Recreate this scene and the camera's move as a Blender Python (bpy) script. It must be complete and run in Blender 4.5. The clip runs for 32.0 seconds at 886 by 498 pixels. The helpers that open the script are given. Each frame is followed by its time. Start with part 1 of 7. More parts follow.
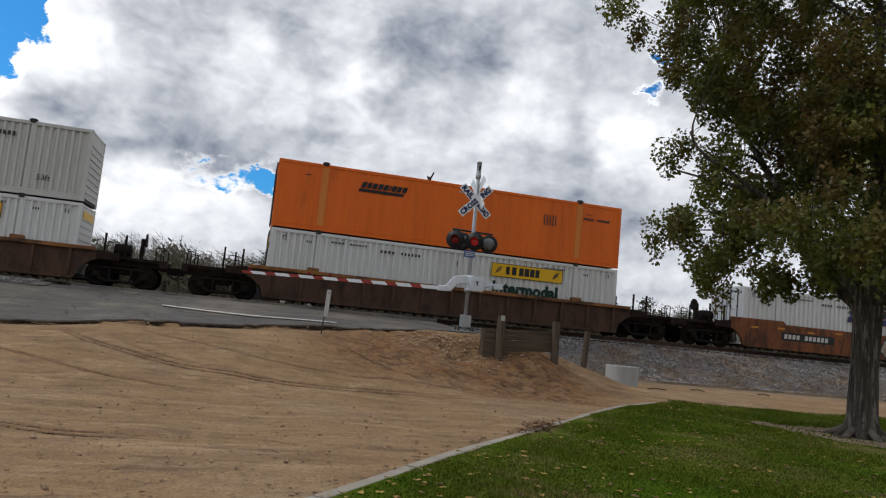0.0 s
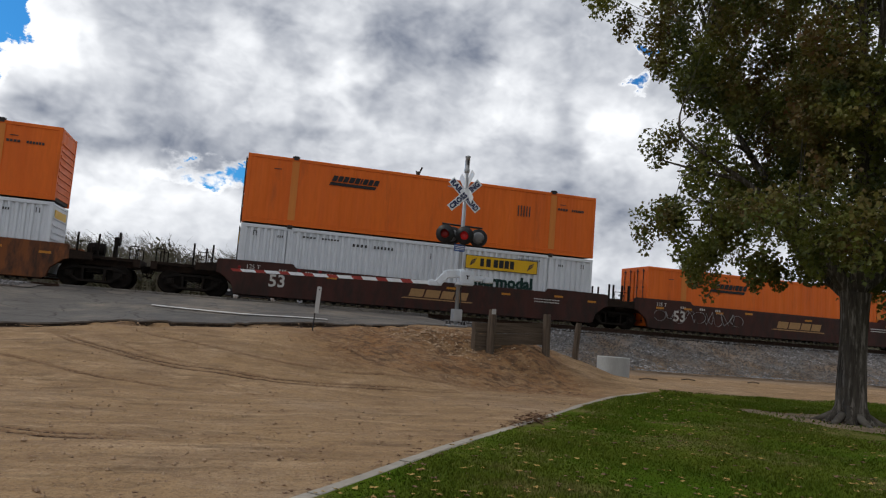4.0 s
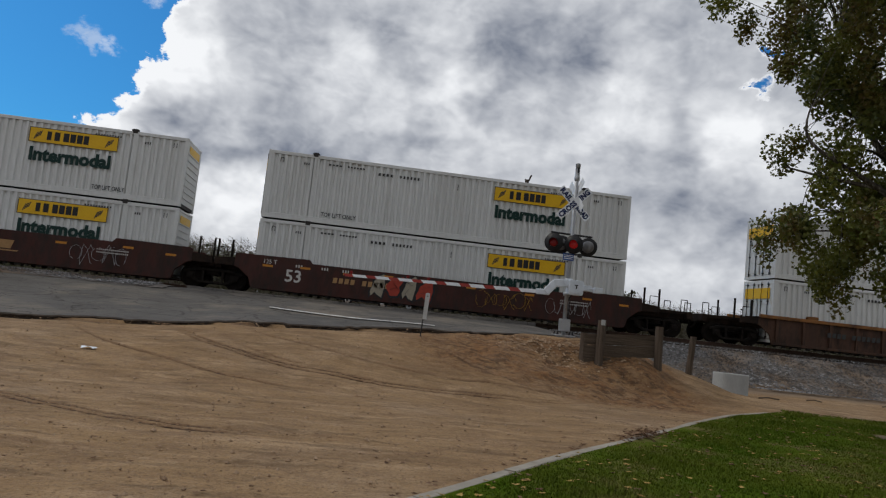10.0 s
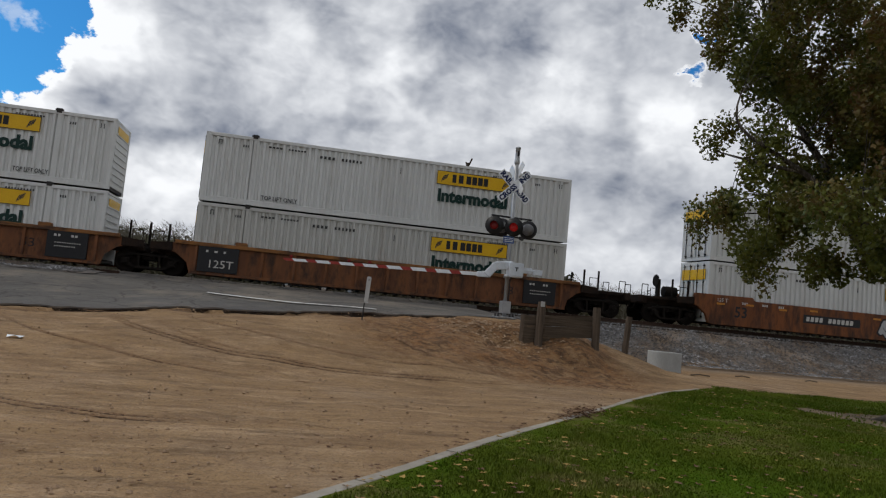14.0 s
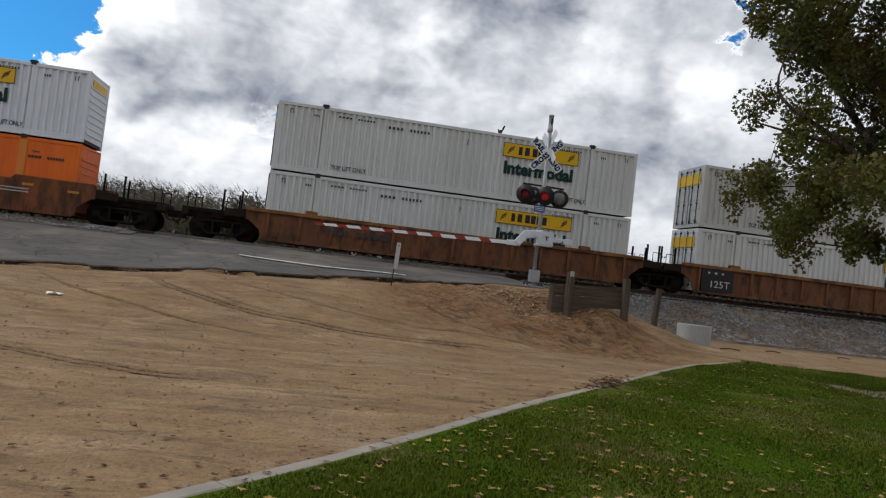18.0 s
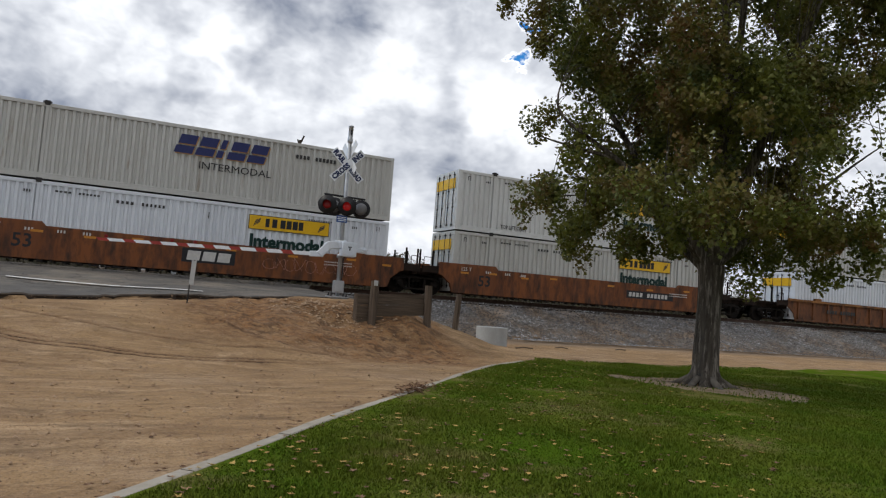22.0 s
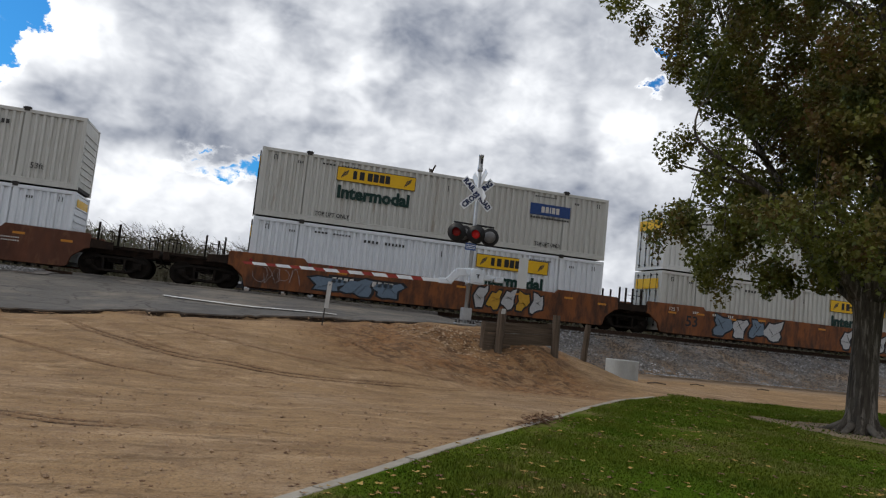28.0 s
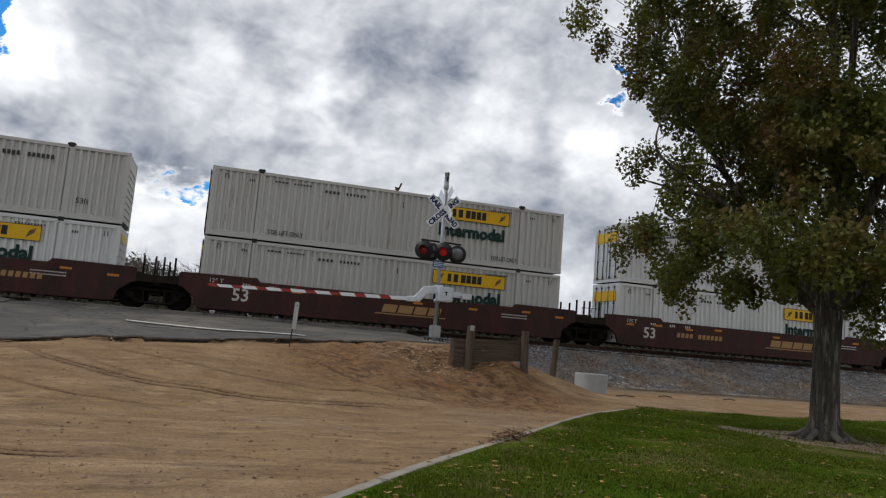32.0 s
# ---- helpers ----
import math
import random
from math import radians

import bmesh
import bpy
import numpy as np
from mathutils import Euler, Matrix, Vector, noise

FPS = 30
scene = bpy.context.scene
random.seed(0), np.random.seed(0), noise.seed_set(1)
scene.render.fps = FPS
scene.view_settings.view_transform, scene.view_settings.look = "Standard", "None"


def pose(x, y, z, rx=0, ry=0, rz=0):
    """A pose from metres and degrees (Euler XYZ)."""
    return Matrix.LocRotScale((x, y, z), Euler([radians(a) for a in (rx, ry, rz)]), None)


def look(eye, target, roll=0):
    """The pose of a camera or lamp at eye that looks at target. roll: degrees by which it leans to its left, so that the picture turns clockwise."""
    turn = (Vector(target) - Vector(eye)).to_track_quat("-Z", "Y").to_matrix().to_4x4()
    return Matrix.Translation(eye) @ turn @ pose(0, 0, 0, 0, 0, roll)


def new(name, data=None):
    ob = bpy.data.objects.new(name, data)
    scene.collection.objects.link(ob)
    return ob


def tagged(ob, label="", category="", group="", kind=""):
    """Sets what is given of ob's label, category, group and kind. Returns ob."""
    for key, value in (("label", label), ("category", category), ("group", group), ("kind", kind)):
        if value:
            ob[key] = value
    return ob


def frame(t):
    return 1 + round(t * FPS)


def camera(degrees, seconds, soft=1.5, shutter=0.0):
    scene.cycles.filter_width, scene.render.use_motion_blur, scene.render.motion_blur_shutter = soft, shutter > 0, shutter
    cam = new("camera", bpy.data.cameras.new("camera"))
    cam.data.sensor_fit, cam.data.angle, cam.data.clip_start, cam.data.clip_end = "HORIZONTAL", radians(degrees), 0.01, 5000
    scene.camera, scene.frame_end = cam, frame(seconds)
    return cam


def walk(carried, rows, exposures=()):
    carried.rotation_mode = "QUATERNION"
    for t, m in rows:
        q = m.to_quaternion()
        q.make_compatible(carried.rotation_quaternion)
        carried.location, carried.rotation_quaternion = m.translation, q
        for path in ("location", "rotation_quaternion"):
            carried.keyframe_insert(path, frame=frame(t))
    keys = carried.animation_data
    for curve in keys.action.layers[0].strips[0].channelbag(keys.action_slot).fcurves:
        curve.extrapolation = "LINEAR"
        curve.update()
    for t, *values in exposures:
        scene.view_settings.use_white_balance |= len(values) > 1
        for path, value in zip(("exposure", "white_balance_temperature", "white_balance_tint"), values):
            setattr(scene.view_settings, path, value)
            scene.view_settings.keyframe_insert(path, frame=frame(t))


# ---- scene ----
cam = camera(62.52, 32.0, soft=1.2)
PATH = [
    (0.0, pose(0, 0, 1.6, 96.14, -5.52, -15.17)),
    (0.5, pose(0, 0, 1.6, 96.88, -5.98, -15.28)),
    (1.0, pose(0, 0, 1.6, 97.39, -5.33, -14.30)),
    (1.5, pose(0, 0, 1.6, 97.79, -4.28, -13.59)),
    (2.0, pose(0, 0, 1.6, 98.12, -4.37, -14.45)),
    (2.5, pose(0, 0, 1.6, 97.54, -4.39, -15.08)),
    (3.0, pose(0, 0, 1.6, 96.76, -5.36, -17.89)),
    (3.5, pose(0, 0, 1.6, 95.57, -3.96, -16.11)),
    (5.5, pose(0, 0, 1.6, 97.13, -7.79, -13.81)),
    (6.0, pose(0, 0, 1.6, 97.13, -6.82, -12.05)),
    (6.5, pose(0, 0, 1.6, 97.29, -5.26, -10.90)),
    (7.0, pose(0, 0, 1.6, 97.10, -3.81, -8.54)),
    (7.5, pose(0, 0, 1.6, 96.42, -4.34, -7.92)),
    (8.0, pose(0, 0, 1.6, 95.49, -4.73, -9.80)),
    (8.5, pose(0, 0, 1.6, 95.45, -6.02, -10.14)),
    (9.0, pose(0, 0, 1.6, 95.29, -5.71, -8.46)),
    (9.5, pose(0, 0, 1.6, 95.53, -6.21, -7.71)),
    (10.0, pose(0, 0, 1.6, 95.63, -6.05, -7.48)),
    (10.5, pose(0, 0, 1.6, 95.34, -6.24, -7.75)),
    (11.0, pose(0, 0, 1.6, 95.19, -6.47, -7.64)),
    (11.5, pose(0, 0, 1.6, 95.11, -6.29, -8.25)),
    (12.0, pose(0, 0, 1.6, 95.47, -6.47, -8.49)),
    (12.5, pose(0, 0, 1.6, 94.94, -6.44, -9.27)),
    (13.0, pose(0, 0, 1.6, 94.65, -6.62, -11.23)),
    (13.5, pose(0, 0, 1.6, 94.65, -5.73, -11.76)),
    (14.0, pose(0, 0, 1.6, 94.77, -5.35, -12.06)),
    (14.5, pose(0, 0, 1.6, 94.32, -4.87, -12.36)),
    (16.5, pose(0, 0, 1.6, 92.48, -5.64, -10.82)),
    (17.0, pose(0, 0, 1.6, 92.01, -6.56, -10.23)),
    (17.5, pose(0, 0, 1.6, 91.56, -6.52, -9.97)),
    (18.0, pose(0, 0, 1.6, 91.96, -6.69, -9.78)),
    (18.5, pose(0, 0, 1.6, 91.76, -6.60, -9.72)),
    (19.0, pose(0, 0, 1.6, 91.97, -5.84, -9.61)),
    (19.5, pose(0, 0, 1.6, 91.52, -5.53, -10.08)),
    (20.0, pose(0, 0, 1.6, 91.81, -6.53, -10.19)),
    (20.5, pose(0, 0, 1.6, 92.15, -7.22, -10.77)),
    (20.8, pose(0, 0, 1.6, 92.65, -5.46, -13.47)),
    (21.0, pose(0, 0, 1.6, 93.17, -4.29, -16.12)),
    (21.5, pose(0, 0, 1.6, 93.12, -3.65, -20.04)),
    (21.6, pose(0, 0, 1.6, 93.11, -3.77, -20.18)),
    (22.0, pose(0, 0, 1.6, 94.24, -4.23, -25.09)),
    (22.3, pose(0, 0, 1.6, 94.65, -4.95, -25.35)),
    (22.5, pose(0, 0, 1.6, 94.84, -5.43, -24.49)),
    (23.0, pose(0, 0, 1.6, 95.00, -7.04, -21.45)),
    (23.5, pose(0, 0, 1.6, 93.02, -5.61, -19.45)),
    (24.0, pose(0, 0, 1.6, 93.08, -5.86, -18.63)),
    (24.5, pose(0, 0, 1.6, 93.47, -6.26, -17.94)),
    (25.0, pose(0, 0, 1.6, 93.42, -5.69, -17.37)),
    (25.5, pose(0, 0, 1.6, 93.80, -6.18, -16.48)),
    (27.5, pose(0, 0, 1.6, 95.20, -5.92, -15.52)),
    (28.0, pose(0, 0, 1.6, 95.56, -6.01, -15.13)),
    (28.5, pose(0, 0, 1.6, 95.83, -6.44, -15.40)),
    (29.0, pose(0, 0, 1.6, 96.17, -5.52, -15.17)),
    (29.5, pose(0, 0, 1.6, 96.63, -5.42, -15.46)),
    (30.0, pose(0, 0, 1.6, 96.17, -5.30, -15.75)),
    (30.5, pose(0, 0, 1.6, 96.06, -5.38, -16.32)),
    (31.0, pose(0, 0, 1.6, 96.39, -5.14, -16.78)),
    (31.5, pose(0, 0, 1.6, 96.74, -4.22, -17.28)),
    (32.0, pose(0, 0, 1.6, 97.17, -4.60, -17.55)),
]
walk(cam, PATH, [(0, 0.08), (1, 0.04), (2, -0.22), (3, 0.06), (4, 0.0), (6, -0.14), (8, -0.26), (9, -0.32), (10, -0.22), (12, -0.14), (14, -0.13), (17, 0.0), (20.5, 0.08), (21, 0.12), (22, 0.31), (25, 0.17), (28, 0.08), (30, 0.02), (32, 0.02)])

# ---- light and sky ----
SUN_AZ, SUN_EL = -62.0, 52.0      # degrees right of +y, above the horizon


def heading(az, el):
    a, e = radians(az), radians(el)
    return Vector((math.sin(a) * math.cos(e), math.cos(a) * math.cos(e), math.sin(e)))


world = bpy.data.worlds.new("sky")
scene.world = world
world.use_nodes = True
wt = world.node_tree
wt.nodes.clear()


def wn(kind, **sets):
    n = wt.nodes.new(kind)
    for k, v in sets.items():
        n.inputs[k].default_value = v
    return n


def wmath(op, a, b=None, clamp=False):
    n = wt.nodes.new("ShaderNodeMath")
    n.operation, n.use_clamp = op, clamp
    for i, v in enumerate((a, b)):
        if v is None:
            continue
        if isinstance(v, (int, float)):
            n.inputs[i].default_value = v
        else:
            wt.links.new(v, n.inputs[i])
    return n.outputs[0]


def wmix(fac, a, b):
    n = wt.nodes.new("ShaderNodeMix")
    n.data_type = "RGBA"
    for sock, v in ((n.inputs[0], fac), (n.inputs[6], a), (n.inputs[7], b)):
        if isinstance(v, tuple):
            sock.default_value = (*v, 1)
        elif isinstance(v, (int, float)):
            sock.default_value = v
        else:
            wt.links.new(v, sock)
    return n.outputs[2]


def wramp(v, lo, hi, kind="SMOOTHSTEP"):
    n = wt.nodes.new("ShaderNodeMapRange")
    n.interpolation_type = kind
    wt.links.new(v, n.inputs[0])
    n.inputs[1].default_value, n.inputs[2].default_value = lo, hi
    return n.outputs[0]


coord = wt.nodes.new("ShaderNodeTexCoord").outputs["Generated"]
# clouds lie in the sky's own directions, a little flattened
flat = wt.nodes.new("ShaderNodeVectorMath")
flat.operation = "MULTIPLY"
flat.inputs[1].default_value = (1.0, 1.0, 1.45)
wt.links.new(coord, flat.inputs[0])
deck = flat.outputs[0]


def shifted(vector, by):
    n = wt.nodes.new("ShaderNodeVectorMath")
    n.operation = "ADD"
    n.inputs[1].default_value = by
    wt.links.new(vector, n.inputs[0])
    return n.outputs[0]


def warped(vector, scale, detail, amount, by=(0, 0, 0)):
    """Push directions about by noise."""
    n = wn("ShaderNodeTexNoise", Scale=scale, Detail=detail, Roughness=0.6)
    wt.links.new(shifted(deck, by), n.inputs["Vector"])
    off = wt.nodes.new("ShaderNodeVectorMath")
    off.operation = "SUBTRACT"
    off.inputs[1].default_value = (0.5, 0.5, 0.5)
    wt.links.new(n.outputs["Color"], off.inputs[0])
    p = wt.nodes.new("ShaderNodeVectorMath")
    p.operation = "MULTIPLY_ADD"
    p.inputs[1].default_value = (amount, amount, amount)
    wt.links.new(off.outputs[0], p.inputs[0])
    wt.links.new(vector, p.inputs[2])
    return p.outputs[0]


def cloud_noise(scale, detail, rough, shift, warp=0.0):
    n = wn("ShaderNodeTexNoise", Scale=scale, Detail=detail, Roughness=rough, Distortion=warp)
    wt.links.new(shifted(deck, shift), n.inputs["Vector"])
    return n.outputs[0]


def billow(scale, detail, shift):
    """Rounded heaps, 0 to 1."""
    n = wt.nodes.new("ShaderNodeTexVoronoi")
    n.feature, n.normalize = "SMOOTH_F1", True
    n.inputs["Scale"].default_value, n.inputs["Detail"].default_value, n.inputs["Roughness"].default_value, n.inputs["Smoothness"].default_value = scale, detail, 0.65, 0.35
    wt.links.new(shifted(warped(deck, 9.0, 3, 0.07), shift), n.inputs["Vector"])
    return wmath("SUBTRACT", 1.0, wmath("MULTIPLY", n.outputs["Distance"], 1.6))


unit = wt.nodes.new("ShaderNodeVectorMath")
unit.operation = "NORMALIZE"
wt.links.new(warped(coord, 13.0, 8, 0.11, (2.0, 0.3, 0.7)), unit.inputs[0])
ragged = unit.outputs[0]
swell = wt.nodes.new("ShaderNodeVectorMath")
swell.operation = "NORMALIZE"
wt.links.new(warped(coord, 9.0, 3.0, 0.13, (4.1, 1.3, 0.2)), swell.inputs[0])
rounded = swell.outputs[0]


def spot(az, el, inner, outer, vector=ragged):
    """1 within inner degrees of a direction, 0 beyond outer."""
    dot = wt.nodes.new("ShaderNodeVectorMath")
    dot.operation = "DOT_PRODUCT"
    dot.inputs[1].default_value = heading(az, el)
    wt.links.new(vector, dot.inputs[0])
    return wramp(dot.outputs["Value"], math.cos(radians(outer)), math.cos(radians(inner)))


sky = wt.nodes.new("ShaderNodeTexSky")
sky.sky_type, sky.sun_disc = "NISHITA", False
sky.sun_elevation, sky.sun_rotation = radians(SUN_EL), radians(SUN_AZ)
deeper = wt.nodes.new("ShaderNodeMix")
deeper.data_type, deeper.blend_type = "RGBA", "MULTIPLY"
deeper.inputs[0].default_value, deeper.inputs[7].default_value = 1.0, (0.22, 0.86, 1.42, 1)
wt.links.new(sky.outputs[0], deeper.inputs[6])
sky_dim = deeper.outputs[2]
scale_sky = wt.nodes.new("ShaderNodeVectorMath")
scale_sky.operation = "SCALE"
scale_sky.inputs["Scale"].default_value = 0.085
wt.links.new(sky_dim, scale_sky.inputs[0])

def banded(turn, scale, detail, rough, across, shift):
    """Noise drawn out into long banks that rise to one side."""
    mp = wt.nodes.new("ShaderNodeMapping")
    mp.inputs["Rotation"].default_value = (0, radians(turn), 0)
    mp.inputs["Scale"].default_value = (1, 1, across)
    mp.inputs["Location"].default_value = shift
    wt.links.new(coord, mp.inputs[0])
    n = wn("ShaderNodeTexNoise", Scale=scale, Detail=detail, Roughness=rough, Distortion=0.25)
    wt.links.new(mp.outputs[0], n.inputs["Vector"])
    return n.outputs[0]


fluff = cloud_noise(26.0, 9, 0.62, (0.6, 5.2, 0), 0.1)
banks = banded(-26, 6.0, 4, 0.40, 1.5, (3.1, 0.4, 1.9))
banks_lit = banded(-26, 6.0, 4, 0.40, 1.5, (3.078, 0.4, 1.938))
fine = banded(10, 19.0, 6, 0.55, 1.4, (0.7, 2.0, 4.4))
fine_lit = banded(10, 19.0, 6, 0.55, 1.4, (0.691, 2.0, 4.413))
heap = billow(13.0, 3.0, (0.0, 0.0, 0))
heap_lit = billow(13.0, 3.0, (-0.013, 0.0, 0.026))


def gather(table, vector=ragged):
    total = None
    for az, el, inner, outer, amount in table:
        v = wmath("MULTIPLY", spot(az, el, inner, outer, vector), amount)
        total = v if total is None else wmath("ADD", total, v)
    return total


# clear sky: the open side beyond the cloud's edge, and slits under the cloud base
holes = gather(((-40, 26, 20.5, 26.0, 0.95), (7.0, 10.2, 0.3, 1.8, 0.30), (1.0, 10.0, 0.3, 1.6, 0.20), (10.0, 9.6, 0.3, 1.7, 0.22), (-26, 6.6, 0.5, 3.0, 0.3), (29.0, 18.8, 0.2, 1.3, 0.40), (30.4, 21.4, 0.1, 1.2, 0.36)))
height = wt.nodes.new("ShaderNodeSeparateXYZ")
wt.links.new(ragged, height.inputs[0])
level = wmath("ABSOLUTE", wmath("SUBTRACT", wmath("ADD", height.outputs[2], wmath("MULTIPLY", height.outputs[0], 0.012)), math.sin(radians(9.4))))
slit = wmath("MULTIPLY", wramp(level, 0.024, 0.003), spot(4.0, 9.4, 7.5, 13.0))
holes = wmath("ADD", holes, wmath("MULTIPLY", slit, 0.38))
# sunlit heaps
bright = gather(((-17.2, 15.9, 0.5, 4.5, 0.50), (-15.2, 18.8, 0.5, 4.5, 0.48), (-19, 12.3, 0.5, 4.2, 0.50), (-22, 9.3, 0.5, 4.2, 0.42), (-12.0, 7.4, 1, 4.2, 0.50), (-7.5, 7.0, 1, 4.2, 0.48), (-18, 6.6, 1, 5, 0.42), (-2, 6.6, 1, 4, 0.38),
                 (4, 7.0, 1, 4, 0.34), (-2.1, 18.9, 0.4, 3.0, 0.34), (1.4, 16.4, 0.4, 2.6, 0.36), (-11.0, 16.6, 0.5, 3.5, 0.24), (4.8, 22.3, 0.4, 2.6, 0.28), (7.1, 18.4, 0.4, 2.6, 0.40), (6.4, 15.6, 0.4, 2.4, 0.34),
                 (10.4, 14.4, 0.5, 3.0, 0.24), (15.8, 13.6, 0.5, 3.4, 0.22), (19.8, 16.8, 0.5, 4.0, 0.36), (21.7, 20.1, 0.5, 3.4, 0.28), (28.1, 17.0, 0.5, 3.6, 0.46), (29.8, 14.6, 0.5, 3.6, 0.42), (16, 6.4, 1, 5, 0.26), (24, 6.0, 1, 5, 0.20)), rounded)
# thick grey bellies and the level cloud base
dull = gather(((-13.4, 12.4, 0.5, 3.6, 0.26), (-12.4, 10.6, 0.4, 2.4, 0.30), (-8.8, 11.4, 0.6, 3.2, 0.30), (-4.4, 11.9, 0.6, 3.4, 0.28), (0.6, 12.6, 0.6, 3.6, 0.24), (4.8, 12.6, 0.6, 3.2, 0.20), (-7.5, 19.6, 1, 5, 0.22), (-7.4, 14.6, 0.5, 3.6, 0.20), (1.2, 21.8, 0.6, 3.6, 0.24),
               (9.6, 20.4, 0.6, 3.4, 0.34), (13.5, 22.4, 1, 4, 0.34), (9.9, 16.4, 0.4, 2.8, 0.24), (14.0, 18.4, 0.6, 3.2, 0.18), (17.3, 20.8, 0.6, 3.4, 0.20), (23.4, 13.0, 0.8, 4.6, 0.24), (26.8, 9.2, 0.8, 4.2, 0.20), (24.6, 23, 0.6, 3.6, 0.18), (17, 10.4, 1, 5, 0.16)), rounded)
wisp = gather(((-21.6, 17.0, 0.1, 1.0, 0.34), (-20.2, 16.8, 0.1, 1.0, 0.40), (-18.8, 16.6, 0.1, 1.1, 0.42), (-16.9, 20.6, 0.1, 1.2, 0.4), (-25.4, 21.2, 0.1, 1.1, 0.5), (-29.5, 19.6, 0.1, 1.0, 0.4)))
cover = wmath("ADD", wmath("MULTIPLY", wmath("SUBTRACT", fluff, 0.5), 0.50), wmath("MULTIPLY", wmath("SUBTRACT", heap, 0.4), 0.22))
cover = wmath("SUBTRACT", wmath("ADD", cover, 0.82), holes)
opacity = wmath("MAXIMUM", wramp(cover, 0.44, 0.51), wmath("MULTIPLY", wisp, wramp(fluff, 0.44, 0.60)))
rim = wmath("MULTIPLY", wramp(cover, 0.72, 0.47), 0.34)
relief = wmath("ADD", wmath("MULTIPLY", wmath("SUBTRACT", heap, heap_lit), 0.50), wmath("MULTIPLY", wmath("SUBTRACT", banks, banks_lit), 0.30))
relief = wmath("ADD", relief, wmath("MULTIPLY", wmath("SUBTRACT", fine, fine_lit), 0.30))
grey = wmath("ADD", wmath("MULTIPLY", wmath("SUBTRACT", banks, 0.5), 0.50), wmath("MULTIPLY", wmath("SUBTRACT", fine, 0.5), 0.13))
grey = wmath("ADD", wmath("ADD", grey, relief), 0.50)
grey = wmath("SUBTRACT", wmath("ADD", wmath("SUBTRACT", grey, wmath("MULTIPLY", bright, 0.62)), wmath("MULTIPLY", dull, 0.72)), rim)
grey = wramp(grey, 0.0, 1.0, "LINEAR")
cloud = wmix(grey, (1.06, 1.08, 1.11), (0.195, 0.225, 0.295))
sky_all = wmix(opacity, scale_sky.outputs[0], cloud)
back = wn("ShaderNodeBackground", Strength=1.0)
wt.links.new(sky_all, back.inputs[0])
wt.links.new(back.outputs[0], wt.nodes.new("ShaderNodeOutputWorld").inputs[0])

sun = new("sun", bpy.data.lights.new("sun", "SUN"))
sun.data.energy, sun.data.angle, sun.data.color = 1.0, radians(11), (1.0, 0.94, 0.85)
sun.matrix_world = look(heading(SUN_AZ, SUN_EL) * 80, (0, 0, 0))
scene.view_settings.exposure = 0.0


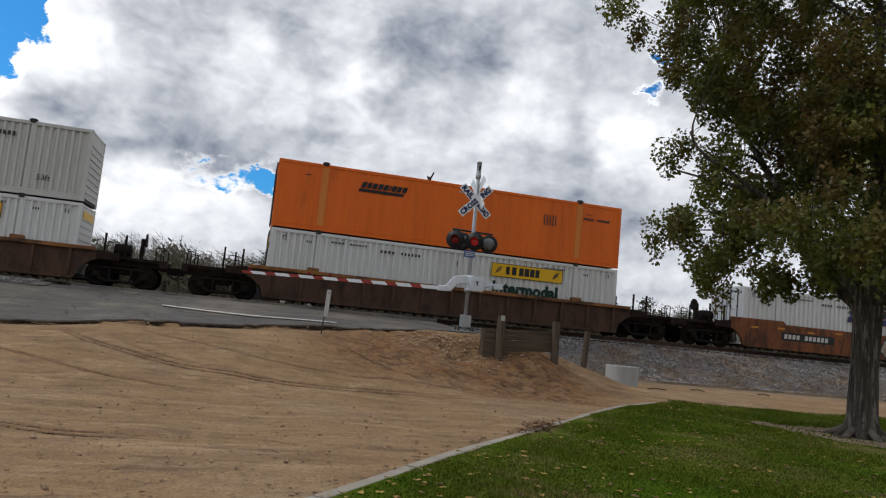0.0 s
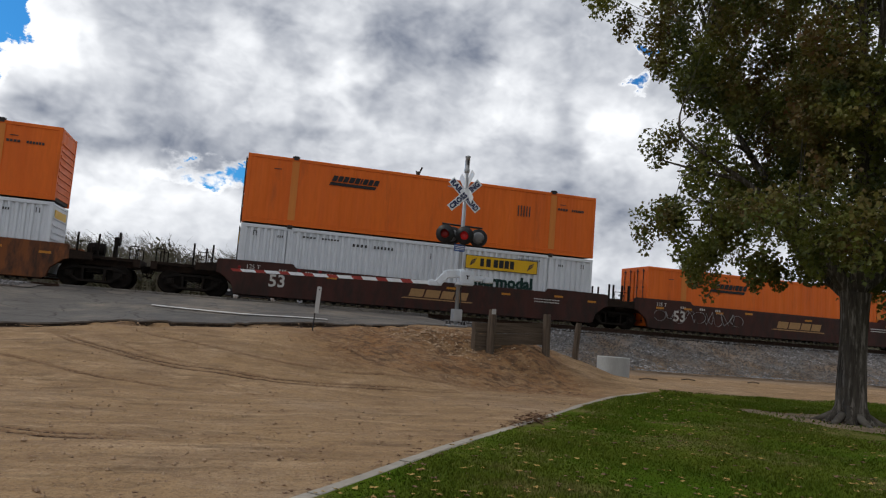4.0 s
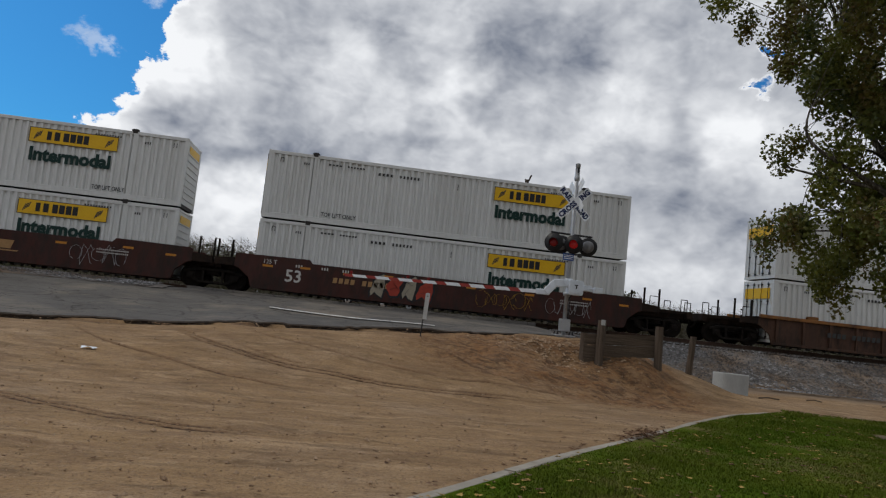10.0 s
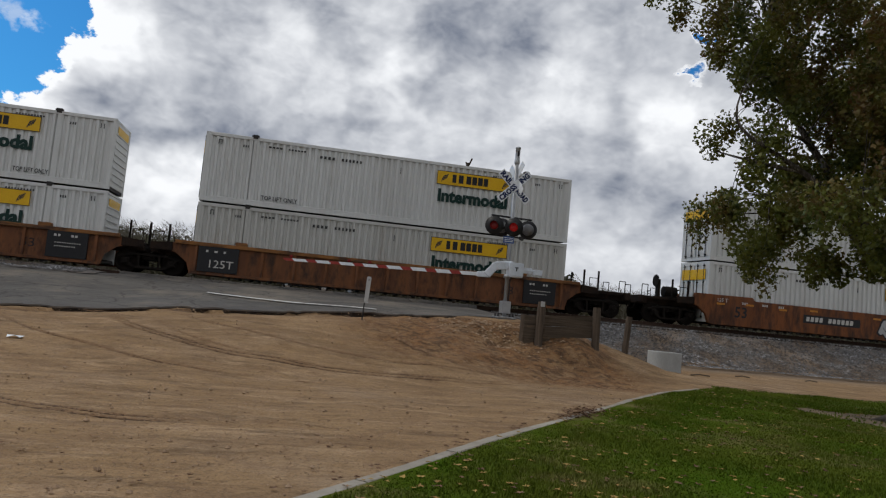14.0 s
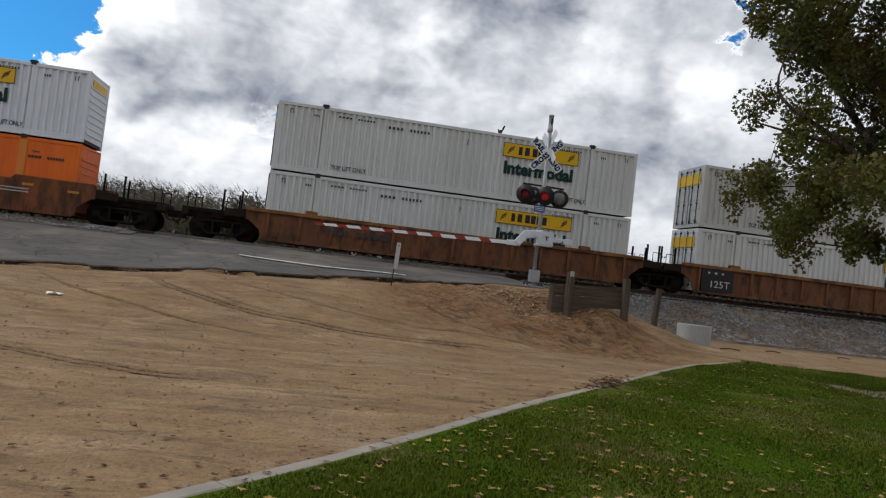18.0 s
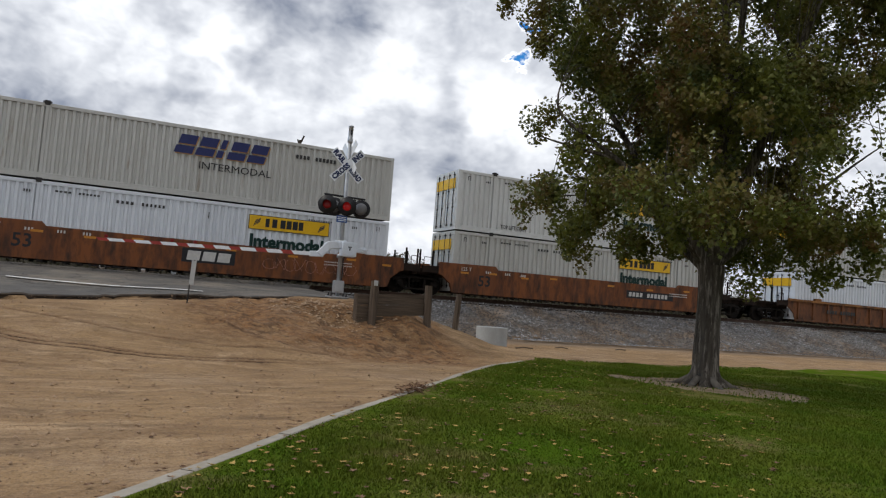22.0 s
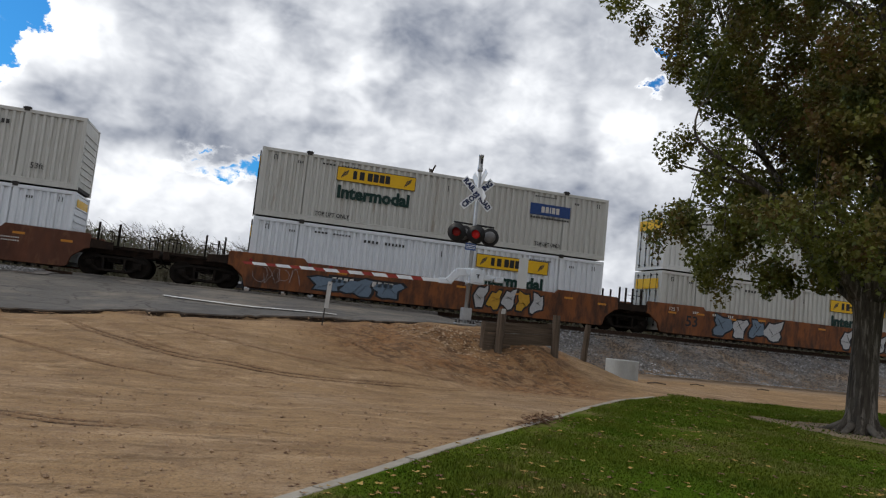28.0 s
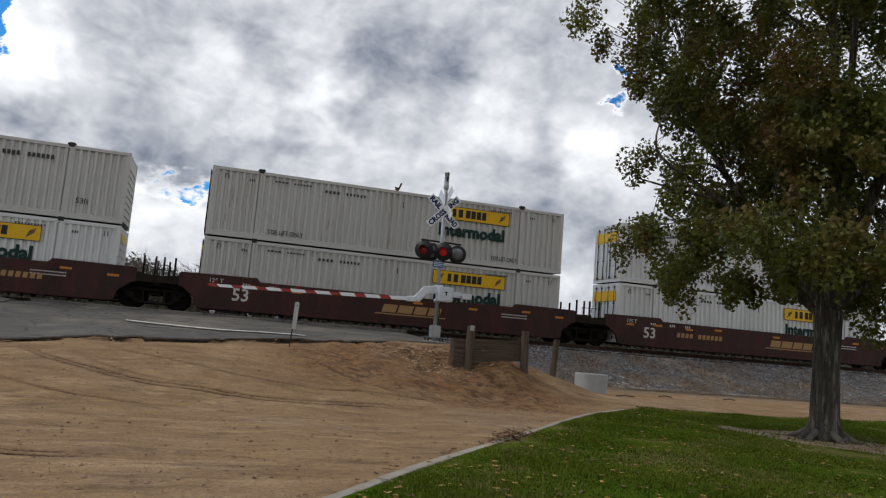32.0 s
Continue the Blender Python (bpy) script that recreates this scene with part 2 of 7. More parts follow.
# ---- materials ----
def surface(name, a, b, scale=6.0, rough=0.7, metal=0.0, bump=0.15, bump_scale=40.0, stretch=(1, 1, 1), fleck=None,
            fleck_at=(0.6, 0.7), fleck_scale=2.0, vary=0.0, island=0.0, spec=0.24):
    """A two-tone noisy surface with fine relief, and rust or dirt of its own shape where fleck is given."""
    m = bpy.data.materials.new(name)
    m.use_nodes = True
    nt = m.node_tree
    bs = nt.nodes["Principled BSDF"]
    tc = nt.nodes.new("ShaderNodeTexCoord")
    mp = nt.nodes.new("ShaderNodeMapping")
    mp.inputs["Scale"].default_value = stretch
    nt.links.new(tc.outputs["Object"], mp.inputs[0])

    def nz(sc, det, ro=0.6):
        n = nt.nodes.new("ShaderNodeTexNoise")
        n.inputs["Scale"].default_value, n.inputs["Detail"].default_value, n.inputs["Roughness"].default_value = sc, det, ro
        nt.links.new(mp.outputs[0], n.inputs["Vector"])
        return n.outputs[0]

    def mix(fac, x, y, blend="MIX"):
        n = nt.nodes.new("ShaderNodeMix")
        n.data_type, n.blend_type = "RGBA", blend
        for sock, v in ((n.inputs[0], fac), (n.inputs[6], x), (n.inputs[7], y)):
            if isinstance(v, (tuple, list)):
                sock.default_value = (*v, 1)
            elif isinstance(v, (int, float)):
                sock.default_value = v
            else:
                nt.links.new(v, sock)
        return n.outputs[2]

    def ramp(v, lo, hi, to0=0.0, to1=1.0):
        n = nt.nodes.new("ShaderNodeMapRange")
        nt.links.new(v, n.inputs[0])
        for i, x in zip((1, 2, 3, 4), (lo, hi, to0, to1)):
            n.inputs[i].default_value = x
        return n.outputs[0]

    col = mix(ramp(nz(scale, 5), 0.35, 0.65), a, b)
    col = mix(ramp(nz(scale * 9, 3), 0.3, 0.75, 0.0, 0.30), col, tuple(x * 0.6 for x in a))
    if fleck:
        col = mix(ramp(nz(fleck_scale, 8, 0.68), *fleck_at), col, fleck)
    if vary:
        oi = nt.nodes.new("ShaderNodeObjectInfo")
        col = mix(ramp(oi.outputs["Random"], 0, 1, 0, vary), col, tuple(x * 0.45 for x in a))
    if island:
        gi = nt.nodes.new("ShaderNodeNewGeometry")
        col = mix(ramp(gi.outputs["Random Per Island"], 0, 1, 0, island), col, b)
    nt.links.new(col, bs.inputs["Base Color"])
    bs.inputs["Metallic"].default_value = metal
    bs.inputs["Specular IOR Level"].default_value = spec
    nt.links.new(ramp(nz(scale * 2.3, 4), 0.3, 0.7, max(rough - 0.1, 0.03), min(rough + 0.1, 1)), bs.inputs["Roughness"])
    if bump:
        bp = nt.nodes.new("ShaderNodeBump")
        bp.inputs["Strength"].default_value, bp.inputs["Distance"].default_value = bump, 0.02
        nt.links.new(nz(bump_scale, 4), bp.inputs["Height"])
        nt.links.new(bp.outputs[0], bs.inputs["Normal"])
    return m


def plain(name, c, rough=0.6, metal=0.0, glow=0.0):
    m = surface(name, c, tuple(x * 0.82 for x in c), 9, rough, metal, 0.05, 60)
    if glow:
        bs = m.node_tree.nodes["Principled BSDF"]
        bs.inputs["Emission Color"].default_value, bs.inputs["Emission Strength"].default_value = (*c, 1), glow
    return m


STREAK = (1.0, 1.0, 0.16)
WHITE = surface("white_container_paint", (0.62, 0.63, 0.62), (0.56, 0.565, 0.55), 1.1, 0.55, 0, 0.05, 30, STREAK, (0.36, 0.34, 0.30), (0.62, 0.86), 1.6)
GREYW = surface("grey_white_container_paint", (0.50, 0.50, 0.475), (0.455, 0.45, 0.42), 1.1, 0.55, 0, 0.05, 30, STREAK, (0.25, 0.19, 0.13), (0.60, 0.80), 2.4)
CREAM = surface("cream_container_paint", (0.60, 0.53, 0.42), (0.52, 0.45, 0.35), 1.1, 0.6, 0, 0.05, 30, STREAK, (0.27, 0.18, 0.11), (0.57, 0.78), 2.4)
BRIGHT = surface("bright_white_container_paint", (0.66, 0.69, 0.73), (0.61, 0.64, 0.68), 1.0, 0.5, 0, 0.04, 30, STREAK, (0.45, 0.46, 0.46), (0.66, 0.88), 1.6)
ORANGE = surface("orange_container_paint", (0.72, 0.145, 0.013), (0.64, 0.12, 0.012), 0.9, 0.55, 0, 0.05, 30, STREAK, (0.30, 0.075, 0.02), (0.58, 0.85), 1.4)
ORANGE_POST = surface("faded_orange_paint", (0.62, 0.22, 0.045), (0.56, 0.17, 0.03), 1.2, 0.6, 0, 0.06, 30, STREAK, (0.16, 0.06, 0.03), (0.60, 0.80), 2.4)
RUSTY = surface("rusted_post_paint", (0.50, 0.48, 0.44), (0.42, 0.38, 0.32), 1.5, 0.75, 0, 0.15, 30, (1, 1, 0.5), (0.13, 0.05, 0.022), (0.48, 0.56), 2.2)
GREY_RAIL = surface("grey_rail_paint", (0.24, 0.24, 0.235), (0.18, 0.175, 0.165), 2, 0.6, 0, 0.1, 30, (1, 1, 1), (0.10, 0.09, 0.08), (0.55, 0.7), 1.5)
STEEL_DARK = surface("dark_steel_casting", (0.035, 0.034, 0.035), (0.055, 0.05, 0.045), 8, 0.7, 0, 0.15, 40, spec=0.12)
SIGN_YELLOW = surface("yellow_sign_paint", (0.70, 0.42, 0.012), (0.64, 0.37, 0.012), 2, 0.45, 0, 0.02)
SIGN_GREY = surface("faded_sign_paint", (0.46, 0.45, 0.40), (0.40, 0.39, 0.34), 2, 0.55, 0, 0.02)
INK = plain("black_lettering", (0.022, 0.022, 0.024), 0.6)
INK_FADED = plain("worn_black_lettering", (0.05, 0.05, 0.05), 0.7)
GREEN_INK = plain("dark_green_lettering", (0.005, 0.030, 0.025), 0.6)
BLUE_INK = plain("dark_blue_lettering", (0.022, 0.03, 0.115), 0.5)
BLUE_SIGN = plain("blue_sign_paint", (0.02, 0.055, 0.19), 0.5)
GOLD_INK = plain("dull_gold_lettering", (0.36, 0.21, 0.09), 0.7)
WHITE_INK = plain("white_lettering", (0.55, 0.53, 0.50), 0.7)
REFLECT = plain("yellow_reflector", (0.52, 0.21, 0.025), 0.45)
RIBBED = surface("tan_brown_railcar_paint", (0.185, 0.074, 0.030), (0.115, 0.048, 0.025), 1.6, 0.8, 0, 0.25, 25, (1, 1, 0.40), (0.045, 0.026, 0.018), (0.46, 0.66), 2.6)
RIBBED_DARK = surface("dark_brown_railcar_paint", (0.085, 0.043, 0.027), (0.055, 0.030, 0.021), 1.6, 0.8, 0, 0.25, 25, (1, 1, 0.40), (0.028, 0.019, 0.014), (0.46, 0.66), 2.6)
CHORD = surface("ochre_railcar_chord_paint", (0.29, 0.125, 0.036), (0.18, 0.078, 0.028), 2.0, 0.75, 0, 0.2, 25, (0.4, 1, 1), (0.06, 0.032, 0.020), (0.48, 0.64), 2.4)
RUSTBROWN = surface("orange_brown_railcar_paint", (0.200, 0.068, 0.022), (0.125, 0.045, 0.019), 1.3, 0.75, 0, 0.25, 25, (1, 1, 0.32), (0.045, 0.024, 0.016), (0.44, 0.66), 2.6)
DARKRUST = surface("dark_rusty_railcar_paint", (0.110, 0.041, 0.022), (0.066, 0.028, 0.018), 1.3, 0.78, 0, 0.2, 25, (1, 1, 0.40), (0.16, 0.078, 0.040), (0.54, 0.74), 2.0)
MAROON = surface("maroon_railcar_paint", (0.056, 0.018, 0.013), (0.036, 0.014, 0.011), 1.3, 0.68, 0, 0.15, 25, (1, 1, 0.40), (0.022, 0.014, 0.011), (0.46, 0.66), 2.6)
# grimy steel, its colour also darkened for the deep shade at the car ends
END_DARK = surface("grimy_shade_black_steel", (0.020, 0.014, 0.011), (0.034, 0.022, 0.016), 3, 0.85, 0, 0.3, 25, (1, 1, 1), (0.014, 0.011, 0.010), (0.48, 0.66), 2.5, spec=0.08)
TRUCK = surface("greasy_black_truck_steel", (0.010, 0.009, 0.008), (0.020, 0.015, 0.012), 5, 0.8, 0, 0.25, 30, spec=0.08)
TREAD = surface("bright_worn_steel", (0.42, 0.40, 0.38), (0.30, 0.28, 0.26), 12, 0.32, 0.9, 0.05)
RAIL_RUST = surface("brown_rail_rust", (0.075, 0.044, 0.030), (0.05, 0.032, 0.024), 6, 0.85, 0, 0.3, 60)
TIE = surface("weathered_sleeper_wood", (0.075, 0.06, 0.048), (0.12, 0.10, 0.085), 5, 0.9, 0, 0.4, 40, (1, 6, 1), vary=0.4)


# ---- mesh helpers ----
class Geo:
    """Collects corners and faces of one mesh."""

    def __init__(self):
        self.v, self.f = [], []

    def add(self, verts, faces):
        n = len(self.v)
        self.v += [tuple(p) for p in verts]
        self.f += [tuple(i + n for i in q) for q in faces]
        return self

    def box(self, x0, x1, y0, y1, z0, z1, c=0.0):
        """A box; c cuts its four long edges on the x-z outline."""
        if c:
            return self.prism([(x0 + c, z0), (x1 - c, z0), (x1, z0 + c), (x1, z1 - c), (x1 - c, z1), (x0 + c, z1), (x0, z1 - c), (x0, z0 + c)], y0, y1)
        p = [(x, y, z) for z in (z0, z1) for y in (y0, y1) for x in (x0, x1)]
        return self.add(p, [(0, 2, 3, 1), (4, 5, 7, 6), (0, 1, 5, 4), (2, 6, 7, 3), (0, 4, 6, 2), (1, 3, 7, 5)])

    def prism(self, xz, y0, y1):
        """The outline xz (counter-clockwise seen from -y) drawn out from y0 to y1."""
        n = len(xz)
        self.add([(x, y0, z) for x, z in xz] + [(x, y1, z) for x, z in xz],
                 [tuple(range(n)), tuple(range(2 * n - 1, n - 1, -1))] + [(i, i + n, (i + 1) % n + n, (i + 1) % n) for i in range(n)])
        return self

    def tube(self, a, b, r0, r1=None, n=10, caps=True):
        a, b, r1 = Vector(a), Vector(b), r0 if r1 is None else r1
        q = (b - a).to_track_quat("Z", "Y")
        ring = [Vector((math.cos(2 * math.pi * i / n), math.sin(2 * math.pi * i / n), 0)) for i in range(n)]
        fs = [(i, (i + 1) % n, (i + 1) % n + n, i + n) for i in range(n)]
        if caps:
            fs += [tuple(range(n - 1, -1, -1)), tuple(range(n, 2 * n))]
        return self.add([a + q @ (p * r0) for p in ring] + [b + q @ (p * r1) for p in ring], fs)

    def beam(self, a, b, w, h, roll=0.0):
        """A bar from a to b with a w by h section."""
        a, b = Vector(a), Vector(b)
        q = (b - a).to_track_quat("Z", "Y")
        s = [q @ (Matrix.Rotation(roll, 3, "Z") @ Vector((x * w / 2, y * h / 2, 0))) for x, y in ((-1, -1), (1, -1), (1, 1), (-1, 1))]
        return self.add([a + p for p in s] + [b + p for p in s], [(3, 2, 1, 0), (4, 5, 6, 7), (0, 1, 5, 4), (1, 2, 6, 5), (2, 3, 7, 6), (3, 0, 4, 7)])

    def path(self, pts, r, n=8):
        """A round bar bent along pts."""
        for a, b in zip(pts, pts[1:]):
            self.tube(a, b, r, r, n)
        return self

    def turned(self, prof, n=16, axis="Z", at=(0, 0, 0)):
        """Turns the outline of (radius, height) pairs about an axis."""
        rot = {"Z": Matrix.Identity(3), "Y": Matrix.Rotation(radians(-90), 3, "X"), "X": Matrix.Rotation(radians(90), 3, "Y")}[axis]
        vs = [Vector(at) + rot @ Vector((r * math.cos(2 * math.pi * i / n), r * math.sin(2 * math.pi * i / n), h)) for r, h in prof for i in range(n)]
        fs = [(k * n + i, k * n + (i + 1) % n, (k + 1) * n + (i + 1) % n, (k + 1) * n + i) for k in range(len(prof) - 1) for i in range(n)]
        fs += [tuple(range(n - 1, -1, -1)), tuple(range((len(prof) - 1) * n, len(prof) * n))]
        return self.add(vs, fs)

    def mesh(self, name, mat, smooth=False, bevel=0.0):
        me = bpy.data.meshes.new(name)
        me.from_pydata(self.v, [], self.f)
        if bevel:
            bm = bmesh.new()
            bm.from_mesh(me)
            bmesh.ops.bevel(bm, geom=[e for e in bm.edges if e.is_manifold and e.calc_face_angle(0) > 0.6], offset=bevel, segments=1, affect="EDGES", clamp_overlap=True)
            bm.to_mesh(me)
            bm.free()
        if smooth:
            me.polygons.foreach_set("use_smooth", [True] * len(me.polygons))
        me.materials.append(mat)
        me.update()
        return me


MESHES = {}


def shared(key, mat, build, smooth=False, bevel=0.0):
    """One mesh for all parts that look alike."""
    k = (key, mat.name)
    if k not in MESHES:
        MESHES[k] = build().mesh(key if isinstance(key, str) else str(key[0]), mat, smooth, bevel)
    return MESHES[k]


def part(name, me, parent, label="", at=None):
    ob = new(name, me)
    ob.parent = parent
    if at:
        ob.location = at
    if label:
        ob["label"] = label
    return ob


def thing(name, label, category, group="", at=(0, 0, 0), data=None):
    ob = new(name, data)
    ob.location = at
    return tagged(ob, label, category, group)


LETTERS = {}


def lettering(words, size, mat, fat=0.0, slant=0.0, deep=0.006):
    """Words as a mesh that faces -y, with the lower left corner at the origin; also their width."""
    k = (words, size, mat.name, slant)
    if k not in LETTERS:
        cu = bpy.data.curves.new("letters", "FONT")
        cu.body, cu.size, cu.offset, cu.shear, cu.extrude, cu.resolution_u = words, size, fat, slant, deep / 2, 2
        ob = bpy.data.objects.new("letters", cu)
        scene.collection.objects.link(ob)
        bpy.context.view_layer.update()
        me = bpy.data.meshes.new_from_object(ob.evaluated_get(bpy.context.evaluated_depsgraph_get()))
        bpy.data.objects.remove(ob)
        me.transform(Matrix.Rotation(radians(90), 4, "X"))
        me.materials.clear()
        me.materials.append(mat)
        me.name = "lettering"
        LETTERS[k] = (me, max(v.co.x for v in me.vertices))
    return LETTERS[k]


def bars(widths, x, z, h, slant=0.0, gap=0.05, y0=-0.004, y1=0.004):
    """A row of plain upright bars."""
    g = Geo()
    for w in widths:
        if w > 0:
            g.prism([(x, z), (x + w, z), (x + w + slant * h, z + h), (x + slant * h, z + h)], y0, y1)
        x += abs(w) + gap
    return g


# ---- the lie of the land ----
FACE = 31.34              # near face of the containers
MID = 32.63               # middle of the track
RAIL = 1.95               # top of the rails


def lerp(x, table):
    return float(np.interp(x, [p[0] for p in table], [p[1] for p in table]))


def smooth01(u):
    u = min(max(u, 0.0), 1.0)
    return u * u * (3 - 2 * u)


EDGE_Y = [(-60, 12.0), (-20, 17.0), (-8, 19.5), (-4.7, 20.4), (0, 21.0), (4, 21.6), (8, 21.9), (10, 21.9), (60, 21.9)]
EDGE_Z = [(-60, 0.15), (-20, 0.42), (-8, 0.63), (-4.7, 0.76), (-2.6, 0.98), (0.2, 1.12), (2.4, 1.30), (5, 1.42), (7.6, 1.46), (9.0, 1.28), (10.3, 0.86), (12, 0.34), (14, 0.16), (18, 0.12), (60, 0.12)]
BANK = [(-60, 9), (-8, 8.5), (0, 7.5), (4, 6), (7, 4.0), (9, 3.4), (60, 3)]
# wheel tracks: how deep, whether a twin line shows, and the line itself
RUTS = [(1.0, True, [(-4.9, 20.4), (-3.8, 18.2), (-2.9, 17.2), (-2.2, 16.65), (-1.7, 16.35), (-1.1, 16.1), (-0.5, 15.9), (0.5, 15.7), (1.4, 15.7), (2.5, 15.8), (4.6, 16.5), (7.5, 18.0)]),
        (0.75, False, [(-7.6, 20.7), (-6.5, 18.5), (-5.7, 17.2), (-4.3, 16.05), (-3.1, 15.2), (-1.9, 14.55), (-1.0, 14.35), (0.6, 14.2), (2.0, 14.4)]),
        (0.85, True, [(-7, 12.0), (-4.25, 10.6), (-3.65, 10.25), (-3.1, 9.95), (-2.4, 9.55), (-1.6, 9.3), (-0.7, 9.25), (0.1, 9.35), (1.6, 10.0)]),
        (0.6, False, [(-3.25, 20.7), (-2.2, 18.65), (-1.1, 17.9), (0.15, 17.35), (1.4, 17.05), (2.6, 16.9), (5, 17.4), (9, 19.4)]),
        (0.6, False, [(-3.95, 20.6), (-2.7, 17.7), (-1.8, 16.85), (-1.0, 16.35), (0.5, 16.1)]),
        (0.35, False, [(-1.6, 19.0), (-0.6, 17.8), (0.5, 17.4), (1.6, 17.4), (4, 17.9), (8, 19.2)]),
        (0.35, True, [(-9, 18.9), (-7.2, 16.6), (-5.5, 15.0), (-3.6, 13.6), (-1.6, 13.0), (0.8, 13.0), (3.4, 15.2), (6.5, 17.5)]),
        (0.8, False, [(1.6, 20.6), (2.2, 19.4), (2.7, 18.8), (3.3, 18.1), (4.2, 17.6), (6.0, 17.4)]),
        (0.3, True, [(-9, 14.0), (-6.5, 12.8), (-4, 12.0), (-1, 11.7), (2, 13.2)]),
        (0.45, False, [(-1.6, 5.9), (-0.85, 6.7), (-0.25, 7.35), (0.6, 8.45), (1.5, 9.4), (2.4, 10.25), (3.6, 11.6)])]
RUT_STEPS = []
for deep, twin, rut in RUTS:
    px, py = [p[0] for p in rut], [p[1] for p in rut]
    xs = np.arange(px[0], px[-1], 0.1)
    ys = np.interp(xs, px, py)
    ys = np.convolve(np.pad(ys, 5, mode="edge"), np.ones(11) / 11, mode="valid")
    RUT_STEPS.append((xs, ys, deep, twin))


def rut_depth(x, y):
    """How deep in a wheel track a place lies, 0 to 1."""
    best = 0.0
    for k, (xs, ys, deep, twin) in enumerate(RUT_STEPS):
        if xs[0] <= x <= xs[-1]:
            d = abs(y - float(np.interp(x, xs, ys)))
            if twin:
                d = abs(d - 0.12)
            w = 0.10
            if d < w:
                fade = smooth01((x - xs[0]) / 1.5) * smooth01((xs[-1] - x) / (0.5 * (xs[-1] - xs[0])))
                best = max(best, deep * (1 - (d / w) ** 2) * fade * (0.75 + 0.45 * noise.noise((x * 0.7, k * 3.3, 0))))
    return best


def land(x, y):
    ye, he, bank = lerp(x, EDGE_Y), lerp(x, EDGE_Z), lerp(x, BANK)
    road = smooth01((11.5 - x) / 4.0)
    if y < ye:
        h = he * smooth01((y - (ye - bank)) / bank)
        h += 0.05 * noise.noise((x * 0.5, y * 0.5, 1.7)) * smooth01((y - 9) / 4)
    else:
        up = he + (1.80 - he) * min((y - ye) / (30.4 - ye), 1.0)
        flat = he + (0.22 - he) * min((y - ye) / 4.0, 1.0) if x > 8 else 0.22
        h = road * up + (1 - road) * flat
    if y > 27.0:
        slope = 0.25 + (1.60 - 0.25) * min((y - 27.0) / 3.7, 1.0)
        h = max(h, slope) if y < 31 else 1.60
    if y > 34.6:
        h = 1.60 - 0.25 * smooth01((y - 34.6) / 2.0) + 0.67 * smooth01((y - 37) / 12)
    return h


# ---- ground ----
def axis(fine0, fine1, step, far0, far1):
    a = list(np.arange(fine0, fine1 + 1e-6, step))
    lo, hi, g = fine0, fine1, step
    while lo > far0:
        g *= 1.35
        lo -= g
        a.insert(0, lo)
    g = step
    while hi < far1:
        g *= 1.35
        hi += g
        a.append(hi)
    return a


def sheet(xs, ys, height, inside=None):
    """A sheet of quads over a grid; cells whose middle fails inside are left out."""
    nx = len(xs)
    verts = [(x, y, height(x, y)) for y in ys for x in xs]
    faces = []
    for j in range(len(ys) - 1):
        for i in range(nx - 1):
            if inside is None or inside((xs[i] + xs[i + 1]) / 2, (ys[j] + ys[j + 1]) / 2):
                faces.append((j * nx + i, j * nx + i + 1, (j + 1) * nx + i + 1, (j + 1) * nx + i))
    if inside:
        used = sorted({i for q in faces for i in q})
        at = {v: k for k, v in enumerate(used)}
        verts, faces = [verts[i] for i in used], [tuple(at[i] for i in q) for q in faces]
    return verts, faces


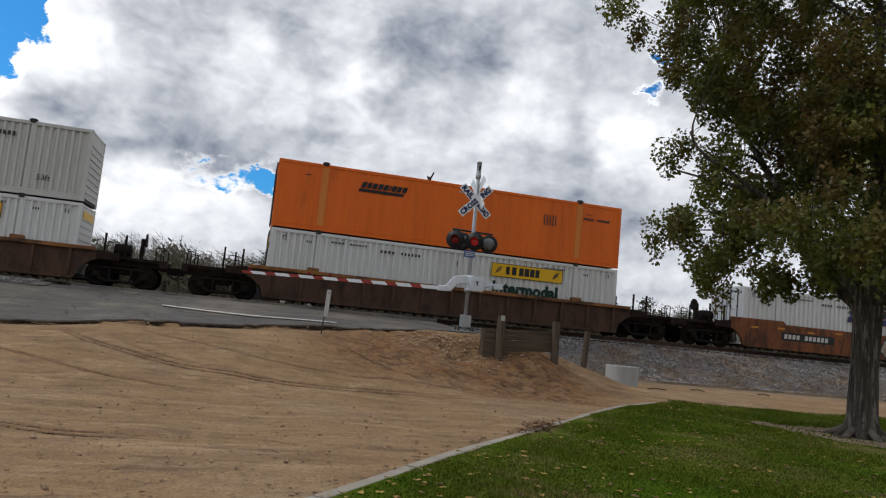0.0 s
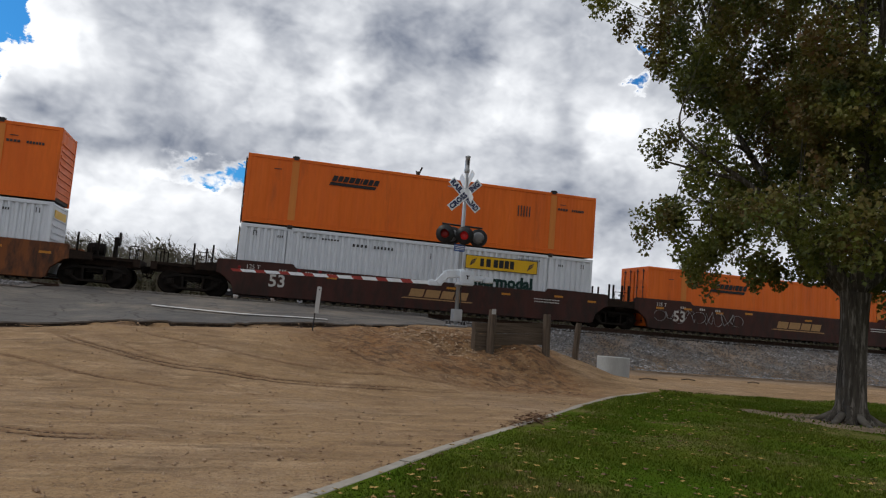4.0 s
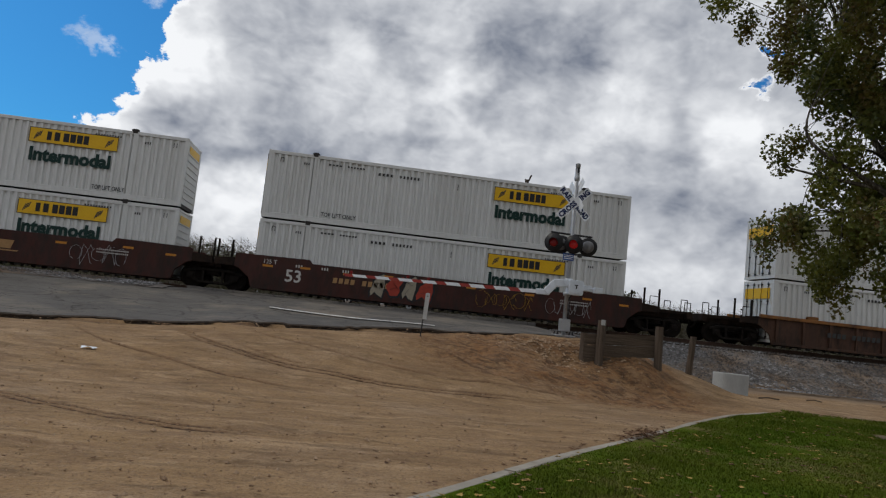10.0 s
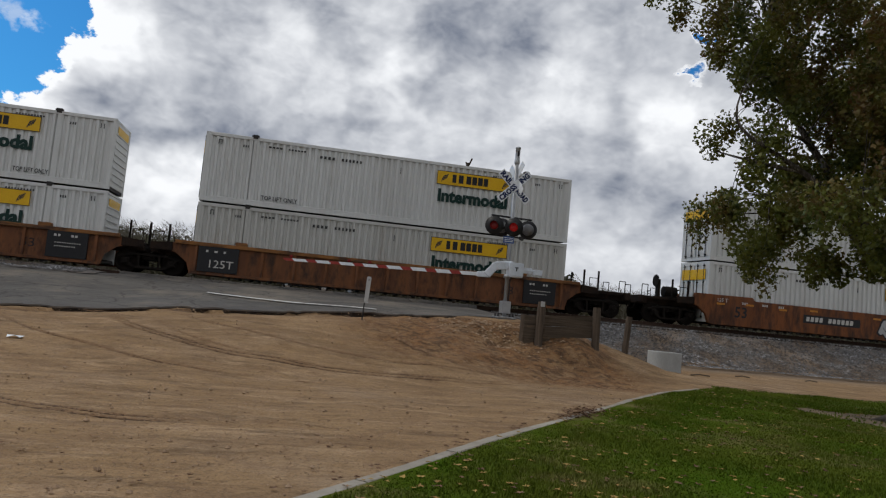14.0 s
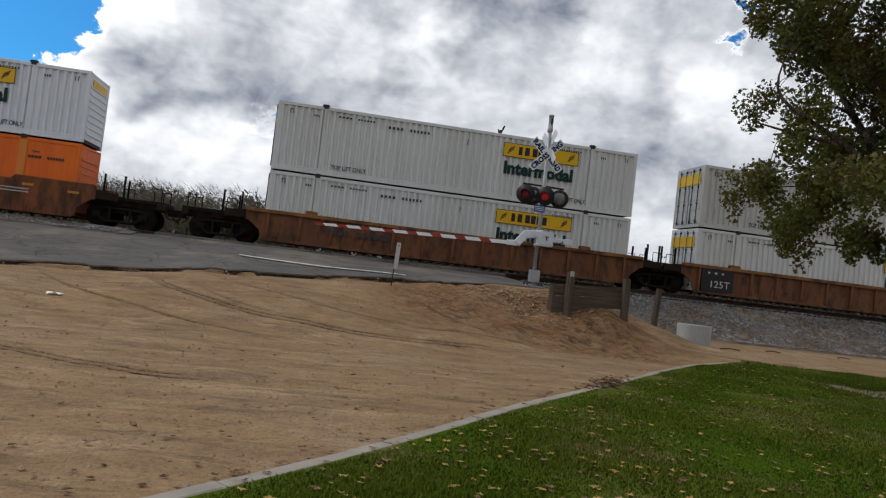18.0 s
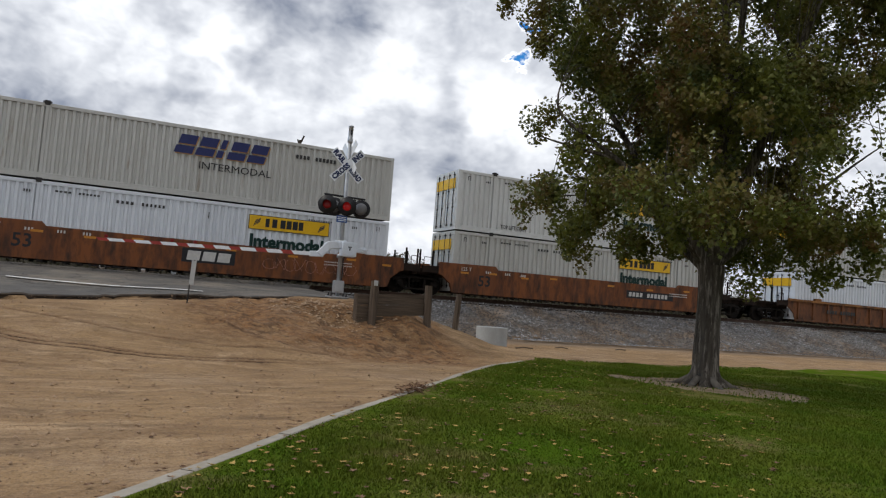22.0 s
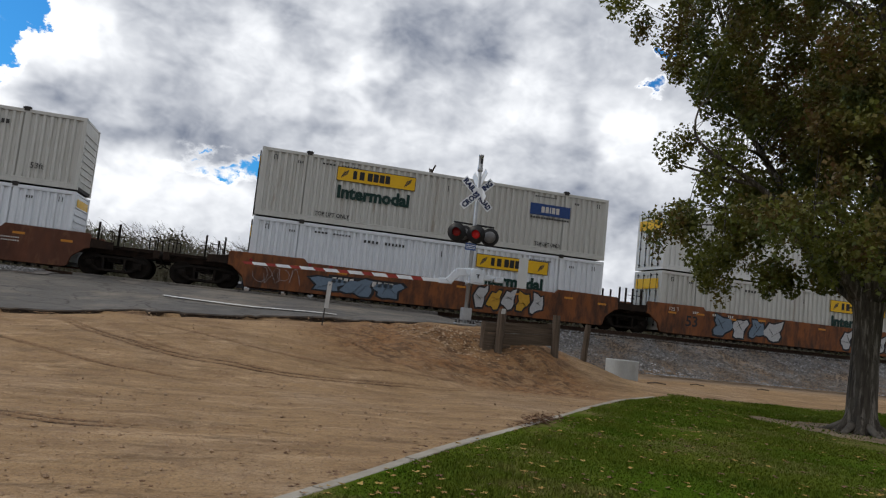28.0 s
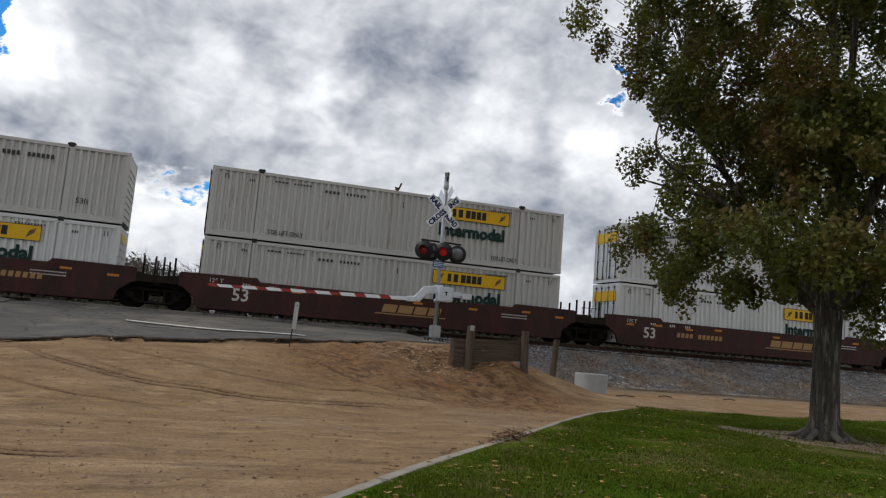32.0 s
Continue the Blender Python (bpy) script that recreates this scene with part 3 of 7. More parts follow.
def dirt_material():
    m = surface("sandy_dirt", (0.362, 0.234, 0.122), (0.275, 0.172, 0.084), 0.35, 0.95, 0, 0.7, 9, (1, 1, 1), (0.36, 0.26, 0.17), (0.50, 0.72), 0.22, spec=0.15)
    nt = m.node_tree
    bs = nt.nodes["Principled BSDF"]
    base = bs.inputs["Base Color"].links[0].from_socket
    tc = nt.nodes.new("ShaderNodeTexCoord")

    def mix(fac, x, y):
        n = nt.nodes.new("ShaderNodeMix")
        n.data_type = "RGBA"
        nt.links.new(fac, n.inputs[0])
        nt.links.new(x, n.inputs[6])
        n.inputs[7].default_value = (*y, 1)
        return n.outputs[2]

    def rng(v, a, b, c, d):
        n = nt.nodes.new("ShaderNodeMapRange")
        nt.links.new(v, n.inputs[0])
        for i, q in zip((1, 2, 3, 4), (a, b, c, d)):
            n.inputs[i].default_value = q
        return n.outputs[0]

    # long smears drawn out by wheels, mottling, grit, the darker soil of the wheel tracks, and painted shade below the
    # road edge
    def tex(sc, det, ro, rot=0.0, stretch=(1, 1, 1), warp=0.0):
        mp = nt.nodes.new("ShaderNodeMapping")
        mp.inputs["Scale"].default_value, mp.inputs["Rotation"].default_value = stretch, (0, 0, radians(rot))
        nt.links.new(tc.outputs["Object"], mp.inputs[0])
        n = nt.nodes.new("ShaderNodeTexNoise")
        n.inputs["Scale"].default_value, n.inputs["Detail"].default_value, n.inputs["Roughness"].default_value, n.inputs["Distortion"].default_value = sc, det, ro, warp
        nt.links.new(mp.outputs[0], n.inputs["Vector"])
        return n.outputs[0]

    def attribute(name):
        at = nt.nodes.new("ShaderNodeAttribute")
        at.attribute_name = name
        return at.outputs["Fac"]

    def times(a, b):
        n = nt.nodes.new("ShaderNodeMath")
        n.operation = "MULTIPLY"
        nt.links.new(a, n.inputs[0])
        nt.links.new(b, n.inputs[1])
        return n.outputs[0]

    col = mix(rng(tex(1.0, 9, 0.74, -12, (0.55, 1.5, 1), 0.6), 0.46, 0.64, 0, 0.72), base, (0.165, 0.098, 0.052))
    col = mix(rng(tex(1.0, 9, 0.74, 22, (0.6, 1.6, 1), 0.5), 0.52, 0.66, 0, 0.70), col, (0.46, 0.318, 0.19))
    col = mix(rng(tex(0.9, 9, 0.78, -25, (0.7, 2.6, 1), 0.5), 0.52, 0.63, 0, 0.70), col, (0.120, 0.074, 0.038))
    col = mix(times(attribute("rusty"), rng(tex(1.4, 9, 0.72), 0.38, 0.60, 0.25, 0.95)), col, (0.235, 0.115, 0.047))
    col = mix(times(attribute("rusty"), rng(tex(3.1, 9, 0.75, 0, (1, 2.2, 1)), 0.46, 0.58, 0, 0.95)), col, (0.085, 0.047, 0.026))
    col = mix(rng(tex(2.2, 9, 0.78), 0.50, 0.64, 0, 0.50), col, (0.20, 0.12, 0.068))
    col = mix(rng(tex(9, 7, 0.78), 0.52, 0.66, 0, 0.45), col, (0.16, 0.098, 0.056))
    col = mix(rng(tex(26, 5, 0.75), 0.52, 0.64, 0, 0.70), col, (0.12, 0.072, 0.040))
    col = mix(rng(tex(40, 4, 0.75), 0.58, 0.68, 0, 0.55), col, (0.44, 0.335, 0.225))
    # the rut mask also carries the shade painted below the road edge
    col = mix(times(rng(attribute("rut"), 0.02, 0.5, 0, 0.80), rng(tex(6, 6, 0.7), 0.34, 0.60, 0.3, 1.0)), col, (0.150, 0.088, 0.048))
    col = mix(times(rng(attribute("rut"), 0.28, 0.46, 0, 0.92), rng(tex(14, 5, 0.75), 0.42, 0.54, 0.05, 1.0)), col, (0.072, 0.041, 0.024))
    col = mix(rng(attribute("gravel"), 0.0, 1.0, 0, 0.85), col, (0.20, 0.15, 0.108))
    nt.links.new(col, bs.inputs["Base Color"])
    return m


DIRT = dirt_material()
for node in DIRT.node_tree.nodes:
    if node.type == "BUMP":
        node.inputs["Strength"].default_value, node.inputs["Distance"].default_value = 1.0, 0.05
gx = axis(-13.0, 14.0, 0.09, -900, 1000)
gy = [y for y in axis(4.0, 9.0, 0.08, -500, 9.01) if y < 9.0] + [y for y in axis(9.0, 22.5, 0.06, 8.99, 2500) if y >= 8.999]


KERB = [(x * 0.978 + 0.08, y * 0.978 - 0.07) for x, y in ((-9, -4.6), (-5, 0.4), (-2.6, 3.0), (-0.92, 4.85), (0.2, 6.1), (1.3, 7.5), (2.9, 9.6), (5.2, 12.25), (7.2, 14.8), (8.9, 16.9), (10.2, 18.15), (11.4, 19.2), (12.6, 19.95))]
KERB_X, KERB_Y = [p[0] for p in KERB], [p[1] for p in KERB]


def rusty(x, y):
    """Where the bank below the mast is eroded, 0 to 1."""
    return smooth01((x - 0.5) / 3.0) * smooth01((10.5 - x) / 1.5) * smooth01((y - 16.6) / 2.0) * smooth01((22.6 - y) / 0.8)


def ground_height(x, y):
    h = land(x, y)
    if x > -8 and y < float(np.interp(x, KERB_X, KERB_Y)) - 0.35:
        return h - 0.05
    if 3 < y < 23 and -16 < x < 17:
        rough = rusty(x, y)
        h += 0.020 * noise.noise((x * 1.3, y * 1.3, 4.0)) + 0.012 * noise.noise((x * 5, y * 5, 8.0)) + 0.007 * noise.noise((x * 11, y * 11, 2.0)) - 0.035 * rut_depth(x, y)
        h -= rough * (0.16 * abs(noise.noise((x * 0.9, y * 1.1, 6.0))) + 0.12 * abs(noise.noise((x * 2.6, y * 2.2, 9.0))))
        h += 0.34 * math.exp(-((x - 8.45) / 0.75) ** 2 - ((y - 20.35) / 0.55) ** 2)
        h -= 0.30 * math.exp(-((x - 6.1) / 0.60) ** 2 - ((y - 20.1) / 0.40) ** 2)
        ye = lerp(x, EDGE_Y)
        if ye - 1.2 < y < ye + 0.05 and x < 4:
            h -= 0.15 * smooth01((y - ye + 1.2) / 0.9) * (0.45 + 0.75 * noise.noise((x * 0.8, 2.0, 0))) * smooth01((4 - x) / 2)
    return h


verts, faces = sheet(gx, gy, ground_height)
me = bpy.data.meshes.new("ground")
me.from_pydata(verts, [], faces)
me.polygons.foreach_set("use_smooth", [True] * len(me.polygons))
for name in ("rut", "gravel", "rusty"):
    me.attributes.new(name, "FLOAT", "POINT")
# wheel tracks, plus a noisy dark band painting the shade under the road edge
rut_and_edge_shade = [rut_depth(x, y) * 0.9 + (0.75 * smooth01(1 - abs(y - lerp(x, EDGE_Y) + 0.30) / 0.75) * (0.62 + 1.3 * noise.noise((x * 0.9, y * 1.3, 0))) if -15 < x < 3 and 15 < y < 22 else 0) for x, y, z in verts]
me.attributes["rut"].data.foreach_set("value", rut_and_edge_shade)
me.attributes["gravel"].data.foreach_set("value", [smooth01((y - 24.4 + 0.8 * noise.noise((x * 0.3, y * 0.3, 0))) / 1.6) * smooth01((x - 9) / 2.5) if y < 32 else 0.6 for x, y, z in verts])
me.attributes["rusty"].data.foreach_set("value", [rusty(x, y) if 16 < y < 23 else 0.0 for x, y, z in verts])
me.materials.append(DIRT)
ground = tagged(new("ground", me), "sandy brown dirt ground with wheel tracks", "ground", kind="structure")

# ---- road ----
ASPHALT = surface("worn_grey_asphalt", (0.142, 0.132, 0.122), (0.100, 0.094, 0.088), 0.5, 0.9, 0, 0.5, 60, (1, 1, 1), (0.205, 0.178, 0.146), (0.48, 0.68), 0.4, spec=0.08)
CRACKED = ASPHALT.node_tree
tar = CRACKED.nodes["Principled BSDF"]
grain = tar.inputs["Base Color"].links[0].from_socket
where = CRACKED.nodes.new("ShaderNodeTexCoord")
bend = CRACKED.nodes.new("ShaderNodeTexNoise")
bend.inputs["Scale"].default_value, bend.inputs["Detail"].default_value = 1.2, 6
CRACKED.links.new(where.outputs["Object"], bend.inputs["Vector"])
pushed = CRACKED.nodes.new("ShaderNodeVectorMath")
pushed.operation = "MULTIPLY_ADD"
pushed.inputs[1].default_value = (1.2, 1.2, 0)
CRACKED.links.new(bend.outputs["Color"], pushed.inputs[0])
CRACKED.links.new(where.outputs["Object"], pushed.inputs[2])
for size, thin, deep in ((0.55, 0.018, 0.8), (1.7, 0.022, 0.45)):
    web = CRACKED.nodes.new("ShaderNodeTexVoronoi")
    web.feature = "DISTANCE_TO_EDGE"
    web.inputs["Scale"].default_value = size
    CRACKED.links.new(pushed.outputs[0], web.inputs["Vector"])
    line = CRACKED.nodes.new("ShaderNodeMapRange")
    CRACKED.links.new(web.outputs["Distance"], line.inputs[0])
    for i, q in zip((1, 2, 3, 4), (0.0, thin, deep, 0.0)):
        line.inputs[i].default_value = q
    dark = CRACKED.nodes.new("ShaderNodeMix")
    dark.data_type = "RGBA"
    CRACKED.links.new(line.outputs[0], dark.inputs[0])
    CRACKED.links.new(grain, dark.inputs[6])
    dark.inputs[7].default_value = (0.045, 0.04, 0.036, 1)
    grain = dark.outputs[2]
CRACKED.links.new(grain, tar.inputs["Base Color"])
# bitumen's own dark tone, blackened further to paint in the shaded undercut
BITUMEN = surface("dark_broken_bitumen", (0.042, 0.034, 0.028), (0.085, 0.064, 0.047), 3, 0.95, 0, 0.8, 30)
PAINT = surface("worn_white_road_paint", (0.62, 0.61, 0.58), (0.48, 0.46, 0.43), 3, 0.8, 0, 0.2, 60, (1, 1, 1), (0.22, 0.205, 0.19), (0.55, 0.66), 3.0)


def road_edge(x):
    rag = 0.50 * noise.noise((x * 0.55, 3.0, 0)) + 0.30 * noise.noise((x * 1.9, 7.0, 0)) + 0.16 * noise.noise((x * 5, 1.0, 0))
    return lerp(x, EDGE_Y) + (rag if x < 4 else 0.2 * rag) + 1.1 * smooth01((x - 3.5) / 3)


ROAD_FAR = [(-60, 24.5), (-14, 28.4), (-10, 29.0), (-7, 29.8), (-5.6, 30.6), (9.5, 30.6)]
g = Geo()
rx = list(np.arange(-58, -16, 1.0)) + list(np.arange(-16, 9.21, 0.12))
cols = []
for x in rx:
    y0, y1 = road_edge(x), lerp(x, ROAD_FAR)
    if x > 7.4:
        y0 = y0 + (y1 - 1.0 - y0) * ((x - 7.4) / 1.8) ** 0.6
    ys = [y0 + (y1 - y0) * u for u in (0, 0.08, 0.25, 0.5, 0.75, 1)]
    cols.append([(x, y, land(x, y) + 0.016 + 0.040 * smooth01((4.0 - x) / 2.5) + 0.012 * noise.noise((x * 0.7, y * 0.7, 0))) for y in ys])
for a, b in zip(cols, cols[1:]):
    for i in range(5):
        g.add([a[i], b[i], b[i + 1], a[i + 1]], [(0, 1, 2, 3)])
road = tagged(new("road", g.mesh("road", ASPHALT, True)), "cracked grey asphalt road with a broken edge", "road", kind="structure")
g = Geo()
for a, b in zip(cols, cols[1:]):
    if a[0][0] > 5.5:
        break
    face = []
    for p in (a[0], b[0]):
        w = 0.5 + 0.5 * noise.noise((p[0] * 2.2, 5.0, 0))
        face.append([p, (p[0] + 0.03 * w, p[1] - 0.02 - 0.05 * w, p[2] - 0.035), (p[0], p[1] - 0.01 + 0.03 * w, p[2] - 0.09), (p[0], p[1] + 0.10, p[2] - 0.12 - 0.22 * smooth01((3.5 - p[0]) / 2))])
    for i in range(3):
        g.add([face[0][i + 1], face[1][i + 1], face[1][i], face[0][i]], [(0, 1, 2, 3)])
tagged(part("broken_edge", g.mesh("broken_edge", BITUMEN), road, "dark broken edge of the asphalt"), kind="structure")
# the crossing between and beyond the rails
g = Geo()
for y0, y1 in ((30.55, MID - 0.86), (MID - 0.66, MID + 0.66), (MID + 0.86, 35.4)):
    g.box(-6.5, 8.0, y0, y1, RAIL - 0.22, RAIL - 0.02)
g.prism([(-6.5, 1.6), (8, 1.6), (8, 2.02), (-6.5, 1.9)], 35.4, 60)
tagged(new("level_crossing_panel", g.mesh("crossing", ASPHALT, False, 0.02)), "flat grey crossing panels between the rails", "road", kind="structure")
g = Geo()
n = 26
for i in range(n):
    u0, u1 = i / n, (i + 1) / n
    pts = []
    for u, w in ((u0, -0.15), (u1, -0.15), (u1, 0.15), (u0, 0.15)):
        x, y = -2.6 + 5.3 * u, 25.2 - 2.9 * u ** 0.9 + w
        pts.append((x, y, land(x, y) + 0.040 + 0.057 * smooth01((4.0 - x) / 2.5)))
    g.add(pts, [(0, 1, 2, 3)])
tagged(new("road_marking", g.mesh("road_marking", PAINT)), "worn white painted line on the asphalt", "road marking", kind="structure")

# ---- railway track ----
BALLAST = surface("grey_ballast", (0.235, 0.218, 0.205), (0.10, 0.092, 0.086), 7, 0.9, 0, 1.0, 22, (1, 1, 1), (0.21, 0.155, 0.11), (0.46, 0.64), 0.40, spec=0.05)
STONE = surface("ballast_stone", (0.47, 0.465, 0.47), (0.075, 0.072, 0.070), 3, 0.9, 0, 0.3, 40, fleck=(0.14, 0.10, 0.07), fleck_at=(0.45, 0.60), fleck_scale=0.4, island=1.0, spec=0.05)
g = Geo()
bx = axis(-24, 46, 0.5, -850, 850)
prof = [(27.0, -0.02), (27.9, 0.06), (28.8, 0.07), (29.8, 0.08), (30.6, 0.07), (31.0, 0.03), (33.9, 0.03), (34.6, 0.03), (36.4, -0.1)]
rowsb = [[(x, y + 0.25 * noise.noise((x * 0.5, y, 0)), land(x, y) + up + 0.05 * noise.noise((x * 1.5, y * 1.5, 0))) for y, up in prof] for x in bx]
for a, b in zip(rowsb, rowsb[1:]):
    if -6.8 < (a[0][0] + b[0][0]) / 2 < 8.2:
        cut = range(5, 8)
    elif (a[0][0] + b[0][0]) / 2 <= -6.8:
        cut = range(2, 8)
    else:
        cut = range(8)
    for i in cut:
        g.add([a[i], b[i], b[i + 1], a[i + 1]], [(0, 1, 2, 3)])
ballast = tagged(new("ballast_bed", g.mesh("ballast_bed", BALLAST, True)), "grey crushed stone ballast sloping from the track", "ballast", kind="structure")
track = tagged(new("railway_track"), "rusty steel rails on wooden sleepers in ballast", "railway track", kind="structure")
for k, yr in enumerate((MID - 0.755, MID + 0.755)):
    g = Geo()
    for y0, y1, z0, z1 in ((-0.036, 0.036, -0.045, 0.0), (-0.010, 0.010, -0.15, -0.045), (-0.07, 0.07, -0.175, -0.15)):
        g.box(-820, 820, yr + y0, yr + y1, RAIL + z0, RAIL + z1)
    part("rail", g.mesh("rail", RAIL_RUST), track, "rusty steel rail")
    g = Geo().box(-820, 820, yr - 0.028, yr + 0.028, RAIL - 0.002, RAIL + 0.003)
    part("rail_head", g.mesh("rail_head", TREAD), track, "bright worn running surface")
tie = Geo().box(-0.115, 0.115, -1.3, 1.3, -0.17, 0.0).mesh("sleeper", TIE, False, 0.012)
for i in range(150):
    x = -28 + i * 0.53
    if not -6.5 < x < 8:
        part("sleeper", tie, track, at=(x + random.uniform(-0.02, 0.02), MID + random.uniform(-0.03, 0.03), RAIL - 0.17))
g = Geo()
for i in range(1400):
    x = 51.5 + i * 0.53
    for xx in (x, -x + 22):
        g.box(xx - 0.115, xx + 0.115, MID - 1.3, MID + 1.3, RAIL - 0.34, RAIL - 0.17)
tagged(part("far_sleepers", g.mesh("far_sleepers", TIE), track), kind="stuff")


# ---- the train ----
CL, CW, CH = 16.15, 2.59, 2.90


def corrugated(pitch, depth, y, face):
    """A side wall folded into upright ribs; face is -1 for the near side."""
    g = Geo()
    x, pts = 0.14, []
    while x < CL - 0.14 - pitch:
        pts += [(x, 0.0), (x + pitch * 0.34, 0.0), (x + pitch * 0.50, depth), (x + pitch * 0.84, depth)]
        x += pitch
    pts.append((CL - 0.14, 0.0))
    a = [(px, y - face * (0.012 + d), z) for z in (0.17, 2.76) for px, d in pts]
    n = len(pts)
    g.add(a, [(i, i + 1, n + i + 1, n + i) if face < 0 else (i + 1, i, n + i, n + i + 1) for i in range(n - 1)])
    return g


def seamed(y, face):
    """A flat side wall with narrow battens."""
    g = Geo().box(0.14, CL - 0.14, min(y, y - face * 0.03) + (0.012 if face < 0 else -0.012), max(y, y - face * 0.03), 0.17, 2.76)
    return g


def end_wall():
    return Geo().box(CL - 0.06, CL - 0.02, 0.12, CW - 0.12, 0.15, 2.78)


def door_leaf():
    return Geo().box(0.0, 0.045, 0.03, 1.14, 0.0, 2.52)


def lock_rod():
    g = Geo().tube((-0.05, 0, -0.05), (-0.05, 0, 2.60), 0.022, n=6)
    for z in (0.05, 0.9, 1.7, 2.5):
        g.box(-0.07, -0.01, -0.05, 0.05, z - 0.03, z + 0.03)
    return g


def casting():
    return Geo().box(-0.11, 0.09, -0.03, 0.12, -0.055, 0.12).box(-0.16, 0.14, -0.035, 0.05, 0.03, 0.09)


SMALL = [0.10, 0.10, 0.10, 0.10, -0.16, 0.08, 0.08, 0.08, 0.08, 0.08, 0.08]


def container(style, paint, label, marks=(), castings=True):
    """A 53-foot container: its near lower left corner is the origin."""
    c = thing("container", label, "container", "containers on the train")
    post = {"orange": ORANGE_POST, "box": RUSTY if "rust" in label else paint}.get(style, paint)
    for face, y in ((-1, 0.0), (1, CW)):
        if style == "box":
            me = shared(("side_panel_flat", face), paint, lambda: seamed(y, face))
        elif style == "orange":
            me = shared(("side_panel_low", face), paint, lambda: corrugated(0.52, 0.016, y, face))
        else:
            me = shared(("side_panel", face), paint, lambda: corrugated(0.272, 0.072, y, face))
        part("side_panel", me, c)
        if style == "box" and face < 0:
            for i in range(14):
                part("batten", shared("batten", paint, lambda: Geo().box(-0.022, 0.022, -0.006, 0.014, 0.17, 2.76)), c, "", (0.9 + i * 1.1, 0, 0))
        part("bottom_rail", shared(("bottom_rail", face), paint, lambda: Geo().box(0, CL, y - 0.015, y + 0.06 if face < 0 else y + 0.015, 0.0, 0.17).box(0.3, CL - 0.3, y - 0.019 if face < 0 else y - 0.01, y + 0.01 if face < 0 else y + 0.019, 0.172, 0.235), bevel=0.008), c)
        part("top_rail", shared(("top_rail", face), GREY_RAIL if style == "box" else paint, lambda: Geo().box(0, CL, y - 0.008 if face < 0 else y - 0.07, y + 0.07 if face < 0 else y + 0.008, 2.76, CH), bevel=0.01), c)
        for x in (0.0, CL - 0.15):
            part("corner_post", shared(("corner_post", face, x > 1), paint, lambda: Geo().box(x, x + 0.15, y - 0.01 if face < 0 else y - 0.13, y + 0.13 if face < 0 else y + 0.01, 0.0, CH), bevel=0.012), c)
        if face < 0:
            for x in (1.98, CL - 2.18):
                w = 0.30 if style == "orange" else 0.10 if style == "ribbed" else 0.22
                part("lift_post", shared(("lift_post", w, x > 5), post, lambda: Geo().box(x - w / 2, x + w / 2, -0.006, 0.05, 0.12, 2.8)), c, "rust-streaked post" if post is RUSTY else "")
                if style == "box":
                    for dx in (-0.135, 0.135):
                        part("post_seam", shared("post_seam", STEEL_DARK, lambda: Geo().box(-0.022, 0.022, -0.010, 0.02, 0.17, 2.78)), c, "dark seam beside the post", (x + dx, 0, 0))
                if castings:
                    part("lift_casting", shared("lift_casting", STEEL_DARK, casting), c, "black steel lifting casting", (x, 0.0, CH - 0.02))
    part("roof", shared("container_roof", paint, lambda: Geo().box(0.02, CL - 0.02, 0.03, CW - 0.03, 2.80, CH - 0.015)), c)
    part("floor_frame", shared("container_floor", STEEL_DARK, lambda: Geo().box(0.05, CL - 0.05, 0.05, CW - 0.05, 0.02, 0.16)), c)
    wall = part("front_wall", shared("front_wall", paint, end_wall), c, "end wall with level ribs")
    for i in range(8):
        part("rib", shared("end_rib", paint, lambda: Geo().box(CL - 0.03, CL + 0.012, 0.16, CW - 0.16, 0, 0.10)), wall, "", (0, 0, 0.38 + i * 0.27))
    rim = shared("door_frame", paint, lambda: Geo().box(-0.012, 0.06, 0.0, CW, 2.72, 2.90).box(-0.012, 0.06, 0, CW, 0.0, 0.17).box(-0.012, 0.06, 0, 0.10, 0.17, 2.72).box(-0.012, 0.06, CW - 0.10, CW, 0.17, 2.72))
    part("door_frame", rim, c)
    for k in range(2):
        d = part("door", shared("container_door", paint, door_leaf), c, at=(-0.012, 0.09 + k * 1.21, 0.19))
        for i in range(5):
            part("panel", shared("door_panel", paint, lambda: Geo().box(-0.018, 0.01, 0.08, 1.10, 0, 0.28)), d, "", (0, 0, 0.14 + i * 0.48))
        for yy in (0.30, 0.85):
            part("lock_rod", shared("lock_rod", STEEL_DARK, lock_rod), d, "dark locking rod", (0, yy, 0))
    for f in marks:
        f(c)
    return c


def words(c, text, x, z, h, mat, wide=None, slant=0.0, fat=0.0, name="lettering", y=-0.014):
    me, w = lettering(text, h / 0.70, mat, fat, slant)
    ob = part(name, me, c, "", (x, y, z))
    if wide:
        ob.scale = (wide / w, 1, 1)
    return ob


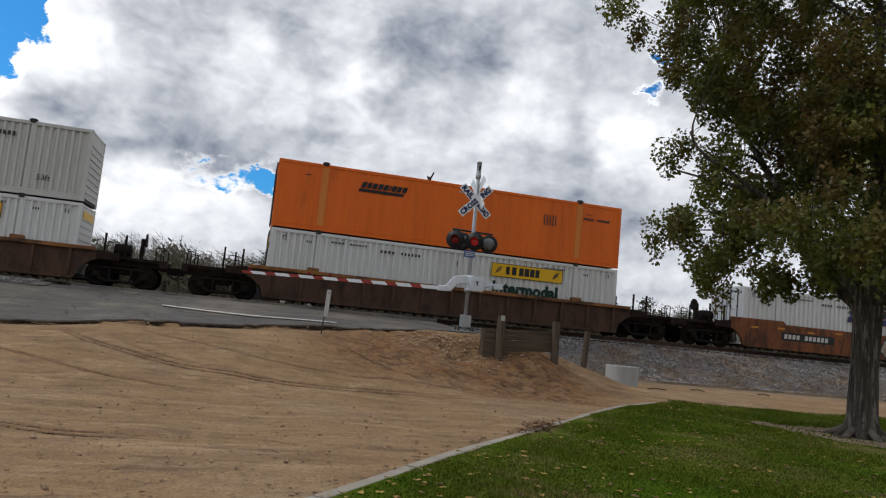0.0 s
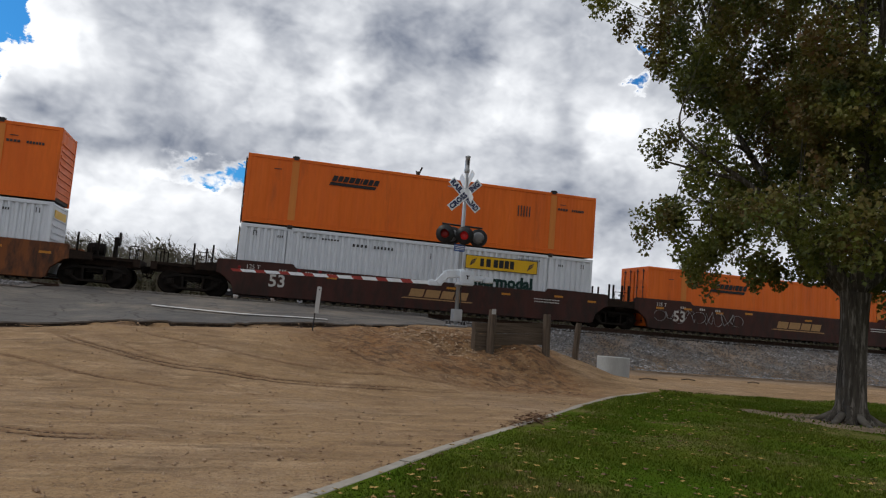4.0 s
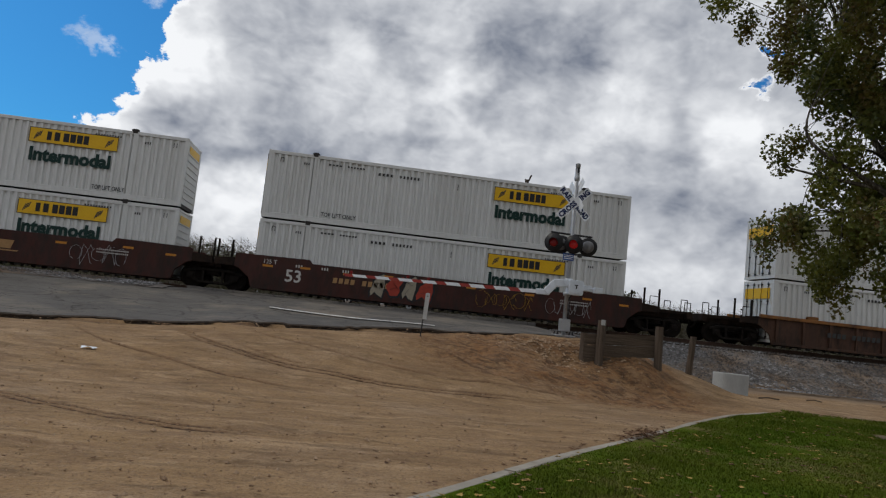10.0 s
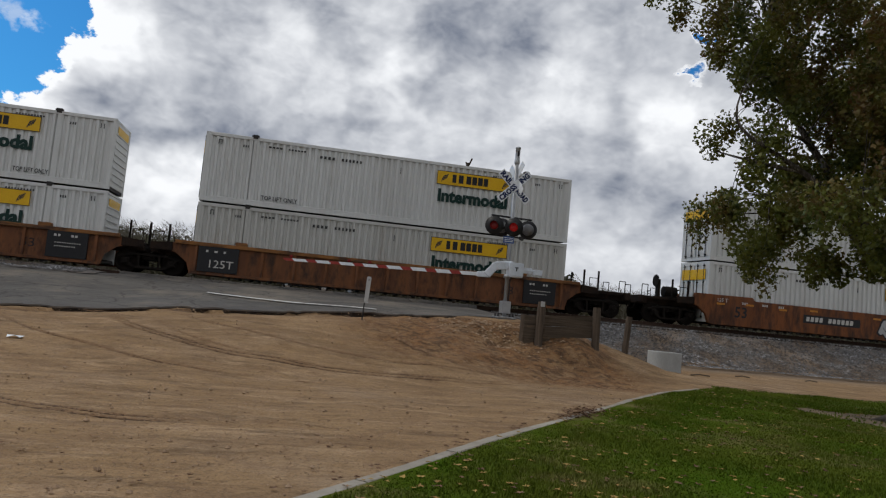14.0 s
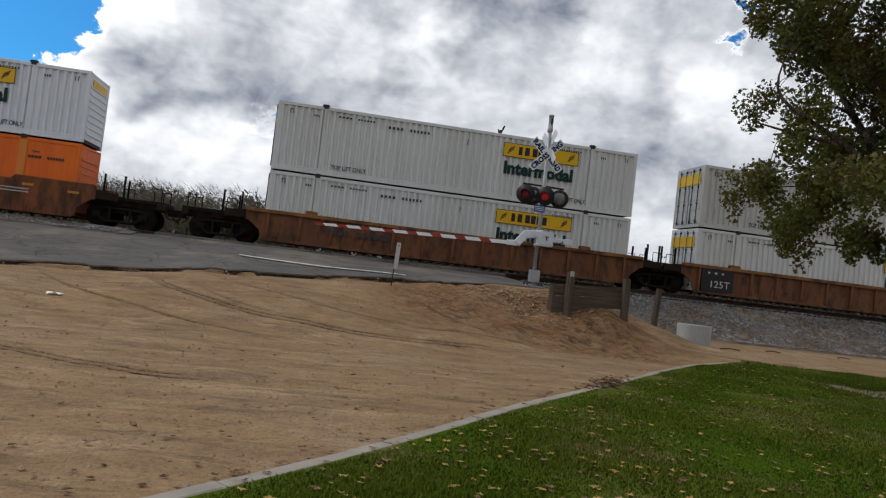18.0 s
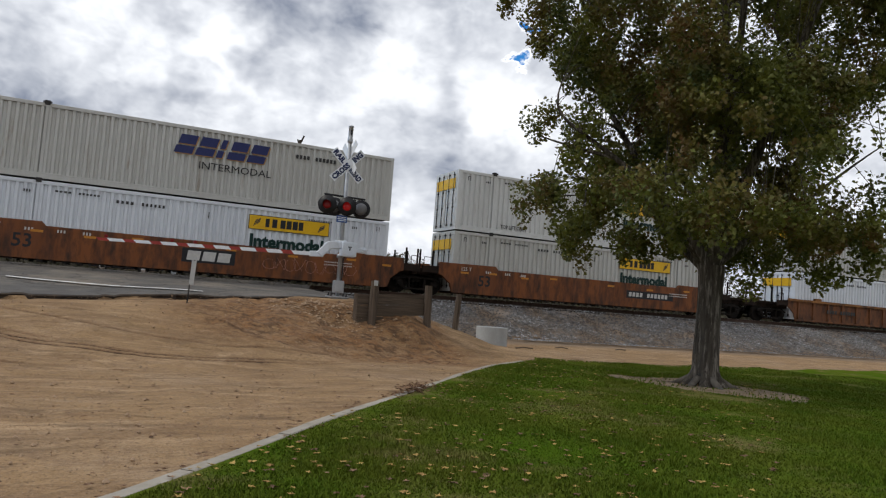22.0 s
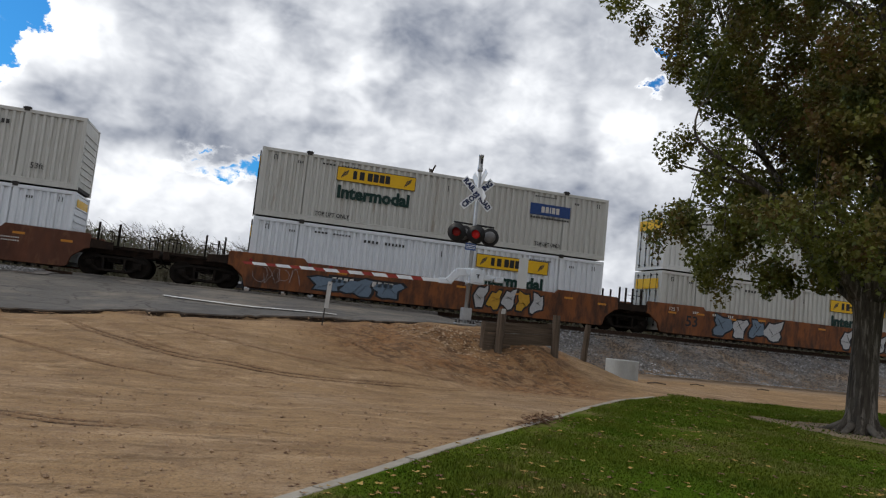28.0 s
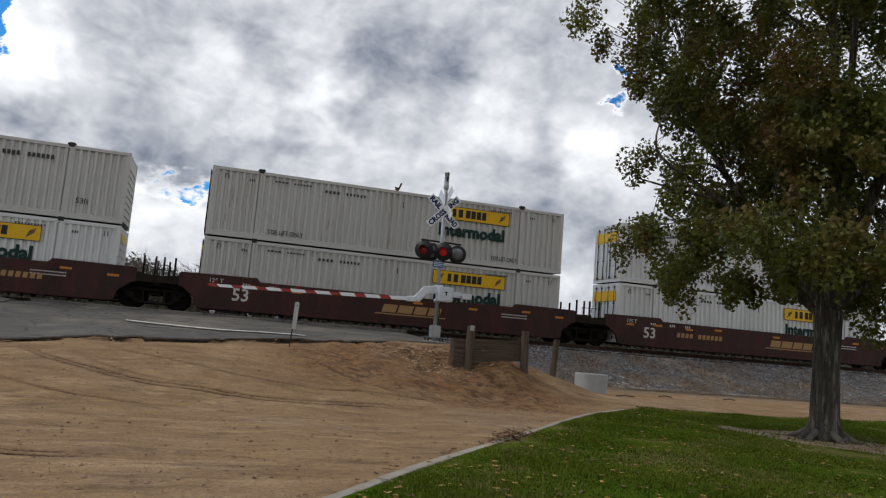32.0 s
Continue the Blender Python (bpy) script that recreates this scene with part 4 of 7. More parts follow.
def small_marks(c):
    part("stencil_marking", shared("stencil_marking", INK_FADED, lambda: Geo().add(*(lambda q: (q.v, q.f))(bars(SMALL, 2.55, 2.52, 0.075, 0, 0.05, -0.012, -0.006)))
         .add(*(lambda q: (q.v, q.f))(bars(SMALL, 4.7, 2.36, 0.12, 0, 0.075, -0.012, -0.006)))
         .add(*(lambda q: (q.v, q.f))(bars([0.06] * 10, 12.4, 2.55, 0.07, 0, 0.05, -0.012, -0.006)))
         .add(*(lambda q: (q.v, q.f))(bars([0.05] * 3, 1.5, 2.42, 0.10, 0, 0.04, -0.012, -0.006)))
         .add(*(lambda q: (q.v, q.f))(bars([0.05] * 3, 14.4, 2.42, 0.10, 0, 0.04, -0.012, -0.006)))
         .box(8.20, 8.235, -0.012, -0.004, 2.16, 2.42).box(0.50, 0.53, -0.012, -0.004, 2.42, 2.62).box(0.62, 0.65, -0.012, -0.004, 2.42, 2.62).box(0.50, 0.65, -0.012, -0.004, 2.60, 2.63)
         .box(15.55, 15.58, -0.012, -0.004, 2.42, 2.62).box(15.67, 15.7, -0.012, -0.004, 2.42, 2.62)), c, "worn black stencilled marks")["kind"] = "stuff"


def logo(x=9.85, sign=SIGN_YELLOW, word=True, ink=GREEN_INK):
    """The yellow sign with its black blocks, and the green word below."""
    def f(c):
        s = part("sign", shared("sign_panel", sign, lambda: Geo().box(0, 3.5, -0.010, 0.02, 0, 0.62)), c, "yellow painted sign", (x, -0.006, 1.93))
        def ornament():
            g = Geo()
            for a, b, p, q in ((0, 3.5, 0.0, 0.025), (0, 3.5, 0.595, 0.62), (0, 0.025, 0, 0.62), (3.475, 3.5, 0, 0.62)):
                g.box(a, b, -0.016, -0.010, p, q)
            for sx in (-1, 1):
                m = 1.75 + sx * 1.40
                for i in range(4):
                    g.prism([(m - 0.16 + i * 0.07, 0.14 + i * 0.05), (m - 0.13 + i * 0.07, 0.12 + i * 0.05), (m - 0.02 + i * 0.06, 0.40 + i * 0.03), (m - 0.05 + i * 0.06, 0.42 + i * 0.03)], -0.016, -0.010)
            return g
        part("sign_border", shared("sign_border", INK_FADED, ornament), s, "thin black border and scroll marks")
        at = 0.70
        for w in (0.17, -0.03, 0.21, -0.05, 0.22, 0.22, 0.22, 0.20):
            if w > 0:
                part("emblem_block", shared(("emblem_block", w), INK, lambda: bars([w], 0, 0.14, 0.36, 0, 0, -0.017, -0.010)), s, "black emblem block", (at, 0, 0))
            at += abs(w) + 0.045
        if word:
            words(c, "Intermodal", x + 0.08, 1.20, 0.52, ink, 3.22, 0, 0.034)
        part("end_sign", shared("end_sign", sign, lambda: Geo().box(-0.065, -0.045, 0.25, CW - 0.25, 2.02, 2.52)), c, "yellow sign across the doors")
        part("end_sign_front", shared("end_sign_front", sign, lambda: Geo().box(CL + 0.0, CL + 0.016, 0.35, CW - 0.35, 2.32, 2.64)), c, "small yellow sign on the end wall")
    return f


def lift_words(c):
    words(c, "TOP LIFT ONLY", 2.45, 0.30, 0.18, INK, 1.5, 0, 0.003)
    words(c, "TOP LIFT ONLY", 12.55, 0.30, 0.18, INK, 1.3, 0, 0.003)


def slanted_emblem(x, z, h, under):
    """Five slanted dark blue blocks with a gold edge."""
    def f(c):
        def blocks(dx, dz):
            g = Geo()
            s, t, y0, y1 = 0.28, 0.17 * h, -0.020 if not dx else -0.016, -0.008
            def para(a, b, p, q):
                g.prism([(a + s * p + dx, p + dz), (b + s * p + dx, p + dz), (b + s * q + dx, q + dz), (a + s * q + dx, q + dz)], y0, y1)
            w = 0.92 * h
            for i in range(5):
                a = i * 1.06 * h
                ww = w if i != 2 else 0.35 * w
                a = a if i < 3 else a - 0.5 * h
                para(a, a + ww, 0, 0.40 * h), para(a + 0.06 * w, a + ww, 0.50 * h, h)
            return g
        part("emblem_edge", shared(("emblem_edge", h), GOLD_INK, lambda: blocks(0.04, -0.04)), c, "dull gold edge of the emblem", (x, 0, z))
        part("emblem_blocks", shared(("emblem", h), BLUE_INK, lambda: blocks(0, 0)), c, "slanted dark blue emblem blocks", (x, 0, z))
        if under:
            words(c, "INTERMODAL", x + 1.0, z - 0.55, 0.30, INK, 3.0)
        words(c, "53ft", 14.35, 0.62, 0.22, INK)
        part("number_marking", shared("number_marking", INK_FADED, lambda: bars([0.11] * 4 + [-0.15] + [0.11] * 6, 11.6, 2.22, 0.17, 0, 0.055, -0.012, -0.004)), c, "row of small number bars")["kind"] = "stuff"
    return f


def nine_blocks(c):
    """A slanted black emblem with a bar under it."""
    part("emblem_blocks", shared("nine_blocks", INK, lambda: bars([0.20, 0.19, 0.20, 0.21, 0.19, 0.07, 0.20, 0.19, 0.20], 3.55, 2.14, 0.25, 0.35, 0.045, -0.012, -0.002)
         .prism([(3.45, 1.96), (5.45, 1.96), (5.52, 2.09), (3.5, 2.09)], -0.012, -0.002)), c, "slanted black emblem over a bar")
    part("number_marking", shared("orange_bars", INK_FADED, lambda: bars([0.05] * 5, 12.2, 1.6, 0.5, 0, 0.09, -0.012, -0.002).box(1.1, 1.4, -0.012, -0.002, 2.35, 2.38).box(14.3, 14.6, -0.012, -0.002, 2.35, 2.38)
         .add(*(lambda q: (q.v, q.f))(bars(SMALL, 14.2, 2.1, 0.10, 0, 0.03, -0.012, -0.002)))), c, "small dark stencilled bars")["kind"] = "stuff"


def patched(c):
    """A newer blank patch over the middle of the sign."""
    part("patch", shared("patch_panel", WHITE, lambda: Geo().box(11.9, 12.35, -0.026, 0.0, 0.9, 2.6)), c, "newer blank white side patch")


def blue_sign(c):
    s = part("blue_sign", shared("blue_sign", BLUE_SIGN, lambda: Geo().box(12.2, 14.2, -0.016, 0.0, 1.72, 2.25)), c, "dark blue painted sign")
    part("sign_bars", shared("blue_sign_bars", WHITE_INK, lambda: bars([0.16, 0.16, 0.06, 0.16, 0.16], 12.75, 1.85, 0.28, 0, 0.05, -0.022, -0.016)), s, "white emblem blocks")
    part("caption_bars", shared("caption_bars", INK_FADED, lambda: bars([0.09] * 15, 12.25, 1.55, 0.09, 0, 0.04, -0.014, -0.004)), c, "row of small dark bars")


def dark_band(c):
    part("stained_patch", shared("stained_patch", GREYW, lambda: Geo().box(13.35, 13.9, -0.03, 0.0, 0.24, 2.74)), c, "greyer replaced side sheet")


JB = "white ribbed steel container with a yellow side sign"
KINDS = {
    "W": lambda low: container("ribbed", WHITE, JB, (logo(), small_marks) + (() if low else (lift_words,))),
    "B": lambda low: container("ribbed", BRIGHT, "clean bright white ribbed steel container with yellow sign", (logo(), small_marks) + (() if low else (lift_words,))),
    "G": lambda low: container("ribbed", GREYW, "dusty grey-white ribbed container with yellow side sign", (logo(), small_marks) + (() if low else (lift_words,))),
    "C": lambda low: container("ribbed", CREAM, "stained cream ribbed steel container with yellow sign", (logo(), small_marks)),
    "c": lambda low: container("ribbed", CREAM, "stained cream ribbed container with a faded grey sign", (logo(10.6, SIGN_GREY, True, INK), small_marks)),
    "p": lambda low: container("ribbed", BRIGHT, "white ribbed container with a patch across its sign", (logo(), small_marks, patched)),
    "U": lambda low: container("ribbed", GREYW, "dusty white container with yellow and blue signs", (logo(3.2), small_marks, lift_words, blue_sign)),
    "D": lambda low: container("ribbed", WHITE, "white ribbed container with a greyer replaced sheet", (logo(9.6), small_marks, lift_words, dark_band)),
    "X": lambda low: container("box", WHITE, "smooth white panelled container with a yellow sign", (logo(9.85, SIGN_YELLOW, False), small_marks, lift_words)),
    "R": lambda low: container("box", BRIGHT, "smooth white panelled container with rust-streaked posts", (logo(9.85, SIGN_YELLOW, False), small_marks, lift_words)),
    "O": lambda low: container("orange", ORANGE, "orange steel container with a small black emblem", (nine_blocks,)),
    "S": lambda low: container("ribbed", GREYW, "grey-white ribbed container with slanted dark blue emblem", (slanted_emblem(6.6, 1.75, 0.78, True),)),
    "s": lambda low: container("ribbed", WHITE, "white ribbed container with a slanted dark blue emblem", (slanted_emblem(6.3, 1.72, 0.72, False), small_marks)),
}


# railcar parts
def truck_frame():
    g = Geo()
    for y in (-1.02, 1.02):
        a, b = y - 0.08, y + 0.08
        g.prism([(-1.20, 0.56), (-0.62, 0.70), (0.62, 0.70), (1.20, 0.56), (1.20, 0.66), (0.70, 0.80), (-0.70, 0.80), (-1.20, 0.66)], a, b)
        g.prism([(-0.62, 0.18), (0.62, 0.18), (0.62, 0.27), (-0.62, 0.27)], a, b)
        for sx in (-1, 1):
            g.prism([(sx * 0.55, 0.18), (sx * 0.66, 0.20), (sx * 1.06, 0.42), (sx * 1.06, 0.56), (sx * 0.98, 0.54), (sx * 0.55, 0.28)][::sx], a, b)
            g.prism([(sx * 0.34, 0.25), (sx * 0.42, 0.25), (sx * 0.46, 0.72), (sx * 0.36, 0.72)][::sx], a, b)
            g.box(sx * 0.89 - 0.16, sx * 0.89 + 0.16, a - 0.03, b + 0.02, 0.34, 0.60)
            g.turned([(0.105, -0.05), (0.11, 0.02)], 12, "Y", (sx * 0.89, a - 0.05 if y < 0 else b + 0.05, 0.465))
        for x in (-0.21, 0, 0.21):
            for k in range(5):
                g.turned([(0.06, -0.012), (0.095, 0.0), (0.06, 0.012)], 10, "Z", (x, y, 0.31 + 0.085 * k))
    g.box(-0.24, 0.24, -1.0, 1.0, 0.55, 0.80)
    g.box(-0.50, 0.50, -0.55, 0.55, 0.58, 0.86)
    for x in (-0.89, 0.89):
        g.tube((x, -0.75, 0.46), (x, 0.75, 0.46), 0.08, n=8)
    return g


def wheel():
    return Geo().turned([(0.10, -0.09), (0.20, -0.085), (0.36, -0.04), (0.41, -0.07), (0.46, -0.07), (0.47, 0.045), (0.50, 0.055), (0.50, 0.075), (0.40, 0.07), (0.20, 0.06), (0.10, 0.09)], 24, "Y")


def add_truck(car, x):
    t = part("truck", shared("truck_frame", TRUCK, truck_frame, bevel=0.01), car, "black cast steel bogie", (x, CW / 2, 0))
    for wx in (-0.89, 0.89):
        for wy in (-0.755, 0.755):
            part("wheel", shared("wheel", TRUCK, wheel, True), t, "steel railway wheel", (wx, wy, 0.465))


def smooth_side():
    return [(-0.62, 0.95), (-0.18, 0.60), (-0.06, 0.22), (0.1, 0.17), (CL - 0.1, 0.17), (CL + 0.06, 0.22), (CL + 0.18, 0.60), (CL + 0.62, 0.95), (CL + 0.80, 1.0), (CL + 0.80, 1.52), (CL + 0.72, 1.57), (CL - 2.25, 1.60), (CL - 2.4, 1.44), (2.4, 1.44), (2.25, 1.60), (-0.72, 1.57), (-0.80, 1.52), (-0.80, 1.0)]


def underside():
    g = Geo()
    for i in range(32):
        x = 1.3 + i * 0.44
        for y in (-0.10, CW + 0.02):
            g.box(x, x + 0.10 + 0.06 * (i % 3), y, y + 0.08, 0.09, 0.175)
    return g


def end_gear(sign, whole):
    """The end platform: short over a shared bogie, or long with the coupler."""
    g = Geo()
    far = 3.35 if whole else 1.62
    a, b = (-far, 0.4) if sign < 0 else (CL - 0.4, CL + far)
    g.box(a, b, 0.55, CW - 0.55, 0.86, 1.14)
    g.box(a if sign < 0 else b - 0.25, a + 0.25 if sign < 0 else b, 0.1, CW - 0.1, 0.90, 1.22)
    for y in (0.25, CW - 0.45):
        g.box(min(a, b) + 0.1, max(a, b) - 0.1, y, y + 0.2, 1.10, 1.22)
    return g


def end_sill(sign, y):
    """The short dark side piece over the bogie, with its steps."""
    a, b = (-1.62, -0.78) if sign < 0 else (CL + 0.78, CL + 1.62)
    o = a if sign < 0 else b
    g = Geo().prism([(a, 1.02), (b, 1.02), (b, 1.38 if sign < 0 else 1.30), (a, 1.30 if sign < 0 else 1.38)], y, y + 0.14)
    for k in range(3):
        g.box(o - 0.02, o + 0.02, y, y + 0.12, 1.0 + 0.28 * k, 1.06 + 0.28 * k)
    g.tube((o - sign * 0.06, y + 0.03, 0.95), (o - sign * 0.06, y + 0.03, 1.75), 0.02, n=5)
    g.tube((o - sign * 0.46, y + 0.03, 1.30), (o - sign * 0.46, y + 0.03, 1.75), 0.02, n=5)
    g.tube((o - sign * 0.06, y + 0.03, 1.74), (o - sign * 0.46, y + 0.03, 1.74), 0.02, n=5)
    return g


def coupler(sign):
    x = -3.35 if sign < 0 else CL + 3.35
    return Geo().box(min(x, x + sign * 0.35), max(x, x + sign * 0.35), CW / 2 - 0.13, CW / 2 + 0.13, 0.72, 1.02)


def hose(sign):
    x = -3.35 if sign < 0 else CL + 3.35
    return Geo().path([(x, 0, 0.9), (x + sign * 0.12, 0, 0.62), (x + sign * 0.3, 0.1, 0.55)], 0.025, 6)


def stanchion():
    return Geo().beam((0, 0, 0), (0, 0, 0.95), 0.075, 0.06).box(-0.09, 0.09, -0.07, 0.07, -0.02, 0.05)


def grab_iron(sign):
    return Geo().path([(0, 0, 0), (0, 0, 0.6), (sign * 0.3, 0, 0.6), (sign * 0.3, 0, 0)], 0.022, 6)


def brake_gear(sign):
    x = -2.35 if sign < 0 else CL + 2.35
    g = Geo().box(x - 0.07, x + 0.07, 0.35, 0.60, 1.15, 2.05)
    g.turned([(0.24, -0.02), (0.29, -0.02), (0.29, 0.02), (0.24, 0.02)], 18, "X", (x + sign * 0.12, 0.48, 1.98))
    for k in range(4):
        an = k * math.pi / 4
        g.tube((x + sign * 0.12, 0.48 - 0.27 * math.cos(an), 1.98 - 0.27 * math.sin(an)), (x + sign * 0.12, 0.48 + 0.27 * math.cos(an), 1.98 + 0.27 * math.sin(an)), 0.014, n=5)
    g.turned([(0.02, -0.36), (0.24, -0.32), (0.26, 0), (0.24, 0.32), (0.02, 0.36)], 14, "X", (x - sign * 0.75, 0.75, 1.52))
    g.box(x - sign * 0.75 - 0.3, x - sign * 0.75 + 0.3, 0.5, 1.0, 1.15, 1.3)
    return g


SPOTS = ((0.35, 1.12), (1.9, 1.18), (3.7, 1.12), (5.4, 1.22), (9.0, 1.15), (11.6, 1.12), (14.2, 1.22), (15.9, 1.12))


def blob(rng, x, z, w, h, grow):
    """One swollen painted letter form as an outline."""
    n, pts = 14, []
    ph, sq = rng.random() * 6, 0.8 + 0.3 * rng.random()
    for i in range(n):
        a = 2 * math.pi * i / n
        r = 1 + 0.20 * math.sin(3 * a + ph) + 0.14 * math.sin(5 * a + 2 * ph)
        ca, sa = math.cos(a), math.sin(a)
        k = 1 / max(abs(ca) ** 1.0, abs(sa) ** 1.0, 0.75)
        pts.append((x + (w * 0.5 * r * ca * k * sq + grow * ca) + 0.12 * (sa * h), min(max(z + h * 0.46 * r * sa * k + grow * sa, 0.2), 1.42)))
    return pts


def graffiti(x0, x1, z0, z1, outline, fills, count, seed, back=None):
    def f(car):
        rng = random.Random(seed)
        hi = Geo()
        w, zc, h = (x1 - x0) / count, (z0 + z1) / 2, z1 - z0
        if back:
            gb = Geo()
            for i in range(count):
                gb.prism(blob(rng, x0 + (i + 0.5) * w, zc, w * 1.35, h * 1.05, 0.10), -0.224, -0.214)
            part("graffiti_cloud", gb.mesh("graffiti_cloud", back), car, "sprayed background colour")
        for i in range(count):
            zz = zc + rng.uniform(-0.05, 0.05)
            hh = h * rng.uniform(0.82, 1.0)
            st = rng.getstate()
            part("graffiti_outline", Geo().prism(blob(rng, x0 + (i + 0.5) * w, zz, w * 0.98, hh, 0.045), -0.228 - 0.001 * (i % 2), -0.216).mesh("graffiti_outline", outline), car, "sprayed graffiti outline")
            rng.setstate(st)
            part("graffiti_fill", Geo().prism(blob(rng, x0 + (i + 0.5) * w, zz, w * 0.86, hh * 0.9, 0.0), -0.234 - 0.001 * (i % 2), -0.220).mesh("graffiti_fill", fills[i % len(fills)]), car, "sprayed graffiti fill")
            for k in range(2):
                cx, cz = x0 + (i + 0.5) * w + rng.uniform(-0.2, 0.2) * w, zz + rng.uniform(-0.22, 0.22) * hh
                an, ln = rng.uniform(-1.2, 1.2), rng.uniform(0.16, 0.34) * w
                dx, dz = math.cos(an) * ln, math.sin(an) * ln
                hi.beam((cx - dx, -0.237, cz - dz), (cx + dx, -0.237, cz + dz), 0.05, 0.006)
        part("graffiti_strokes", hi.mesh("graffiti_strokes", outline), car, "sprayed graffiti strokes")
    return f


def scribble(x0, x1, z0, z1, mat, count, seed):
    """Thin looping sprayed lines."""
    def f(car):
        rng, g = random.Random(seed), Geo()
        w = (x1 - x0) / count
        for i in range(count):
            cx, cz, rx_, rz = x0 + (i + 0.5) * w, (z0 + z1) / 2 + rng.uniform(-0.06, 0.06), w * rng.uniform(0.45, 0.75), (z1 - z0) / 2 * rng.uniform(0.6, 1)
            ph = rng.random() * 6
            pts = [(cx + rx_ * math.cos(k * 0.7 + ph), -0.226, min(max(cz + rz * math.sin(k * 0.7 * (1 + i % 2) + ph), 0.2), 1.42)) for k in range(9)]
            for p, q in zip(pts, pts[1:]):
                g.beam(p, q, 0.028, 0.008)
        part("graffiti_scribble", g.mesh("graffiti_scribble", mat), car, "thin sprayed scribble")
    return f


SPRAY_WHITE = plain("sprayed_silver_paint", (0.42, 0.42, 0.43), 0.5)
SPRAY_BLACK = plain("sprayed_black_paint", (0.02, 0.02, 0.022), 0.6)
SPRAY_TEAL = plain("sprayed_teal_paint", (0.05, 0.16, 0.18), 0.6)
SPRAY_BEIGE = plain("sprayed_beige_paint", (0.33, 0.29, 0.22), 0.6)
SPRAY_PINK = plain("sprayed_pink_paint", (0.33, 0.10, 0.14), 0.6)
SPRAY_SALMON = plain("sprayed_salmon_paint", (0.52, 0.27, 0.21), 0.6)
SPRAY_RED = plain("sprayed_red_paint", (0.36, 0.05, 0.03), 0.6)
SPRAY_YELLOW = plain("sprayed_yellow_paint", (0.48, 0.27, 0.03), 0.6)
SPRAY_BLUE = plain("sprayed_grey_blue_paint", (0.14, 0.19, 0.25), 0.6)


def car_number(x, mat=WHITE_INK, panel=True):
    def f(car):
        if panel:
            part("number_panel", shared("number_panel", SPRAY_BLACK, lambda: Geo().box(-0.15, 3.05, -0.226, -0.21, 0.66, 1.06)), car, "black number panel", (x, 0, 0))
        part("number_marking", shared(("car_number_bars", panel), mat, lambda: bars([0.17] * 4 + [-0.18] + [0.17] * 6, 0, 0.75, 0.22, 0.1, 0.075, -0.234, -0.224)), car, "white number bars", (x, 0, 0))["kind"] = "stuff"
    return f


def car_emblem(x, mat=GOLD_INK):
    def f(car):
        part("emblem_blocks", shared("car_emblem", mat, lambda: bars([0.62, 0.66, 0.56, 0.56], 0, 0.70, 0.34, 0.3, 0.08, -0.232, -0.216)
             .prism([(-0.35, 0.60), (2.9, 0.60), (2.94, 0.65), (-0.2, 0.65)], -0.232, -0.216)), car, "dull gold emblem blocks", (x, 0, 0))
    return f


def bold_emblem(x):
    def f(car):
        part("emblem_panel", shared("bold_panel", SPRAY_BLACK, lambda: Geo().box(-0.1, 2.0, -0.226, -0.21, 0.55, 1.12)), car, "black emblem panel", (x, 0, 0))
        part("emblem_blocks", shared("bold_emblem", WHITE_INK, lambda: bars([0.5, 0.5, 0.5], 0.08, 0.64, 0.38, 0.15, 0.10, -0.236, -0.226)), car, "white emblem blocks", (x, 0, 0))
    return f


def car_words(tail, mat=WHITE_INK):
    def f(car):
        words(car, "53", 1.3, 0.60, 0.50, mat, None, 0, 0.012, y=-0.222)
        words(car, "125 T", 0.35 if not tail else 0.35, 1.26, 0.17, WHITE_INK, y=-0.222)
        part("stencil_marking", shared("car_marks", WHITE_INK, lambda: bars([0.06] * 3 + [-0.7] + [0.06] * 3 + [-0.5] + [0.06] * 3, 1.7, 1.22, 0.11, 0, 0.05, -0.229, -0.218)
             .add(*(lambda q: (q.v, q.f))(bars([0.05] * 16, 13.2, 1.05, 0.05, 0, 0.03, -0.229, -0.218))).add(*(lambda q: (q.v, q.f))(bars([0.05] * 16, 13.2, 0.93, 0.05, 0, 0.03, -0.229, -0.218)))), car, "small white stencilled marks")["kind"] = "stuff"
    return f


def block_words(text):
    """A black end panel with stencilled capacity words, as on ribbed cars."""
    def f(car):
        part("end_panel", shared("end_panel", SPRAY_BLACK, lambda: Geo().box(0.25, 1.85, -0.232, -0.09, 0.30, 1.33)), car, "black stencilled panel")
        words(car, text, 0.62, 0.48, 0.32, WHITE_INK, 1.05, y=-0.240)
        part("end_panel_right", shared("end_panel_r", SPRAY_BLACK, lambda: Geo().box(14.2, 15.7, -0.232, -0.09, 0.30, 1.33)), car, "black stencilled panel")
        words(car, "53", 13.2, 0.62, 0.34, SPRAY_BLACK, 0.55, y=-0.118)
        part("stencil_marking", shared("panel_marks", WHITE_INK, lambda: bars([0.09, -0.14, 0.12, -0.14, 0.09], 0.55, 1.10, 0.08, 0, 0.05, -0.240, -0.230).add(*(lambda q: (q.v, q.f))(bars([0.09, 0.09, -0.3, 0.09, 0.09], 14.45, 1.12, 0.09, 0, 0.05, -0.240, -0.230)))
             .add(*(lambda q: (q.v, q.f))(bars([0.05] * 11, 14.5, 0.86, 0.04, 0, 0.04, -0.240, -0.230))).add(*(lambda q: (q.v, q.f))(bars([0.05] * 9, 14.5, 0.72, 0.04, 0, 0.04, -0.240, -0.230)))), car, "small white stencilled marks")["kind"] = "stuff"
    return f


